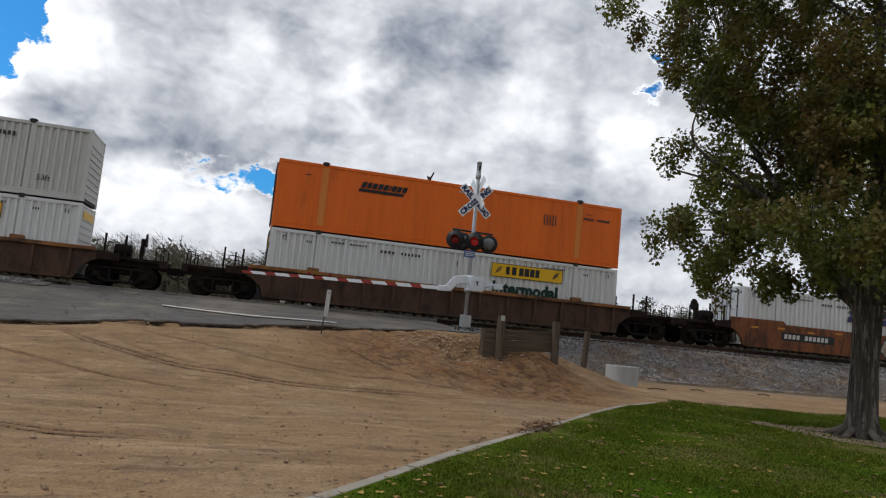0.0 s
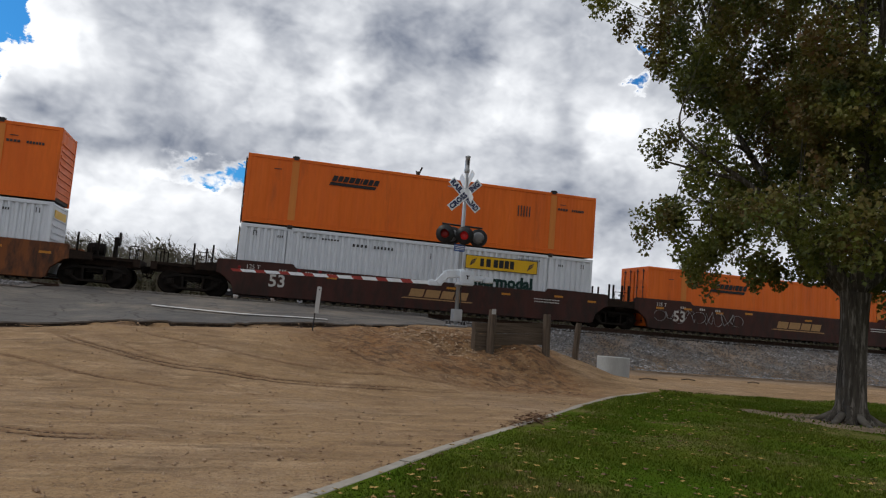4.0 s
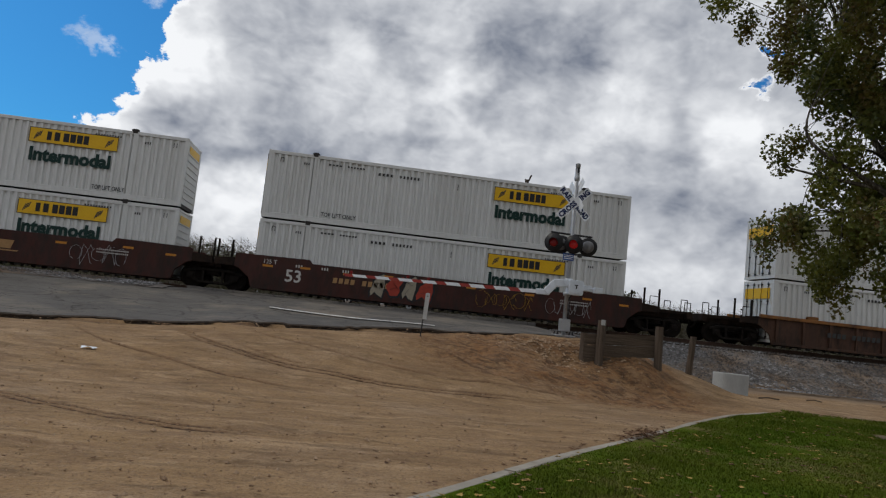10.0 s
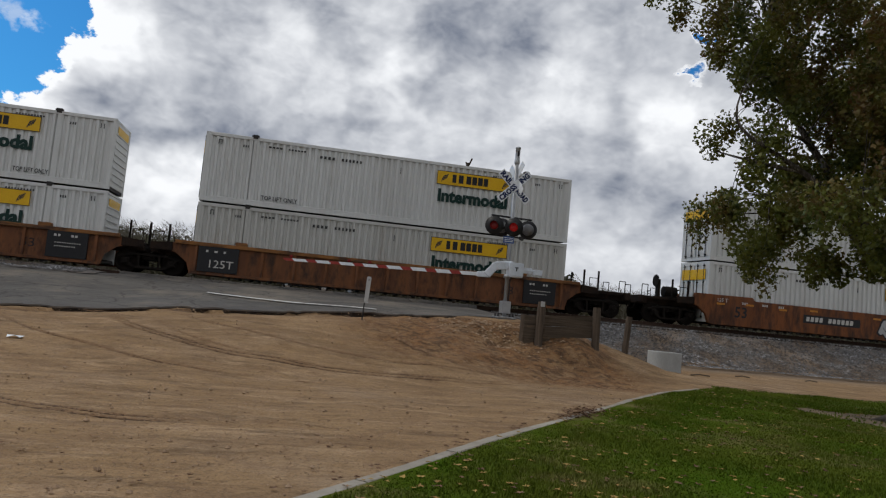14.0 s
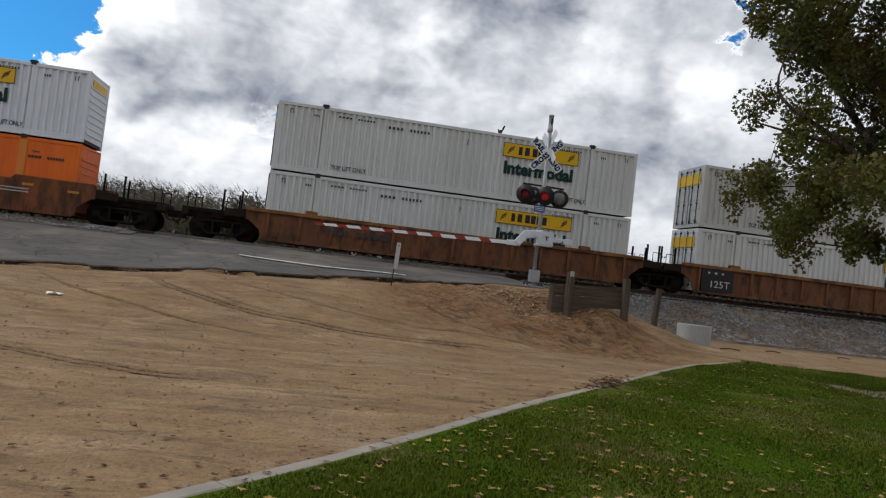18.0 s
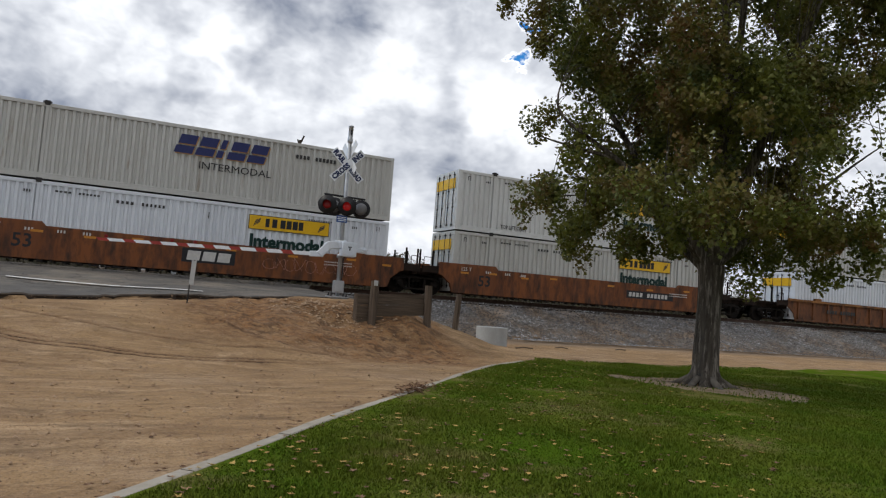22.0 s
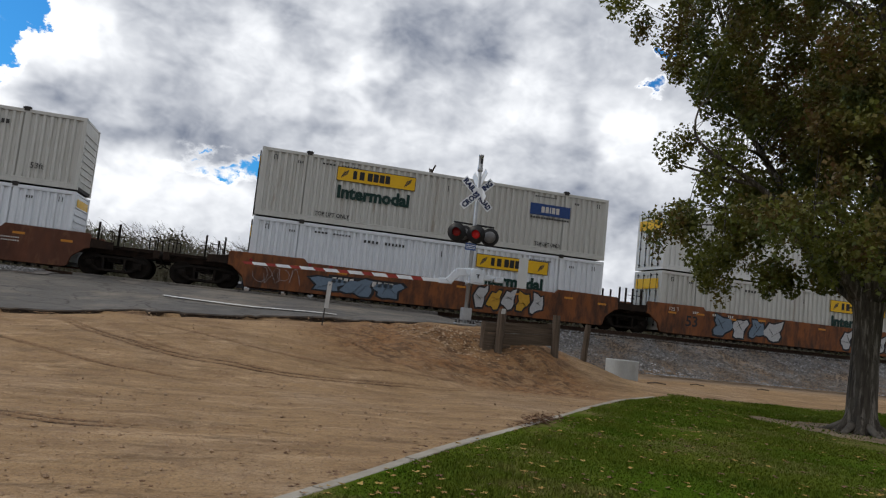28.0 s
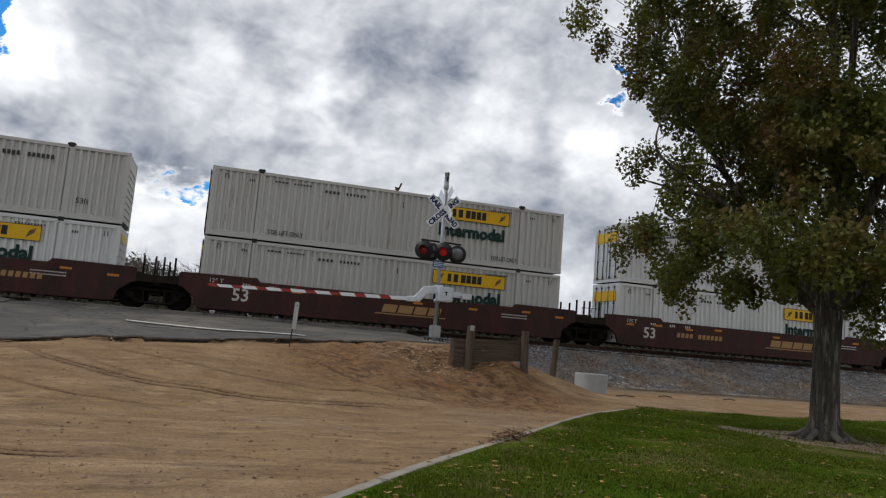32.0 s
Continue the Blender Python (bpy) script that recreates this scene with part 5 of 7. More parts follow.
def well_car(style, paint, label, first, last, brake, marks):
    """One well of a railcar. The origin is under the container's near lower left corner, at rail height."""
    car = thing("well_car", label, "railcar", "well cars of the train")
    for y0, y1 in ((-0.22, -0.06), (CW + 0.06, CW + 0.22)):
        near = y0 < 0
        if style == "smooth":
            part("side_wall", shared(("smooth_side", near), paint, lambda: Geo().prism(smooth_side(), y0, y1), bevel=0.015), car)
        else:
            part("side_wall", shared(("ribbed_side", near), paint, lambda: Geo().prism([(-0.62, 0.95), (-0.18, 0.60), (-0.06, 0.20), (CL + 0.06, 0.20), (CL + 0.18, 0.60), (CL + 0.62, 0.95), (CL + 0.80, 1.0), (CL + 0.80, 1.36), (CL, 1.42), (0, 1.42), (-0.80, 1.36), (-0.80, 1.0)], -0.115 if near else y0, -0.06 if near else CW + 0.115)), car)
            part("top_chord", shared(("top_chord", near), CHORD, lambda: Geo().box(-0.7, CL + 0.7, y0 - 0.02, y1, 1.33, 1.48), bevel=0.015), car, "ochre painted top chord")
            part("bottom_chord", shared(("bottom_chord", near), paint, lambda: Geo().box(-0.05, CL + 0.05, y0, y1, 0.16, 0.27), bevel=0.01), car)
            if near:
                for i in range(13):
                    x = 0.15 + i * 1.32 + (0.0 if i else 0.0)
                    part("rib", shared("rib", paint, lambda: Geo().box(-0.055, 0.055, -0.215, -0.10, 0.27, 1.34)), car, at=(x, 0, 0))
                for x in (1.9, CL - 2.1):
                    part("guide_block", shared("guide_block", CHORD, lambda: Geo().box(-0.25, 0.25, -0.2, 0.0, 1.47, 1.62, 0.04)), car, at=(x, 0, 0))
    part("well_floor", shared("well_floor", TRUCK, lambda: Geo().box(0.6, CL - 0.6, 0.0, CW, 0.18, 0.27)), car)
    tagged(part("bracket_row", shared("bracket_row", STEEL_DARK, underside), car, "row of small dark brackets"), kind="stuff")
    if style == "smooth":
        for x, z in SPOTS:
            part("reflector", shared("reflector", REFLECT, lambda: Geo().box(0, 0.42, -0.232, -0.215, 0, 0.09)), car, "orange reflector strip", (x, 0, z))
    for sign, whole in ((-1, first), (1, last)):
        part("end_platform", shared(("end_gear", sign, whole), END_DARK, lambda: end_gear(sign, whole), bevel=0.01), car, "grimy end platform with shade in its dark colour")
        for y in (-0.20, CW + 0.06):
            part("end_sill", shared(("end_sill", sign, y < 0), END_DARK, lambda: end_sill(sign, y), bevel=0.01), car, "grimy end sill with shade in its dark colour")
        x0 = -1.0 if sign < 0 else CL + 1.0
        for dx, y in ((0.0, 0.1), (0.35, CW - 0.1), (0.75, 0.2)):
            part("guide_post", shared("guide_post", TRUCK, stanchion), car, "dark upright guide post", (x0 + sign * dx, y, 1.15))
        if whole:
            for y in (0.4, CW - 0.4):
                part("grab_iron", shared(("grab_iron", sign), TRUCK, lambda: grab_iron(sign)), car, "", (x0 + sign * 1.9, y, 1.15))
        if whole:
            part("coupler", shared(("coupler", sign), TRUCK, lambda: coupler(sign)), car, "black steel coupler")
            for y in (0.6, CW - 0.6):
                part("hose", shared(("hose", sign), TRUCK, lambda: hose(sign)), car, "black air hose", (0, y, 0))
    add_truck(car, -1.68)
    if last:
        add_truck(car, CL + 1.68)
    if brake:
        part("brake_gear", shared(("brake_gear", brake), TRUCK, lambda: brake_gear(brake)), car, "black brake wheel and reservoir")
    for f in marks:
        f(car)
    return car


TAN = "rusty tan-brown ribbed well car"
ROT = "orange-brown smooth-sided well car"
MAR = "dark maroon smooth-sided well car"
num, n2 = car_number, (car_words(False, SPRAY_BLACK),)
mw = (car_words(False), car_emblem(7.3))
# place along the train, upper and lower container, car side, paint, label, first and last well of its car, brake end, marks
CONSIST = [
    (-22.82, "S", "W", "ribbed", RIBBED_DARK, "dark brown ribbed well car", 1, 1, 1, ()),
    (0.65, "O", "W", "ribbed", RIBBED_DARK, "dark brown ribbed well car", 1, 1, 0, ()),
    (23.83, "", "s", "smooth", RUSTBROWN, ROT + " with black graffiti", 1, 0, -1, (num(2.3), graffiti(8.3, 12.4, 0.35, 1.35, SPRAY_BLACK, [SPRAY_BEIGE], 6, 1))),
    (43.37, "W", "W", "smooth", RUSTBROWN, ROT, 0, 0, 0, n2 + (bold_emblem(7.6),)),
    (62.70, "O", "B", "smooth", RUSTBROWN, ROT + " with faint scribbles", 0, 1, 1, n2 + (num(10.9), scribble(6.6, 9.8, 0.5, 1.1, SPRAY_SALMON, 7, 2))),
    (85.95, "O", "B", "smooth", MAROON, MAR, 1, 0, 0, mw),
    (105.13, "", "O", "smooth", MAROON, MAR + " with pale scribbles", 0, 0, 0, mw + (scribble(0.3, 5.2, 0.5, 1.2, SPRAY_WHITE, 9, 3), scribble(11.2, 12.6, 0.7, 1.3, SPRAY_WHITE, 4, 4))),
    (124.36, "O", "O", "smooth", MAROON, MAR, 0, 1, 1, (car_words(False), car_emblem(9.8), num(4.2, GOLD_INK, False))),
    (147.68, "", "B", "ribbed", RIBBED, TAN, 1, 1, 0, ()),
    (171.20, "", "W", "smooth", MAROON, MAR + " with colourful graffiti", 1, 0, -1, (car_words(False), graffiti(2.6, 5.8, 0.3, 1.36, SPRAY_BLACK, [SPRAY_TEAL], 4, 5, SPRAY_TEAL), graffiti(6.0, 9.3, 0.3, 1.36, SPRAY_BLACK, [SPRAY_BEIGE], 4, 6), graffiti(9.5, 13.0, 0.3, 1.36, SPRAY_BLACK, [SPRAY_PINK], 4, 7))),
    (190.67, "W", "W", "smooth", MAROON, MAR + " with grey graffiti", 0, 0, 0, mw + (graffiti(2.6, 5.4, 0.3, 1.36, SPRAY_BLACK, [SPRAY_BEIGE, SPRAY_WHITE], 4, 8), scribble(12.2, 14.4, 0.4, 1.3, SPRAY_WHITE, 5, 9))),
    (210.15, "W", "W", "smooth", MAROON, MAR + " with tangled graffiti", 0, 1, 0, (car_words(False), num(3.3, GOLD_INK, False), graffiti(4.9, 7.6, 0.3, 1.36, SPRAY_BLACK, [SPRAY_BEIGE, SPRAY_RED], 4, 10), scribble(9.5, 12.0, 0.4, 1.2, SPRAY_YELLOW, 6, 11), scribble(12.6, 14.6, 0.4, 1.2, SPRAY_WHITE, 6, 12))),
    (233.44, "W", "W", "ribbed", RIBBED_DARK, "dark brown ribbed well car", 1, 1, 0, (num(2.6, INK_FADED, False),)),
    (256.48, "W", "C", "ribbed", RIBBED, TAN, 1, 0, 0, (num(2.6, INK_FADED, False),)),
    (276.01, "W", "W", "ribbed", RIBBED, TAN + " with black end panels", 0, 0, 0, (block_words("125T"),)),
    (295.66, "W", "G", "ribbed", RIBBED, TAN + " with black end panels", 0, 1, 0, (block_words("125T"),)),
    (319.07, "W", "W", "smooth", RUSTBROWN, ROT + " with white graffiti", 1, 0, -1, n2 + (num(5.2), graffiti(9.4, 13.6, 0.3, 1.36, SPRAY_BLACK, [SPRAY_WHITE], 6, 13))),
    (338.80, "X", "W", "smooth", RUSTBROWN, ROT + " covered in silver graffiti", 0, 0, 0, (graffiti(0.4, 6.6, 0.3, 1.36, SPRAY_BLACK, [SPRAY_WHITE], 6, 14), graffiti(8.0, 14.6, 0.3, 1.36, SPRAY_BLACK, [SPRAY_WHITE], 5, 15))),
    (358.61, "B", "O", "smooth", RUSTBROWN, ROT + " with silver graffiti", 0, 1, 0, n2 + (graffiti(2.7, 8.0, 0.3, 1.36, SPRAY_BLACK, [SPRAY_WHITE], 5, 16), num(9.8))),
    (382.20, "W", "W", "ribbed", RIBBED, TAN, 1, 0, 0, (num(2.6, INK_FADED, False),)),
    (401.73, "G", "W", "ribbed", RIBBED, TAN + " with black end panels", 0, 0, 0, (block_words("125T"),)),
    (421.28, "W", "W", "ribbed", RIBBED, TAN + " with black end panels", 0, 1, 0, (block_words("125T"),)),
    (444.59, "X", "W", "smooth", RUSTBROWN, ROT + " with pale outline graffiti", 1, 0, -1, (num(3.6), graffiti(9.3, 13.4, 0.3, 1.3, SPRAY_SALMON, [RUSTBROWN], 4, 17))),
    (463.97, "S", "B", "smooth", RUSTBROWN, ROT + " with looped scribbles", 0, 0, 0, n2 + (bold_emblem(7.4), scribble(10.6, 14.6, 0.5, 1.1, SPRAY_SALMON, 9, 18))),
    (483.49, "W", "G", "smooth", RUSTBROWN, ROT, 0, 1, 0, n2 + (num(10.4),)),
    (506.73, "G", "B", "ribbed", RIBBED, TAN, 1, 1, 0, (num(2.6, INK_FADED, False),)),
    (529.89, "B", "W", "smooth", DARKRUST, "dark rusty smooth-sided well car", 1, 0, -1, (num(3.4), graffiti(8.6, 13.2, 0.3, 1.3, SPRAY_BLACK, [DARKRUST], 5, 19))),
    (549.47, "X", "c", "smooth", DARKRUST, "dark rusty smooth-sided well car with graffiti", 0, 0, 0, (car_words(False), bold_emblem(7.0), graffiti(9.0, 10.6, 0.4, 1.3, SPRAY_BLACK, [SPRAY_BEIGE], 2, 20))),
    (568.70, "S", "B", "smooth", DARKRUST, "dark rusty smooth-sided well car", 0, 1, 0, (car_words(False), num(8.1))),
    (591.68, "U", "p", "smooth", RUSTBROWN, ROT + " with many graffiti", 1, 0, 0, (scribble(0.3, 2.2, 0.4, 1.2, SPRAY_WHITE, 4, 21), graffiti(2.7, 6.6, 0.25, 1.0, SPRAY_BLACK, [SPRAY_BLUE], 3, 22), num(3.5), graffiti(9.8, 13.2, 0.3, 1.36, SPRAY_BLACK, [SPRAY_WHITE, SPRAY_YELLOW], 5, 23))),
    (610.97, "D", "G", "smooth", RUSTBROWN, ROT + " with silver graffiti", 0, 0, 0, n2 + (graffiti(2.9, 6.8, 0.25, 1.3, SPRAY_BLACK, [SPRAY_BLUE, SPRAY_WHITE], 4, 24), graffiti(10.4, 14.0, 0.3, 1.3, SPRAY_BLACK, [SPRAY_WHITE], 5, 25))),
    (630.11, "R", "R", "smooth", RUSTBROWN, ROT + " with bold colourful graffiti", 0, 1, 1, n2 + (graffiti(2.2, 5.2, 0.25, 1.36, SPRAY_WHITE, [SPRAY_BLACK], 3, 26), graffiti(5.8, 9.6, 0.3, 1.36, SPRAY_RED, [SPRAY_SALMON], 4, 27, SPRAY_TEAL), num(10.8))),
    (653.70, "S", "W", "smooth", MAROON, MAR, 1, 0, 0, (car_words(False), car_emblem(4.9), num(11.0, GOLD_INK, False))),
    (673.03, "G", "G", "smooth", MAROON, MAR, 0, 0, 0, (car_words(False), car_emblem(7.6))),
    (692.38, "W", "W", "smooth", MAROON, MAR, 0, 1, 0, (car_words(False), car_emblem(8.8), num(3.2, GOLD_INK, False))),
]
TRAIN = []
for place, upper, lower, style, paint, label, first, last, brake, marks in CONSIST:
    TRAIN.append((well_car(style, paint, label, first, last, brake, marks), place, RAIL))
    TRAIN.append((KINDS[lower](True), place, RAIL + 0.25))
    if upper:
        TRAIN.append((KINDS[upper](False), place, RAIL + 0.25 + CH + 0.075))


# ---- lawn, kerb and trees on the near side ----
CONCRETE = surface("weathered_concrete", (0.40, 0.36, 0.30), (0.30, 0.265, 0.215), 2.5, 0.9, 0, 0.35, 45, (1, 1, 1), (0.22, 0.17, 0.12), (0.56, 0.74), 1.8, vary=0.25)
GRASS = surface("lawn_grass", (0.058, 0.104, 0.007), (0.094, 0.112, 0.015), 0.5, 0.9, 0, 0.8, 30, (1, 1, 1), (0.19, 0.145, 0.068), (0.50, 0.66), 0.45, spec=0.0)
BLADE = surface("grass_blade", (0.054, 0.106, 0.005), (0.102, 0.122, 0.014), 0.5, 0.7, 0, 0.0, 30, (1, 1, 1), (0.19, 0.165, 0.06), (0.54, 0.70), 0.45, island=0.55, spec=0.05)
BARK = surface("furrowed_bark", (0.088, 0.076, 0.062), (0.038, 0.032, 0.026), 14, 0.95, 0, 1.0, 34, (1, 1, 0.13), (0.19, 0.17, 0.145), (0.50, 0.62), 11.0, spec=0.1)
ROOT = surface("pale_root_bark", (0.17, 0.15, 0.125), (0.08, 0.068, 0.055), 4, 0.95, 0, 0.8, 18, (1, 1, 0.6), spec=0.15)
FALLEN = surface("fallen_leaf", (0.27, 0.15, 0.06), (0.40, 0.27, 0.08), 4, 0.8, 0, 0.1, 40, island=1.0)
DRY = surface("dry_brown_leaf", (0.36, 0.22, 0.13), (0.095, 0.05, 0.03), 4, 0.85, 0, 0.1, 40, island=0.9)
LAWN = KERB + [(14, 19.55), (17, 19.5), (22, 19.7), (32, 20.9), (60, 24.0), (60, -14), (-9, -14)]


def inside_lawn(x, y):
    hit = False
    for (x0, y0), (x1, y1) in zip(LAWN, LAWN[1:] + LAWN[:1]):
        if (y0 > y) != (y1 > y) and x < x0 + (y - y0) / (y1 - y0) * (x1 - x0):
            hit = not hit
    return hit


TREE = (13.82, 13.86)


def bare(x, y):
    """The worn earth round the trunk."""
    dx, dy = x - TREE[0], y - TREE[1]
    u, v = dx * 0.40 - dy * 0.92, dx * 0.92 + dy * 0.40
    return math.hypot(u / 2.6, v / 1.55) + 0.28 * noise.noise((x * 0.9, y * 0.9, 5)) < 1


verts, faces = sheet(axis(-9, 26, 0.2, -10, 60), axis(-1, 24, 0.2, -14, 27), lambda x, y: land(x, y) + 0.022 + 0.012 * noise.noise((x * 1.2, y * 1.2, 3)),
                     lambda x, y: inside_lawn(x - 0.14, y + 0.14) and inside_lawn(x, y) and not bare(x, y))
me = bpy.data.meshes.new("lawn")
me.from_pydata(verts, [], faces)
me.polygons.foreach_set("use_smooth", [True] * len(me.polygons))
me.materials.append(GRASS)
strip = np.array(KERB)
for p, q in zip(strip, strip[1:]):
    d = (q - p) / np.hypot(*(q - p))
    off = np.array((d[1], -d[0]))
    quad = [p + off * 0.05, q + off * 0.05, q + off * 0.42, p + off * 0.42]
    b = len(verts)
    verts += [(x, y, land(x, y) + 0.026) for x, y in quad]
    faces.append((b + 3, b + 2, b + 1, b))
me.clear_geometry()
me.from_pydata(verts, [], faces)
me.polygons.foreach_set("use_smooth", [True] * len(me.polygons))
tagged(new("lawn", me), "green mown lawn with worn yellowish patches", "lawn", kind="structure")

WORN = surface("worn_grey_soil", (0.30, 0.225, 0.155), (0.17, 0.125, 0.088), 1.6, 0.95, 0, 0.8, 14, (1, 1, 1), (0.20, 0.155, 0.11), (0.52, 0.66), 2.2, spec=0.05)
verts, faces = sheet(axis(10, 18, 0.13, 10, 18), axis(10, 18, 0.13, 10, 18), lambda x, y: land(x, y) + 0.012 + 0.02 * noise.noise((x * 2.2, y * 2.2, 3)) + 0.012 * noise.noise((x * 7, y * 7, 1)), bare)
me = bpy.data.meshes.new("bare_soil")
me.from_pydata(verts, [], faces)
me.polygons.foreach_set("use_smooth", [True] * len(me.polygons))
me.materials.append(WORN)
tagged(new("bare_soil", me), "worn bare soil round the tree trunk", "soil", kind="structure")

rng = np.random.default_rng(4)
n = 700000
d = 4.2 + 26 * rng.random(n) ** 1.2
a = np.radians(rng.uniform(-28, 60, n))
px, py = d * np.sin(a), d * np.cos(a)
px, py = px[py < 23], py[py < 23]
keep = np.zeros(len(px), bool)
kx, ky = np.array([p[0] for p in KERB]), np.array([p[1] for p in KERB])
limit = np.interp(px, kx, ky, left=-5, right=99)
far = np.interp(px, [p[0] for p in LAWN[12:18]], [p[1] for p in LAWN[12:18]])
keep = (py < limit - 0.14 + 0.05 * np.sin(px * 5) * np.sin(py * 3.1)) & (py < far + 0.15)
px, py = px[keep], py[keep]
ok = np.array([not bare(x, y) or random.random() < 0.06 for x, y in zip(px, py)])
px, py = px[ok][:300000], py[ok][:300000]
m = len(px)
h = rng.uniform(0.014, 0.042, m) * (0.7 + 0.5 * np.sin(px * 1.7) * np.cos(py * 1.3))
th, w, ln = rng.uniform(0, 6.28, m), rng.uniform(0.004, 0.009, m) + 0.0006 * np.hypot(px, py), rng.uniform(0, 0.04, m)
co = np.zeros((m, 3, 3))
z0 = 0.015
co[:, 0] = np.stack([px - w * np.cos(th), py - w * np.sin(th), np.full(m, z0)], 1)
co[:, 1] = np.stack([px + w * np.cos(th), py + w * np.sin(th), np.full(m, z0)], 1)
co[:, 2] = np.stack([px + ln * np.sin(th), py - ln * np.cos(th), z0 + h + 0.015], 1)
zz = np.array([land(x, y) for x, y in zip(px[py > 13], py[py > 13])])
co[py > 13, :, 2] += zz[:, None]
me = bpy.data.meshes.new("grass_blades")
me.vertices.add(3 * m)
me.vertices.foreach_set("co", co.ravel())
me.loops.add(3 * m)
me.loops.foreach_set("vertex_index", np.arange(3 * m))
me.polygons.add(m)
me.polygons.foreach_set("loop_start", np.arange(0, 3 * m, 3))
me.materials.append(BLADE)
me.update(calc_edges=True)
tagged(new("grass_blades", me), "short green grass blades of the lawn", "grass", kind="stuff")

kerb = tagged(new("kerb"), "pale concrete mowing kerb along the lawn", "kerb", kind="structure")
steps = []
for (x0, y0), (x1, y1) in zip(KERB, KERB[1:]):
    k = max(1, int(math.hypot(x1 - x0, y1 - y0) / 0.25))
    steps += [(x0 + (x1 - x0) * i / k, y0 + (y1 - y0) * i / k) for i in range(k)]
steps = np.array(steps)
sm = np.stack([np.convolve(np.pad(steps[:, i], 4, mode="edge"), np.ones(9) / 9, mode="valid") for i in (0, 1)], 1)
size = 7
for s in range(0, len(sm) - size, size):
    g = Geo()
    seg = sm[s:s + size + 1]
    wob = random.uniform(-0.005, 0.005)
    secs = []
    for i, (x, y) in enumerate(seg):
        tx, ty = seg[min(i + 1, size)] - seg[max(i - 1, 0)]
        l = math.hypot(tx, ty)
        nx, ny = -ty / l, tx / l
        q = 0.012 if i == 0 else -0.012 if i == size else 0
        x, y = x + tx / l * q, y + ty / l * q
        zb = land(x, y)
        secs.append([(x + nx * o, y + ny * o, zb + zz + wob + 0.006 * noise.noise((x * 5, y * 5, o))) for o, zz in ((0.080, -0.1), (0.080, 0.022), (0.066, 0.036), (-0.06, 0.036), (-0.075, 0.022), (-0.075, -0.1))])
    for p, q in zip(secs, secs[1:]):
        for i in range(5):
            g.add([p[i], q[i], q[i + 1], p[i + 1]], [(3, 2, 1, 0)])
    g.add(secs[0], [tuple(range(6))])
    g.add(secs[-1], [tuple(range(5, -1, -1))])
    part("kerb_segment", g.mesh("kerb_segment", CONCRETE), kerb)


def leaf_mesh(g, p, size, rnd, lie=True):
    """A curled five-pointed fallen leaf."""
    c, rot = Vector(p), rnd.random() * 6.28
    pts, n = [], 10
    for i in range(n):
        r = size * (1.0 if i % 2 == 0 else 0.48) * rnd.uniform(0.75, 1.1)
        an = rot + 2 * math.pi * i / n
        pts.append(c + Vector((r * math.cos(an), r * math.sin(an), rnd.uniform(0.0, 0.35) * size)))
    g.add([c] + pts, [(0, i + 1, (i + 1) % n + 1) for i in range(n)])


rnd = random.Random(11)
yellow, brown = Geo(), Geo()
for i in range(1700):
    dd, an = 4.5 + 18 * rnd.random(), radians(rnd.uniform(-5, 50))
    x, y = dd * math.sin(an), dd * math.cos(an)
    if inside_lawn(x, y) and y < 21:
        leaf_mesh(yellow if rnd.random() < 0.58 else brown, (x, y, land(x, y) + 0.042), rnd.uniform(0.028, 0.058), rnd)
for i in range(520):
    dd, an = 5.0 + 17 * rnd.random() ** 1.2, radians(rnd.uniform(-36, 32))
    x, y = dd * math.sin(an), dd * math.cos(an)
    if not inside_lawn(x, y) and y < 19:
        leaf_mesh(brown, (x, y, land(x, y) + 0.02), rnd.uniform(0.02, 0.042), rnd)
for i in range(170):
    u = rnd.random() ** 1.4
    u, v = rnd.gauss(0, 0.50), rnd.gauss(0, 0.13)
    x, y = 5.22 + 0.66 * u + 0.75 * v, 11.80 + 0.75 * u - 0.66 * v
    leaf_mesh(brown, (x - 0.1, y, land(x, y) + 0.03 + 0.09 * rnd.random()), rnd.uniform(0.035, 0.06), rnd)
for i in range(150):
    k = rnd.randrange(4, 46)
    x, y = sm[min(k * 2, len(sm) - 1)]
    leaf_mesh(brown, (x - 0.12 + rnd.gauss(0, 0.10), y + 0.12 + rnd.gauss(0, 0.10), land(x, y) + 0.02), rnd.uniform(0.03, 0.055), rnd)
tagged(new("fallen_leaves_yellow", yellow.mesh("fallen_leaves_yellow", FALLEN)), "scattered yellow fallen leaves on the lawn", "leaves", kind="stuff")
tagged(new("fallen_leaves_brown", brown.mesh("fallen_leaves_brown", DRY)), "scattered brown dry leaves on the dirt", "leaves", kind="stuff")
g = Geo()
CLOD = surface("dirt_clod", (0.15, 0.09, 0.052), (0.38, 0.265, 0.17), 3, 0.95, 0, 0.3, 40, island=1.0)
for i in range(7000):
    dd, an = 4.5 + 18 * rnd.random(), radians(rnd.uniform(-38, 28))
    x, y = dd * math.sin(an), dd * math.cos(an)
    if not inside_lawn(x, y) and y < 22:
        r = rnd.uniform(0.004, 0.012) * (2.8 if rnd.random() < 0.10 else 1)
        c = Vector((x, y, land(x, y) + r * 0.3))
        q = [c + Vector((r * math.cos(k * 1.57 + i), r * math.sin(k * 1.57 + i), 0)) * rnd.uniform(0.7, 1.3) for k in range(4)]
        g.add([*q, c + Vector((0, 0, r * 0.9)), c - Vector((0, 0, r))], [(0, 1, 4), (1, 2, 4), (2, 3, 4), (3, 0, 4), (1, 0, 5), (2, 1, 5), (3, 2, 5), (0, 3, 5)])
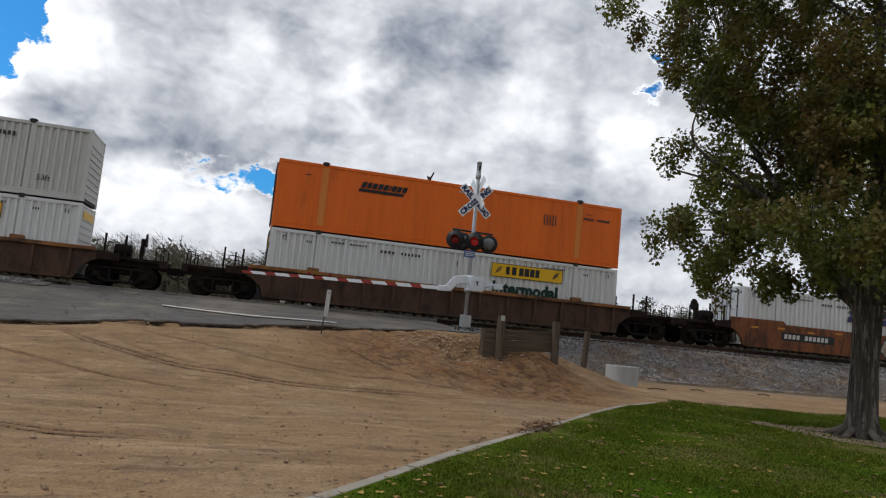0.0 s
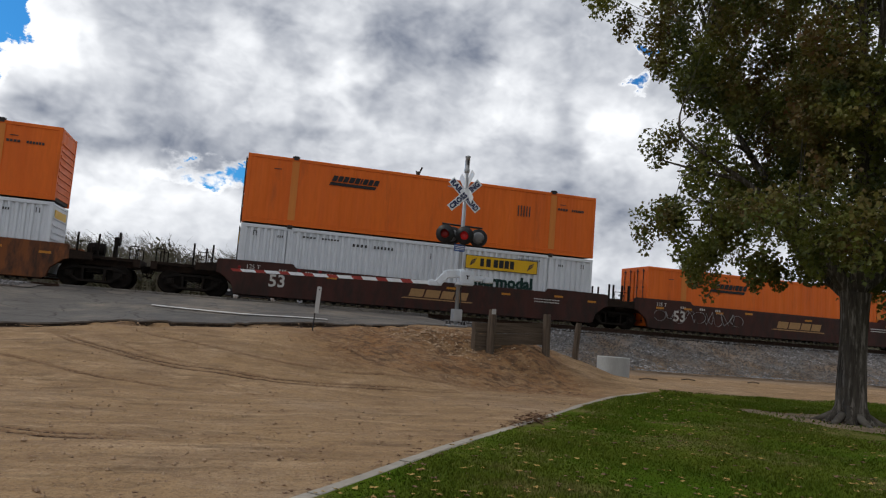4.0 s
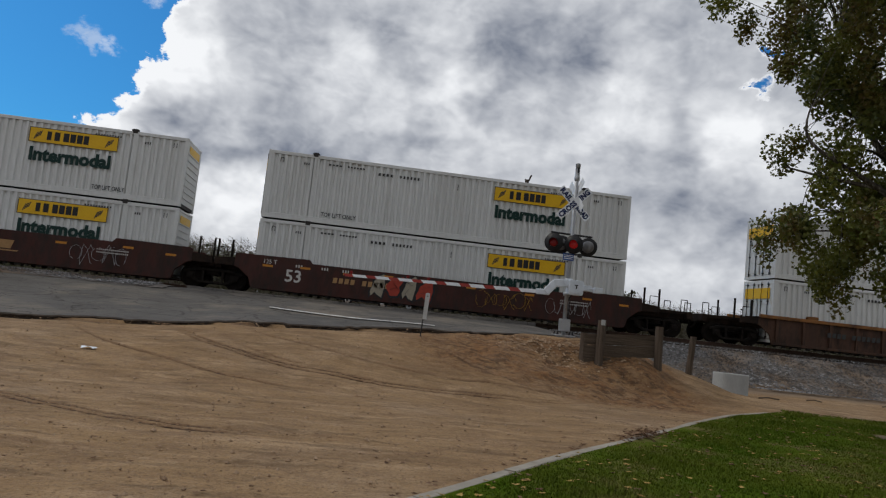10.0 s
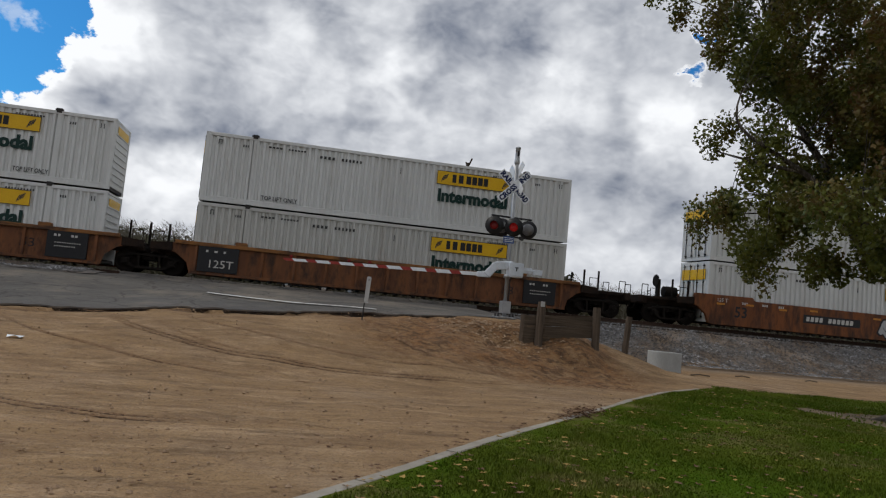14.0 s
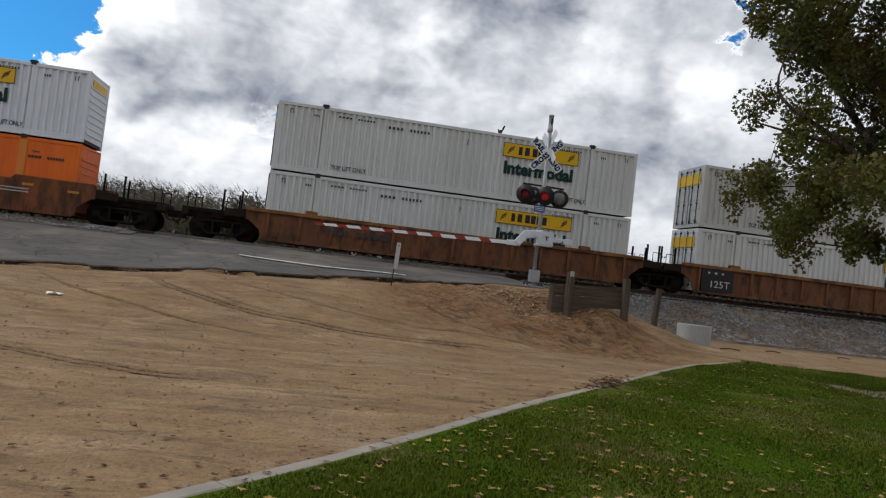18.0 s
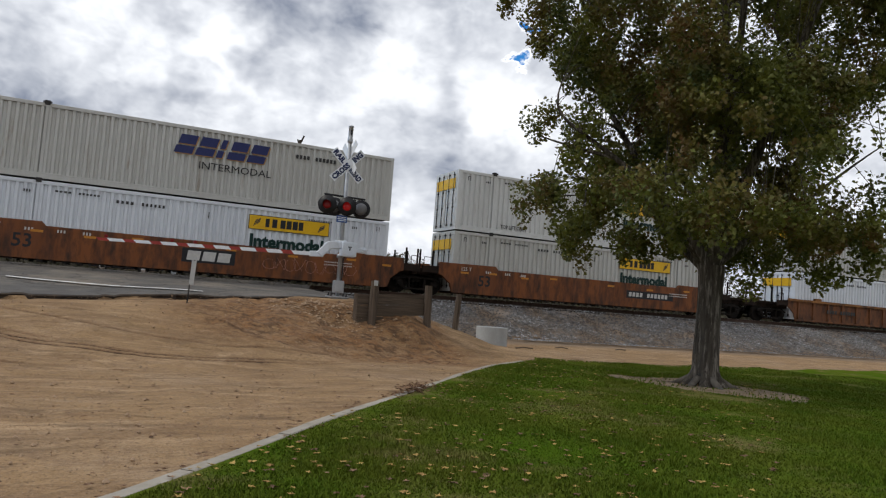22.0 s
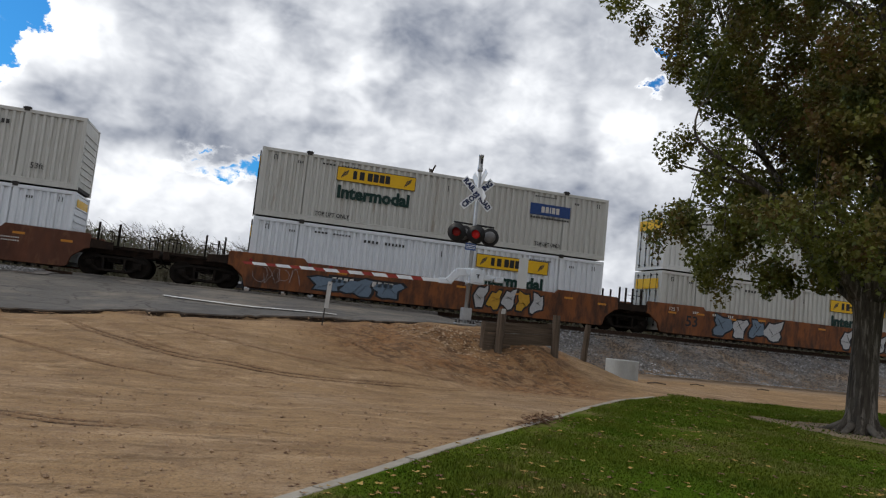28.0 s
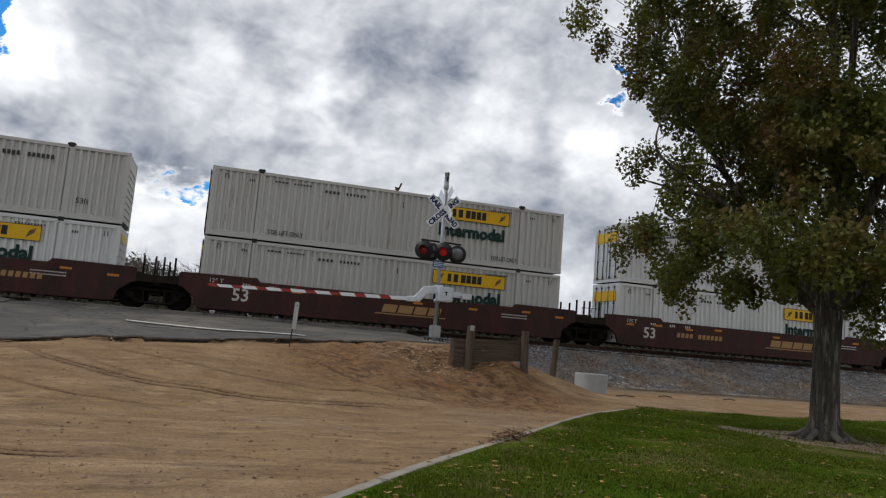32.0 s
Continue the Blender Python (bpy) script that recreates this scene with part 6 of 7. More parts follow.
for i in range(420):
    x, y = 6.0 + rnd.gauss(0, 0.9), 20.6 + rnd.gauss(0, 0.5)
    r = rnd.uniform(0.015, 0.06)
    c = Vector((x, y, ground_height(x, y) + r * 0.2))
    q = [c + Vector((r * math.cos(k * 1.57 + i), r * math.sin(k * 1.57 + i), 0)) * rnd.uniform(0.6, 1.4) for k in range(4)]
    g.add([*q, c + Vector((0, 0, r * 0.8))], [(0, 1, 4), (1, 2, 4), (2, 3, 4), (3, 0, 4)])
tagged(new("dirt_clods", g.mesh("dirt_clods", CLOD)), "small clods and pebbles on the dirt", "pebbles", kind="stuff")
g = Geo()
for i in range(26000):
    x = rnd.uniform(8.6, 48) if rnd.random() < 0.8 else rnd.uniform(-26, -7.5)
    y = rnd.uniform(26.2, 31.3) if x > 0 else rnd.uniform(28.9, 31.3)
    r = rnd.uniform(0.03, 0.065)
    c = Vector((x, y, land(x, y) + 0.09 + r * 0.2))
    q = [c + Vector((r * math.cos(k * 1.57 + i), r * math.sin(k * 1.57 + i), 0)) * rnd.uniform(0.7, 1.3) for k in range(4)]
    g.add([*q, c + Vector((0, 0, r * rnd.uniform(0.6, 1)))], [(0, 1, 4), (1, 2, 4), (2, 3, 4), (3, 0, 4)])
tagged(new("ballast_stones", g.mesh("ballast_stones", STONE)), "loose grey ballast stones on the slope", "stones", kind="stuff")


# crumbled soil thrown up along the wheel tracks
SOIL = surface("dark_turned_soil", (0.19, 0.112, 0.062), (0.29, 0.18, 0.105), 3, 0.95, 0, 0.3, 40, island=1.0, spec=0.1)
V, Fc = [], []
for k, (xs, ys, deep, twin) in enumerate(RUT_STEPS):
    if deep < 0.55:
        continue
    total = int(300 * deep * (xs[-1] - xs[0]))
    for i in range(total):
        u = rnd.random() * (len(xs) - 2)
        j = int(u)
        x, y = xs[j] + (u - j) * 0.1, ys[j] + (ys[j + 1] - ys[j]) * (u - j)
        tx, ty = 0.1, ys[j + 1] - ys[j]
        l = math.hypot(tx, ty)
        tx, ty = tx / l, ty / l
        keep_ = 0.5 + 0.9 * noise.noise((x * 1.1, k * 4.7, 0)) - 0.5 * (u / len(xs))
        if rnd.random() > keep_ or y > 21.5:
            continue
        o = rnd.choice((-0.12, -0.08, 0.08, 0.12) if twin else (-0.05, 0.0, 0.05)) + rnd.gauss(0, 0.014)
        x, y = x - ty * o, y + tx * o
        ln, wd = rnd.uniform(0.012, 0.05), rnd.uniform(0.005, 0.013)
        z = land(x, y) + 0.014 * noise.noise((x * 1.3, y * 1.3, 4.0)) - 0.006
        b = len(V)
        hh = rnd.uniform(0.005, 0.014)
        for a_, w_ in ((-ln, 0), (0, -wd), (ln, 0), (0, wd)):
            V.append((x + tx * a_ - ty * w_, y + ty * a_ + tx * w_, z))
        V.append((x, y, z + hh))
        Fc += [(b, b + 1, b + 4), (b + 1, b + 2, b + 4), (b + 2, b + 3, b + 4), (b + 3, b, b + 4)]
me = bpy.data.meshes.new("wheel_track_crumbs")
me.from_pydata(V, [], Fc)
me.materials.append(SOIL)
tagged(new("wheel_track_crumbs", me), "dark crumbled soil along wheel tracks", "soil", kind="stuff")


# the lawn tree
def leaf_material(name, a, b, c):
    m = surface(name, a, b, 0.8, 0.55, 0, 0, 30, island=0.5, fleck=c, fleck_at=(0.48, 0.62), fleck_scale=0.45, spec=0.3)
    nt = m.node_tree
    bs = nt.nodes["Principled BSDF"]
    tr = nt.nodes.new("ShaderNodeBsdfTranslucent")
    nt.links.new(bs.inputs["Base Color"].links[0].from_socket, tr.inputs[0])
    mx = nt.nodes.new("ShaderNodeMixShader")
    mx.inputs[0].default_value = 0.28
    nt.links.new(bs.outputs[0], mx.inputs[1])
    nt.links.new(tr.outputs[0], mx.inputs[2])
    nt.links.new(mx.outputs[0], nt.nodes["Material Output"].inputs[0])
    return m


# the yellow-green second tone paints sunlit clumps; green and brown are leaf colour
LEAF = leaf_material("dark_green_leaf", (0.024, 0.046, 0.016), (0.175, 0.182, 0.030), (0.140, 0.070, 0.028))
REACH = [(2.4, 1.4), (3.0, 3.2), (3.4, 3.8), (4.2, 4.2), (4.8, 5.0), (5.3, 5.1), (6.3, 4.1), (7.1, 4.5), (8.1, 4.1), (9.0, 4.5), (10.0, 5.0), (11.4, 6.1), (12.4, 6.8), (13.6, 6.6), (15, 5.0), (16.4, 2.8), (17.2, 0.8)]


def limb(g, a, b, r0, r1, bend, rnd):
    """A bent tapering limb; returns points along it."""
    a, b = Vector(a), Vector(b)
    side = Vector((rnd.uniform(-1, 1), rnd.uniform(-1, 1), rnd.uniform(-0.3, 0.6))) * bend
    pts = [a.lerp(b, u) + side * math.sin(math.pi * u) for u in (0, 0.2, 0.4, 0.6, 0.8, 1)]
    for i in range(5):
        g.tube(pts[i], pts[i + 1], r0 + (r1 - r0) * i / 5, r0 + (r1 - r0) * (i + 1) / 5, 8 if r0 > 0.05 else 5, False)
    return pts


def crown_tree():
    rnd = random.Random(5)
    base = Vector((TREE[0], TREE[1], land(*TREE)))
    tree = thing("tree", "tall leafy broadleaf tree with dark green crown", "tree", at=base)
    g = Geo()
    n, rings = 72, []
    for z, r in ((-0.1, 0.58), (0.06, 0.47), (0.2, 0.40), (0.45, 0.355), (0.9, 0.335), (1.5, 0.325), (1.9, 0.32), (2.2, 0.315), (2.5, 0.32), (2.8, 0.325), (3.25, 0.36)):
        ring = []
        for i in range(n):
            an = 2 * math.pi * i / n
            fl = 1 + (0.34 * max(0, 1 - z / 0.5) * math.sin(5 * an + 0.6)) + 0.05 * noise.noise((math.cos(an) * 2.5, math.sin(an) * 2.5, z * 1.4)) - 0.075 * abs(noise.noise((math.cos(an) * 7, math.sin(an) * 7, z * 1.1)))
            ring.append((r * fl * math.cos(an) + 0.03 * z, r * fl * math.sin(an), z))
        rings.append(ring)
    for p, q in zip(rings, rings[1:]):
        for i in range(n):
            g.add([p[i], p[(i + 1) % n], q[(i + 1) % n], q[i]], [(0, 1, 2, 3)])
    part("trunk", g.mesh("trunk", BARK, True), tree, "grey-brown furrowed trunk")
    for k in range(6):
        an = k * 1.05 + 0.3
        g = Geo()
        d = Vector((math.cos(an), math.sin(an), 0))
        g.tube(d * 0.34 + Vector((0, 0, 0.22)), d * 0.72 + Vector((0, 0, 0.02)), 0.10, 0.07, 8)
        g.tube(d * 0.72 + Vector((0, 0, 0.02)), d * 1.15 + Vector((0.05, 0.08, -0.1)), 0.07, 0.04, 8)
        part("root", g.mesh("root", ROOT, True), tree, "pale surface root")
    nodes = []
    fork = Vector((0.1, 0, 3.1))
    for k in range(9):
        an = k * 2.4 + 0.5
        up = (7.2, 3.4, 9.0, 4.2, 11.0, 2.6, 6.4, 12.6, 3.0)[k]
        out = (3.6, 4.0, 3.0, 4.2, 1.8, 3.7, 4.0, 1.0, 4.0)[k]
        g = Geo()
        tip = fork + Vector((out * math.cos(an), out * math.sin(an), up))
        pts = limb(g, fork + Vector((0, 0, -0.1 + 0.12 * (k % 3))), tip, 0.20 - 0.008 * k, 0.045, 0.5, rnd)
        nodes += pts[2:]
        for j in range(5):
            s = pts[2 + j % 4]
            e = s + Vector((rnd.uniform(-2, 2), rnd.uniform(-2, 2), rnd.uniform(-0.3, 1.8)))
            nodes += limb(g, s, e, 0.055, 0.018, 0.25, rnd)[2:]
        part("limb", g.mesh("limb", BARK, True), tree, "dark spreading limb")
    lv, twigs = [], Geo()
    clumps = []
    while len(clumps) < 760:
        z = rnd.uniform(2.5, 17.0)
        top = lerp(z, REACH)
        an = rnd.uniform(0, 6.283)
        lobes = 0.97 + 0.22 * noise.noise((math.cos(an) * 1.6, math.sin(an) * 1.6, z * 0.45)) + 0.12 * noise.noise((math.cos(an) * 4, math.sin(an) * 4, z * 1.2))
        r = top * lobes * rnd.random() ** 0.42
        if z < 3.9 + 0.5 * noise.noise((math.cos(an) * 2, math.sin(an) * 2, 0)) or (r < 1.2 and z < 4.6):
            continue
        p = Vector((r * math.cos(an), r * math.sin(an), z - 0.45 * (r / 5) ** 3))
        if noise.noise((p.x * 0.55 + 7, p.y * 0.55, p.z * 0.6)) < (-0.15 if p.z < 8 else -0.12):
            continue
        aside = 0.71 * (p.y - p.x)
        if (aside < -2.9 and 4.6 < p.z < 7.4 or 1.2 < aside < 3.2 and p.z < 4.7) and rnd.random() < 0.62:
            continue
        clumps.append(p)
    # hanging sprays on the side towards the road
    for du, dz in ((4.9, 5.3), (4.9, 4.9), (4.4, 5.2), (3.6, 4.4), (3.7, 3.9), (3.6, 3.5), (3.2, 4.6), (4.9, 7.3), (4.5, 7.7), (5.0, 10.0), (5.9, 11.2), (6.8, 12.2), (2.4, 4.0), (2.2, 3.8), (1.2, 3.9), (-1.3, 2.9), (-2.6, 3.2), (-2.9, 3.3), (-3.6, 3.6), (-4.3, 4.0)):
        v = Vector((-0.71, 0.70, 0))
        clumps.append(v * du + Vector((rnd.uniform(-0.3, 0.3), rnd.uniform(-0.3, 0.3), dz)))
    for p in clumps:
        near = min(nodes, key=lambda q: (q - p).length_squared)
        mid = near.lerp(p, 0.5) + Vector((0, 0, 0.2))
        twigs.tube(near, mid, 0.014, 0.010, 4, False)
        twigs.tube(mid, p, 0.010, 0.006, 4, False)
        sx, sz = rnd.uniform(0.50, 0.85), rnd.uniform(0.45, 0.80)
        for i in range(int(rnd.uniform(190, 330))):
            d = Vector((rnd.gauss(0, 1), rnd.gauss(0, 1), rnd.gauss(0, 1))).normalized() * rnd.random() ** 0.5
            taper = 0.75 + 0.35 * d.z
            q = Vector((d.x * sx * taper, d.y * sx * taper, d.z * sz - 0.1)) + p
            lv.append((q, rnd.uniform(0.040, 0.074)))
    n = len(lv)
    gen = np.random.default_rng(3)
    c = np.array([tuple(q) for q, s in lv])
    s = np.array([s for q, s in lv])[:, None]
    ax = gen.normal(size=(n, 3))
    ax[:, 2] = ax[:, 2] * 0.5 - 0.6
    ax /= np.linalg.norm(ax, axis=1)[:, None]
    sd = np.cross(ax, gen.normal(size=(n, 3)))
    sd /= np.linalg.norm(sd, axis=1)[:, None]
    nm = np.cross(ax, sd)
    co = np.stack([c - ax * s, c + sd * s * 0.95 - ax * s * 0.1 + nm * s * 0.25, c + sd * s * 0.35 + ax * s * 0.35, c + ax * s * 1.15,
                   c - sd * s * 0.35 + ax * s * 0.35, c - sd * s * 0.95 - ax * s * 0.1 + nm * s * 0.25], 1)
    me = bpy.data.meshes.new("crown")
    me.vertices.add(6 * n)
    me.vertices.foreach_set("co", co.ravel())
    idx = (np.arange(n)[:, None] * 6 + np.array([0, 1, 2, 3, 0, 3, 4, 5])[None]).ravel()
    me.loops.add(8 * n)
    me.loops.foreach_set("vertex_index", idx)
    me.polygons.add(2 * n)
    me.polygons.foreach_set("loop_start", np.arange(0, 8 * n, 4))
    me.materials.append(LEAF)
    me.update(calc_edges=True)
    part("crown", me, tree, "dark green leaves with brown tints and painted sunlit olive")
    tagged(part("twig_mass", twigs.mesh("twig_mass", BARK), tree, "thin brown twigs"), kind="stuff")
    tree.scale = (0.93, 0.93, 0.93)
    return tree


crown_tree()

# ---- crossing signal ----
GALV = surface("galvanised_steel", (0.42, 0.43, 0.44), (0.33, 0.34, 0.35), 4, 0.45, 0.5, 0.06, 40)
ALU = surface("pale_grey_signal_paint", (0.72, 0.77, 0.83), (0.62, 0.67, 0.73), 3, 0.5, 0.1, 0.05, 40)
SIGNAL_BLACK = surface("black_signal_paint", (0.018, 0.018, 0.020), (0.03, 0.03, 0.032), 4, 0.5, 0, 0.05)
SIGNAL_GREY = surface("grey_signal_housing", (0.20, 0.20, 0.205), (0.14, 0.14, 0.145), 4, 0.5, 0, 0.05)
RED_LENS = plain("red_signal_lens", (0.32, 0.012, 0.012), 0.25, 0, 0.20)
RED_DIM = plain("dim_red_lens", (0.18, 0.010, 0.010), 0.3, 0, 0.06)
RED_STRIPE = surface("red_stripe_sheeting", (0.34, 0.045, 0.033), (0.26, 0.035, 0.030), 5, 0.5, 0, 0.03)
WHITE_STRIPE = surface("white_stripe_sheeting", (0.84, 0.87, 0.90), (0.74, 0.77, 0.80), 5, 0.5, 0, 0.03)
INK_BLUE = plain("blue_black_sheeting", (0.02, 0.035, 0.11), 0.5)
BLUE_PLATE = plain("blue_plate", (0.06, 0.12, 0.34), 0.5)


def crossbuck(parent, at, turn, back=False):
    """Two crossed blades; the front carries black words."""
    ob = part("crossbuck", Geo().box(-0.06, 0.06, 0.0, 0.05, -0.06, 0.06).mesh("bracket", GALV), parent, "white crossed warning blades", at)
    ob.rotation_euler = (0, 0, turn)
    for sgn, text in ((-1, ("RAIL", "ROAD")), (1, ("CROSS", "ING"))):
        b = part("blade", shared("blade", WHITE_STRIPE, lambda: Geo().box(-0.68, 0.68, -0.012, 0.0, -0.125, 0.125), bevel=0.003), ob, "", (0, -0.012 * (1 + sgn) - 0.004, 0))
        b.rotation_euler = (0, -sgn * radians(45), 0)
        if not back:
            for k, t in enumerate(text):
                me, w = lettering(t, 0.235, INK_BLUE, 0.012)
                room = 0.50 if t != "ING" else 0.38
                o = part("lettering", me, ob, "black sheeting letters")
                sc = room / w
                rot = Matrix.Rotation(-sgn * radians(45), 4, "Y")
                x = -0.64 if k == 0 else 0.14
                if t == "ING":
                    x = 0.24
                if t == "CROSS":
                    room, sc = 0.70, 0.70 / w
                o.matrix_basis = Matrix.Translation((0, -0.012 * (1 + sgn) - 0.022, 0)) @ rot @ Matrix.Translation((x, 0, -0.08)) @ Matrix.Diagonal((sc, 1, 1, 1))
    return ob


def flasher(parent, at, turn, lens):
    """A hooded red light with its round black background."""
    ob = part("flasher", shared("background_disc", SIGNAL_BLACK, lambda: Geo().turned([(0.02, 0.02), (0.29, 0.02), (0.305, 0.0), (0.305, -0.02), (0.02, -0.02)], 28, "Y"), True), parent, "black disc with a hooded red light", at)
    ob.rotation_euler = (0, 0, turn)
    part("lens", shared("lens", lens, lambda: Geo().turned([(0.145, 0.0), (0.14, -0.03), (0.10, -0.05), (0.03, -0.06)], 20, "Y", (0, -0.035, 0)), True), ob, "round red lens")

    def hood():
        g, n = Geo(), 14
        for i in range(n):
            a0, a1 = math.pi * (-0.18 + 1.36 * i / n), math.pi * (-0.18 + 1.36 * (i + 1) / n)
            r0, r1 = 0.165, 0.15
            o = [(r0 * math.cos(a0), -0.02, r0 * math.sin(a0)), (r0 * math.cos(a1), -0.02, r0 * math.sin(a1)), (r1 * math.cos(a1), -0.10 - 0.22 * max(0, math.sin(a1)), r1 * math.sin(a1) - 0.03), (r1 * math.cos(a0), -0.10 - 0.22 * max(0, math.sin(a0)), r1 * math.sin(a0) - 0.03)]
            i_ = [(x * 0.95, y, z * 0.95) for x, y, z in o]
            g.add(o + i_, [(0, 1, 2, 3), (7, 6, 5, 4), (3, 2, 6, 7)])
        return g
    part("hood", shared("hood", SIGNAL_BLACK, hood, True), ob, "black visor")
    part("housing", shared("housing", SIGNAL_GREY, lambda: Geo().turned([(0.20, 0.02), (0.19, 0.10), (0.12, 0.17), (0.03, 0.19)], 20, "Y"), True), ob, "grey lamp housing")
    return ob


def crossing_signal(at, turn, gate):
    sig = thing("crossing_signal", "grey railroad crossing signal with crossbuck, red lights" + (" and lowered gate" if gate else ""), "crossing signal", "crossing signals", at)
    sig.rotation_euler = (0, 0, turn)
    part("base_plate", Geo().box(-0.33, 0.33, -0.25, 0.25, 0.0, 0.05).box(-0.28, 0.28, -0.2, 0.2, -0.5, 0.0).mesh("base_plate", GALV, bevel=0.008), sig, "steel base plate")
    for x in (-0.25, 0.25):
        for y in (-0.17, 0.17):
            part("anchor_bolt", shared("anchor_bolt", STEEL_DARK, lambda: Geo().tube((0, 0, 0.05), (0, 0, 0.16), 0.022, n=6).tube((0, 0, 0.05), (0, 0, 0.09), 0.04, n=6)), sig, "", (x, y, 0))
    part("junction_box", Geo().box(-0.15, 0.15, -0.18, 0.14, 0.16, 0.56, 0.02).box(-0.12, 0.12, -0.195, -0.18, 0.20, 0.52).mesh("junction_box", GALV, bevel=0.01), sig, "grey junction box at the foot")
    part("mast", Geo().tube((0, 0, 0.05), (0, 0, 5.25), 0.065, 0.062, 16).mesh("mast", GALV, True), sig, "round galvanised mast")
    part("bell", Geo().turned([(0.07, 5.1), (0.09, 5.14), (0.09, 5.24), (0.078, 5.26), (0.078, 5.62), (0.088, 5.63), (0.088, 5.68), (0.02, 5.70)], 16).mesh("bell", GALV, True), sig, "pale warning bell on the mast top")
    part("bell_opening", Geo().box(-0.028, 0.03, -0.098, -0.06, 5.36, 5.54, 0.02).mesh("bell_opening", SIGNAL_BLACK), sig, "dark bell opening")
    crossbuck(sig, (-0.05, -0.09, 4.33), radians(-7))
    crossbuck(sig, (0.02, 0.10, 4.62), radians(100), True)
    part("back_arm", Geo().tube((0.0, 0.1, 4.60), (-0.55, 0.25, 4.63), 0.02, n=6).mesh("back_arm", GALV), sig)
    part("crossarm", Geo().tube((-0.72, -0.05, 3.32), (0.72, 0.12, 3.32), 0.032, n=8).tube((-0.7, -0.05, 2.96), (0.7, 0.12, 2.96), 0.05, n=8).mesh("crossarm", SIGNAL_BLACK), sig, "black crossarm")
    flasher(sig, (-0.63, -0.16, 2.98), radians(-24), RED_DIM if gate else RED_LENS)
    flasher(sig, (0.03, -0.18, 2.98), radians(-24), RED_LENS if gate else RED_DIM)
    flasher(sig, (-0.28, 0.20, 2.98), radians(150), RED_DIM)
    flasher(sig, (0.60, 0.10, 2.98), radians(155), RED_DIM)
    part("blue_plate", Geo().box(-0.27, 0.09, -0.10, -0.085, 2.45, 2.68).mesh("blue_plate", BLUE_PLATE), sig, "small blue information plate")
    for k in range(3):
        part("plate_bar", shared("plate_bar", WHITE_STRIPE, lambda: Geo().box(-0.24, 0.06, -0.106, -0.098, 0, 0.02)), sig, "", (0, 0, 2.50 + 0.055 * k))
    if gate:
        part("gate_machine", Geo().box(-0.06, 0.42, -0.36, 0.02, 1.35, 1.82, 0.03).box(-0.02, 0.38, -0.375, -0.36, 1.40, 1.77).box(0.42, 0.75, -0.25, 0.05, 1.52, 1.70, 0.02).mesh("gate_machine", ALU, bevel=0.012), sig, "pale grey gate machine")
        part("machine_mark", Geo().box(0.16, 0.20, -0.382, -0.374, 1.54, 1.66).box(0.12, 0.24, -0.382, -0.374, 1.64, 1.67).mesh("machine_mark", INK), sig, "small black mark")
        part("counterweight", Geo().beam((0.3, -0.1, 1.62), (1.0, -0.32, 1.60), 0.10, 0.06).box(0.78, 1.05, -0.42, -0.2, 1.48, 1.66).mesh("counterweight", ALU, bevel=0.01), sig, "grey counterweight arms")
        part("clamp", Geo().turned([(0.12, 1.3), (0.12, 1.42)], 14).turned([(0.12, 1.75), (0.12, 1.87)], 14).mesh("clamp", GALV, True), sig, "mast clamps")
        part("conduit", Geo().path([(0.09, -0.03, 0.55), (0.10, -0.04, 0.9), (0.07, -0.09, 1.15), (0.1, -0.1, 1.36)], 0.02, 6).mesh("conduit", SIGNAL_BLACK), sig, "black cable")
        d = Vector((-6.62, 2.55, -0.06)).normalized()
        s = Vector((-0.10, -0.20, 1.72))
        knee = s + Vector((-0.42, 0.02, -0.06))
        low = s + Vector((-0.62, 0.08, -0.36))
        root = low + Vector((-0.32, 0.10, -0.01))
        g = Geo()
        for p, q, w in ((s + Vector((0.2, 0, 0.02)), knee, 0.26), (knee + Vector((0.06, 0, 0.03)), low + Vector((-0.02, 0, -0.02)), 0.25), (low + Vector((0.12, 0, 0)), root, 0.18)):
            g.beam(p, q, 0.11, w)
        g.turned([(0.11, -0.06), (0.11, 0.06)], 14, "Y", tuple(s))
        part("arm_bracket", g.mesh("arm_bracket", ALU, bevel=0.02), sig, "curved pale grey arm bracket")
        arm = part("gate_arm", Geo().beam((0, 0, 0), (0.02, 0, 0), 0.02, 0.02).mesh("gate_arm_core", ALU), sig, "lowered red and white striped gate arm", tuple(root))
        length, x, k = 6.55, 0.0, 0
        up = Vector((0, 0, 1))
        thick = d.cross(up).normalized()
        while x < length:
            e = min(x + (0.48 if k % 2 == 0 else 0.34), length)
            hgt = 0.058 - 0.014 * x / length
            sl = 0.10
            P = [d * x - up * hgt, d * e - up * hgt, d * (e + sl) + up * hgt, d * (x + sl) + up * hgt]
            if k == 0:
                P[0], P[3] = d * 0 - up * hgt, d * 0 + up * hgt
            me = Geo().add([p - thick * 0.02 for p in P] + [p + thick * 0.02 for p in P], [(0, 1, 2, 3), (7, 6, 5, 4), (0, 4, 5, 1), (1, 5, 6, 2), (2, 6, 7, 3), (3, 7, 4, 0)]).mesh("stripe", WHITE_STRIPE if k % 2 == 0 else RED_STRIPE)
            part("stripe", me, arm, "red sheeting stripe" if k % 2 else "white sheeting stripe")
            x, k = e, k + 1
        for u in (0.55, 0.66, 0.97):
            p = d * length * u
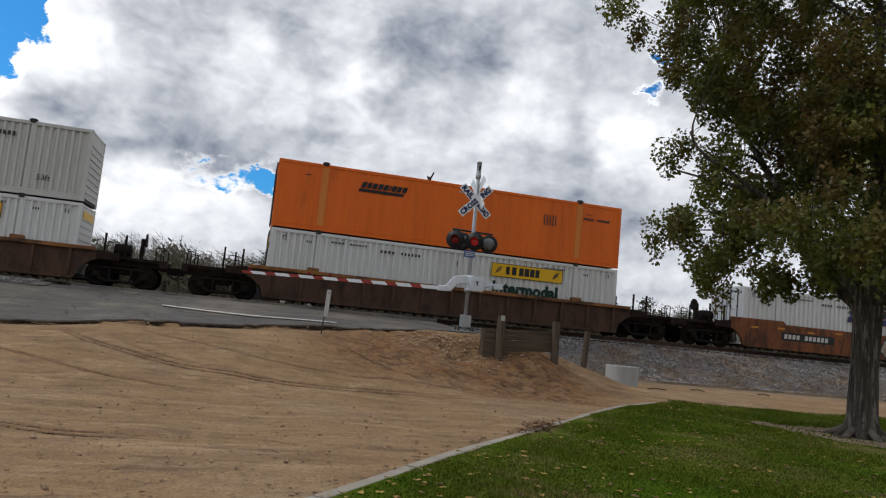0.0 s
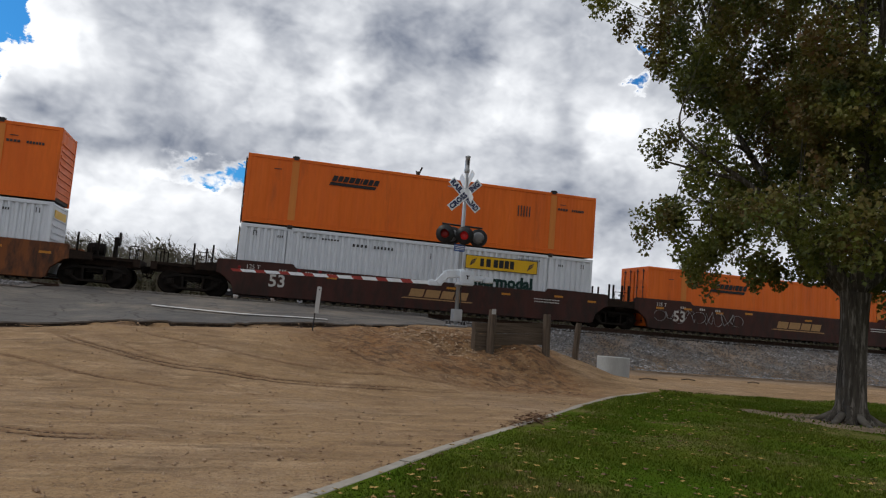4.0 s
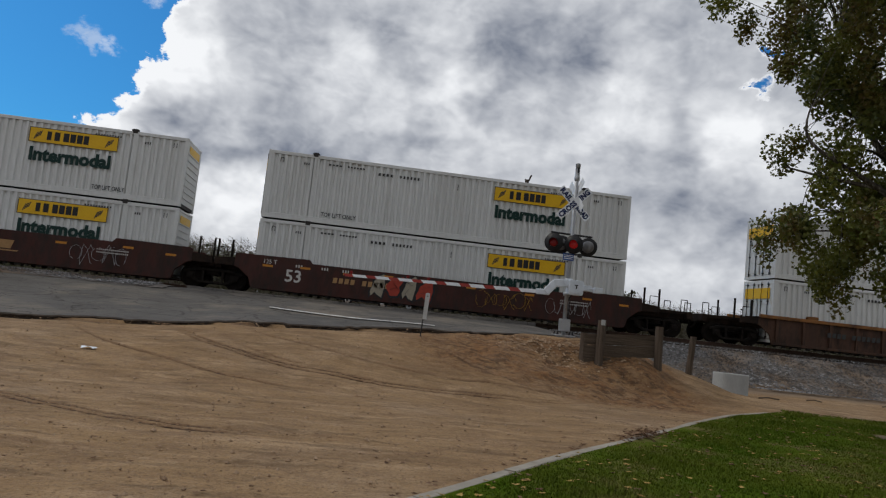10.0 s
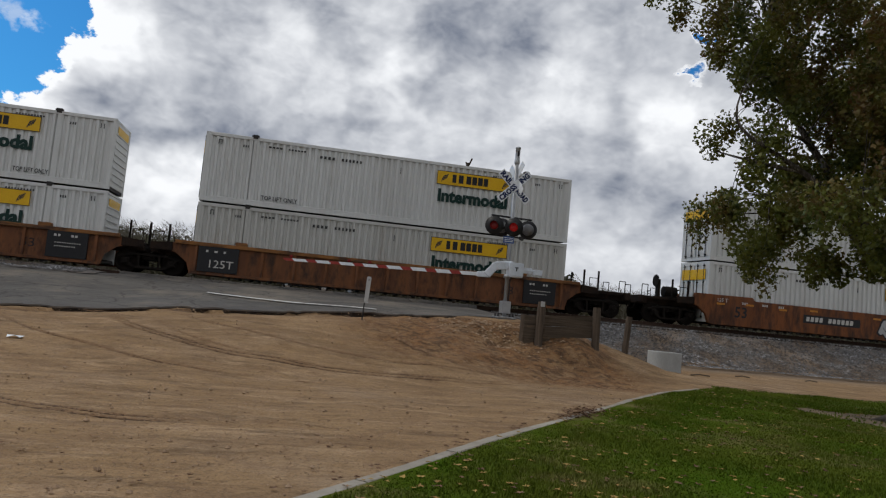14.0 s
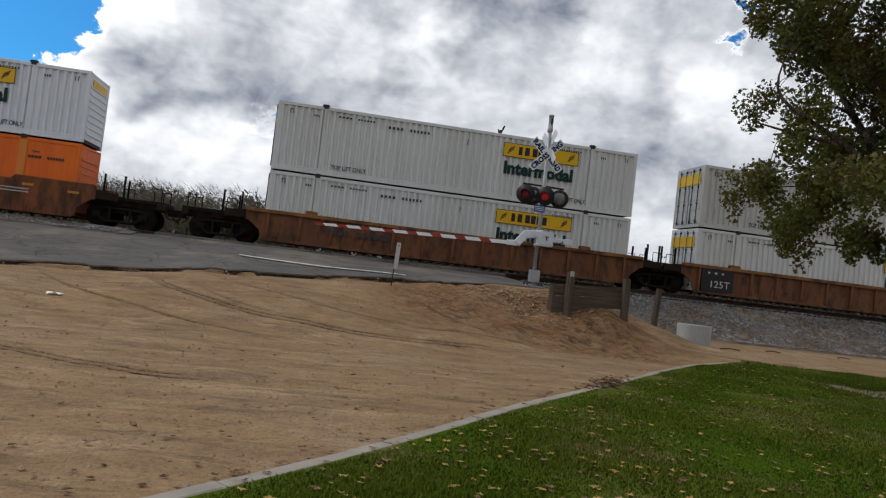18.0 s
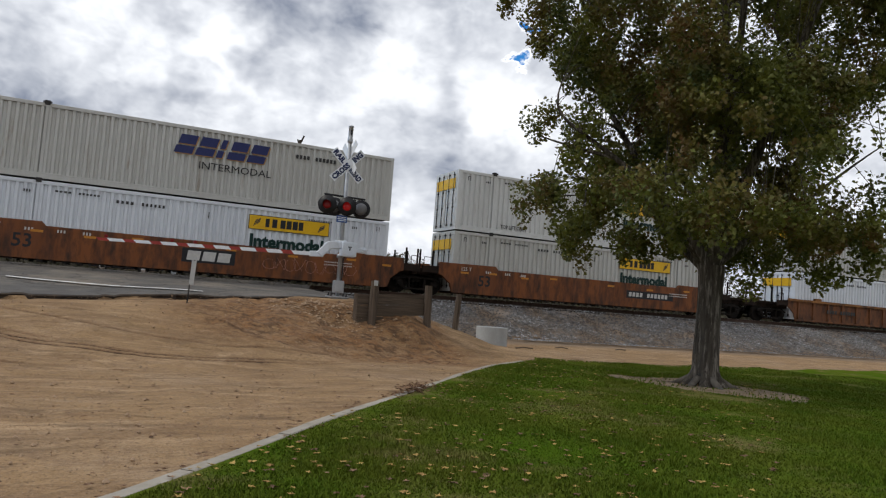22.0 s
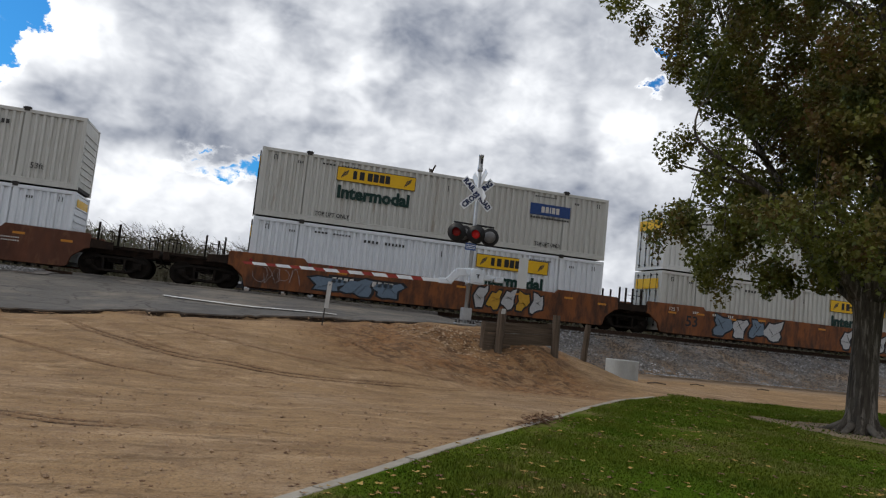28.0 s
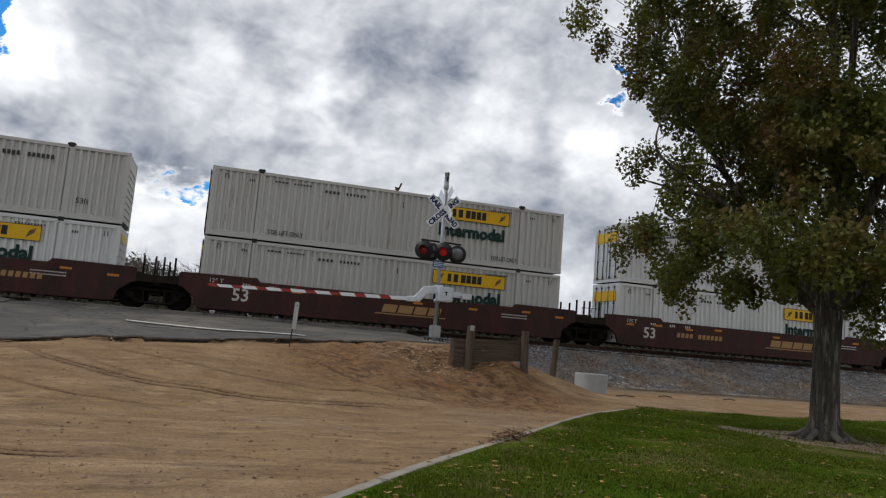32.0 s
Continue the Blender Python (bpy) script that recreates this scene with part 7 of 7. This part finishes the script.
            part("arm_lamp", shared("arm_lamp", RED_DIM, lambda: Geo().turned([(0.03, -0.05), (0.055, -0.04), (0.055, 0.04), (0.03, 0.05)], 12, "Y").box(-0.03, 0.03, -0.02, 0.02, -0.06, -0.03)), arm, "small red arm lamp", tuple(p + Vector((0, 0, 0.11))))
    return sig


MX, MY = 6.95, 22.97
crossing_signal((MX, MY, land(MX, MY) + 0.02), 0.0, True)
crossing_signal((3.95, 48.2, 2.02), radians(168), False)

# ---- posts, barrier and ring by the road ----
OLDWOOD = surface("weathered_grey_timber", (0.165, 0.125, 0.09), (0.085, 0.064, 0.048), 5, 0.9, 0, 0.9, 12, (0.16, 1, 6), (0.045, 0.036, 0.03), (0.52, 0.66), 2.0, vary=0.4, spec=0.15)
OLDPOST = surface("weathered_grey_post", (0.16, 0.12, 0.088), (0.085, 0.065, 0.05), 4, 0.9, 0, 0.9, 12, (5, 5, 0.25), (0.05, 0.04, 0.033), (0.52, 0.66), 2.0, vary=0.3, spec=0.15)
WHITE_BLADE = surface("white_marker_plastic", (0.50, 0.50, 0.49), (0.42, 0.42, 0.41), 5, 0.6, 0, 0.05)


def rough_post(name, r, h, lean, sink=0.5):
    """An old round-edged timber post."""
    g, rows_ = Geo(), []
    for k in range(8):
        z = -sink + (h + sink) * k / 7
        rows_.append([(r * (1 + 0.10 * noise.noise((i * 1.3, z * 2, r * 40))) * math.cos(i * 0.785 + 0.39) * (0.93 if k == 7 else 1) + lean[0] * z, r * (1 + 0.10 * noise.noise((i * 1.3, z * 2, 9))) * math.sin(i * 0.785 + 0.39) * (0.93 if k == 7 else 1) + lean[1] * z, z + (0.03 * noise.noise((i, 3, r * 9)) if k == 7 else 0)) for i in range(8)])
    for p, q in zip(rows_, rows_[1:]):
        for i in range(8):
            g.add([p[i], p[(i + 1) % 8], q[(i + 1) % 8], q[i]], [(0, 1, 2, 3)])
    g.add(rows_[-1], [tuple(range(8))])
    return g.mesh(name, OLDPOST)


A0, A1 = Vector((7.22, 20.25, 0.72)), Vector((9.14, 20.56, 0.80))
barrier = thing("timber_barrier", "weathered timber plank barrier between stout posts", "barrier", at=A0)
part("post", rough_post("post", 0.125, 1.38, (0.02, 0)), barrier)
part("post", rough_post("post", 0.12, 1.30, (-0.03, 0)), barrier, at=A1 - A0)
part("post", rough_post("post", 0.10, 0.95, (-0.01, 0.02)), barrier, "short leaning end post", at=(-0.42, 0.16, 0.02))
part("reflector", Geo().box(-0.05, 0.07, -0.135, -0.118, 1.24, 1.39).mesh("reflector", WHITE_BLADE), barrier, "white reflector on the post top")
along = (A1 - A0).normalized()
side = Vector((-along.y, along.x, 0))
for k, (z, hgt, x0, x1) in enumerate(((0.33, 0.33, -0.45, 2.02), (0.67, 0.31, -0.42, 1.98), (0.06, 0.26, -0.40, 0.45))):
    g = Geo()
    nn = 9
    secs = []
    for i in range(nn):
        u = x0 + (x1 - x0) * i / (nn - 1)
        w = 0.012 * noise.noise((u * 2.1, k * 5.0, 0))
        c = along * u + side * (0.15 + 0.02 * (k % 2)) + Vector((0, 0, z + w + 0.02 * u))
        secs.append([c - side * 0.04, c + side * 0.04, c + side * 0.04 + Vector((0, 0, hgt + w)), c - side * 0.04 + Vector((0, 0, hgt - w))])
    for p, q in zip(secs, secs[1:]):
        for i in range(4):
            g.add([p[i], q[i], q[(i + 1) % 4], p[(i + 1) % 4]], [(3, 2, 1, 0)])
    g.add(secs[0], [(0, 1, 2, 3)])
    g.add(secs[-1], [(3, 2, 1, 0)])
    part("plank", g.mesh("plank", OLDWOOD), barrier)
thing("leaning_post", "leaning weathered timber post at the ballast", "post", at=(10.58, 21.53, 0.90), data=rough_post("leaning_post", 0.10, 1.03, (0.07, 0)))
mk = thing("road_marker", "white plastic road marker on dark steel post", "road marker", at=(2.02, 19.9, land(2.02, 19.9)))
part("post", Geo().beam((0, 0, -0.4), (0.045, 0, 0.62), 0.045, 0.03).mesh("marker_post", STEEL_DARK), mk, "dark steel post")
part("blade", Geo().prism([(0.02, 0.45), (0.13, 0.45), (0.16, 1.14), (0.145, 1.17), (0.055, 1.17), (0.04, 1.14)], -0.03, -0.012).mesh("marker_blade", WHITE_BLADE), mk, "white plastic blade")
part("bolt", Geo().tube((0.1, -0.04, 1.08), (0.1, -0.03, 1.08), 0.018, n=8).mesh("bolt", STEEL_DARK), mk)
g = Geo()
n = 72
prof = [(0.54, 0.0), (0.54, 0.62), (0.525, 0.64), (0.45, 0.64), (0.435, 0.62), (0.435, 0.0)]
for k in range(5):
    for i in range(n):
        a0, a1 = 2 * math.pi * i / n, 2 * math.pi * (i + 1) / n
        (r0, z0_), (r1, z1_) = prof[k], prof[k + 1]
        g.add([(r0 * math.cos(a0), r0 * math.sin(a0), z0_), (r0 * math.cos(a1), r0 * math.sin(a1), z0_), (r1 * math.cos(a1), r1 * math.sin(a1), z1_), (r1 * math.cos(a0), r1 * math.sin(a0), z1_)], [(0, 1, 2, 3)])
PIPE = surface("pale_concrete_pipe", (0.46, 0.47, 0.46), (0.38, 0.385, 0.375), 2.5, 0.85, 0, 0.25, 40, (1, 1, 0.5), (0.27, 0.25, 0.22), (0.60, 0.78), 2.0)
ring = thing("concrete_ring", "pale grey concrete pipe ring standing on dirt", "concrete ring", at=(12.33, 22.2, 0.27), data=g.mesh("concrete_ring", PIPE, False))
ring.rotation_euler = (radians(-0.8), radians(0.5), 0)
for k, (x, y, ln, an) in enumerate(((13.55, 22.0, 0.75, 0.15), (16.2, 23.6, 0.5, -0.3), (19.5, 24.2, 0.6, 0.2))):
    s = Geo().path([(-ln / 2, 0, 0.03), (0, 0.04, 0.06), (ln / 2, -0.02, 0.03)], 0.024, 6)
    ob = thing("driftwood", "short dark piece of wood lying on dirt", "wood", "scraps of wood", (x, y, land(x, y) + 0.01), s.mesh("driftwood", OLDWOOD))
    ob.rotation_euler = (0, 0, an)
x, y = -5.2, 15.6
thing("litter", "crumpled white scrap lying on the dirt", "litter", at=(x, y, land(x, y) + 0.015), data=Geo().add([(0, 0, 0), (0.14, 0.03, 0.05), (0.25, -0.02, 0.01), (0.30, 0.09, 0.04), (0.12, 0.16, 0.02), (-0.02, 0.10, 0.05)], [(0, 1, 5), (1, 4, 5), (1, 3, 4), (1, 2, 3)]).mesh("litter", WHITE_STRIPE))

# ---- beyond the track ----
TWIG = surface("bare_brush_twig", (0.085, 0.073, 0.058), (0.15, 0.135, 0.11), 0.2, 0.95, 0, 0, 30, island=0.8, fleck=(0.10, 0.115, 0.05), fleck_at=(0.50, 0.62), fleck_scale=0.06)
BRUSH = leaf_material("sparse_brush_leaf", (0.062, 0.062, 0.035), (0.115, 0.10, 0.066), (0.045, 0.060, 0.022))
POLE = surface("dark_creosote_pole", (0.052, 0.04, 0.03), (0.035, 0.028, 0.023), 3, 0.9, 0, 0.4, 20, (4, 4, 0.3))
rnd = random.Random(21)
gen = np.random.default_rng(8)
V, Fc = [], []
LV = []
for i in range(1500):
    x, y = rnd.uniform(-62, 130), rnd.uniform(61, 80)
    tall = 4.3 + 1.2 * noise.noise((x * 0.11, 0.5, 0)) + 0.9 * noise.noise((x * 0.45, 2.5, 0))
    tall *= 1.10 if x < 14 else 0.86
    tall *= y / 66
    z0_ = 2.0
    for k in range(14):
        bx, by = x + rnd.gauss(0, 0.8), y + rnd.gauss(0, 0.7)
        h = tall * rnd.uniform(0.45, 1.0)
        lx = rnd.gauss(0, 0.30) * h
        w = rnd.uniform(0.02, 0.05)
        mx_, mz = bx + lx * 0.35, z0_ + h * 0.55
        b = len(V)
        V += [(bx - w, by, z0_ - 0.3), (bx + w, by, z0_ - 0.3), (mx_ + w * 0.6, by, mz), (mx_ - w * 0.6, by, mz), (bx + lx, by, z0_ + h)]
        Fc += [(b, b + 1, b + 2, b + 3), (b + 3, b + 2, b + 4)]
        for j in range(7):
            u = rnd.uniform(0.30, 0.95)
            sx, sz = bx + lx * u * 0.9, z0_ + h * u
            ex, ez = sx + rnd.uniform(-1.0, 1.0), sz + rnd.uniform(0.0, 0.75)
            b = len(V)
            V += [(sx - 0.020, by, sz), (sx + 0.020, by, sz + 0.03), (ex, by, min(ez, z0_ + tall * 1.02))]
            Fc.append((b, b + 1, b + 2))
        for j in range(13):
            LV.append((bx + rnd.gauss(0, 0.6), by - 0.1, z0_ + h * rnd.random() ** 1.3 * 0.86))
me = bpy.data.meshes.new("brush_twigs")
me.from_pydata(V, [], Fc)
me.materials.append(TWIG)
tagged(new("brush_twigs", me), "line of bare grey brush beyond the track", "brush", kind="stuff")


def specks(name, pts, size, mat):
    c = np.array(pts)
    n = len(c)
    u, v = gen.normal(size=(n, 3)), gen.normal(size=(n, 3))
    s = size * gen.uniform(0.5, 1.4, (n, 1))
    co = np.stack([c + u * s, c + v * s, c - u * s * 0.8, c - v * s * 0.8], 1)
    me = bpy.data.meshes.new(name)
    me.vertices.add(4 * n)
    me.vertices.foreach_set("co", co.ravel())
    me.loops.add(4 * n)
    me.loops.foreach_set("vertex_index", np.arange(4 * n))
    me.polygons.add(n)
    me.polygons.foreach_set("loop_start", np.arange(0, 4 * n, 4))
    me.materials.append(mat)
    me.update(calc_edges=True)
    return me


tagged(new("brush_leaves", specks("brush_leaves", LV, 0.085, BRUSH)), "sparse olive leaves of the brush", "brush", kind="stuff")
# rounder green bushes standing out of the brush
for k, (x, y, hh, ww) in enumerate(((-6.5, 66, 4.6, 2.6), (11.5, 64, 5.0, 2.4), (8.0, 66, 4.2, 2.2), (27.0, 70, 4.4, 2.6), (46, 78, 5.5, 3.6), (75, 90, 7.0, 4.5), (98, 95, 9.0, 5.0))):
    b = thing("bush", "rounded olive green bush in the brush", "bush", "bushes beyond the track", (x, y, 2.0))
    pts = []
    for j in range(30):
        c = Vector((rnd.gauss(0, 0.36) * ww, rnd.gauss(0, 0.3) * ww, hh * rnd.uniform(0.12, 0.92)))
        c.x *= 1 - 0.4 * (c.z / hh) ** 2
        pts += [(c.x + rnd.gauss(0, 0.4), c.y + rnd.gauss(0, 0.4), c.z + rnd.gauss(0, 0.3)) for _ in range(45)]
    part("foliage", specks("foliage", pts, 0.09, BRUSH), b)
    g = Geo()
    for j in range(7):
        g.tube((0, 0, -0.2), (rnd.uniform(-1, 1) * ww * 0.6, rnd.uniform(-1, 1), hh * rnd.uniform(0.6, 0.95)), 0.05, 0.012, 5)
    part("stems", g.mesh("stems", TWIG), b)
pole = thing("utility_pole", "dark wooden utility pole beyond the track", "utility pole", at=(13.3, 58.5, 1.95))
part("shaft", Geo().tube((0, 0, -0.5), (0.15, 0, 12.0), 0.17, 0.11, 12).mesh("shaft", POLE, True), pole)
part("pole_top", Geo().beam((0.15, 0, 11.55), (0.42, -0.3, 12.35), 0.10, 0.10).beam((0.1, 0.1, 11.7), (0.05, 0.3, 12.1), 0.07, 0.07).mesh("pole_top", POLE), pole, "short dark fittings on the top")

# ---- a dark car waiting on the far side ----
CAR_PAINT = surface("black_car_paint", (0.016, 0.017, 0.02), (0.022, 0.023, 0.026), 2, 0.22, 0.2, 0.0)
CAR_GLASS = plain("dark_car_glass", (0.02, 0.025, 0.03), 0.08)
TYRE = plain("black_tyre_rubber", (0.015, 0.015, 0.015), 0.85)
RIM = plain("silver_wheel_rim", (0.55, 0.55, 0.56), 0.3, 0.8)
HEAD = plain("clear_headlight", (0.55, 0.57, 0.6), 0.15)
car = thing("car", "dark hatchback car waiting beyond the crossing", "car", at=(-0.9, 55.5, 2.04))
part("body", Geo().prism([(0.05, 0.28), (4.25, 0.28), (4.35, 0.55), (4.3, 0.92), (3.3, 0.98), (0.9, 0.95), (0.1, 0.80), (0.0, 0.5)], -0.86, 0.86).mesh("car_body", CAR_PAINT, bevel=0.05), car)
part("cabin", Geo().prism([(1.0, 0.94), (4.15, 0.94), (3.75, 1.40), (3.3, 1.48), (2.1, 1.47), (1.75, 1.40)], -0.74, 0.74).mesh("cabin", CAR_PAINT, bevel=0.05), car)
for x0, x1, x2, x3 in ((1.25, 2.45, 2.45, 1.9), (2.55, 3.75, 3.5, 2.55)):
    part("window", Geo().prism([(x0, 0.99), (x1, 0.99), (x2, 1.38), (x3, 1.38)], -0.755, -0.735).mesh("window", CAR_GLASS), car)
part("headlight", Geo().box(0.04, 0.4, -0.88, -0.6, 0.62, 0.78, 0.03).mesh("headlight", HEAD), car, "clear headlight")
for x in (0.82, 3.45):
    for y in (-0.78, 0.78):
        w = part("wheel", shared("car_tyre", TYRE, lambda: Geo().turned([(0.18, -0.1), (0.30, -0.1), (0.325, -0.06), (0.325, 0.06), (0.30, 0.1), (0.18, 0.1)], 20, "Y"), True), car, "", (x, y, 0.32))
        part("rim", shared("car_rim", RIM, lambda: Geo().turned([(0.03, -0.105), (0.19, -0.112), (0.20, -0.09), (0.05, -0.06)], 14, "Y"), True), w, "silver rim")


# ---- movement ----
def gone(t):
    """How far the train has gone by t seconds."""
    u = t / 32
    return t * (21.736 - 2.571 * u + 7.746 * u**2 - 10.116 * u**3 + 4.258 * u**4)


def motions():
    times = [i * 2.0 for i in range(17)]
    for ob, place, z in TRAIN:
        walk(ob, [(t, pose(place - gone(t), FACE, z)) for t in times])


motions()
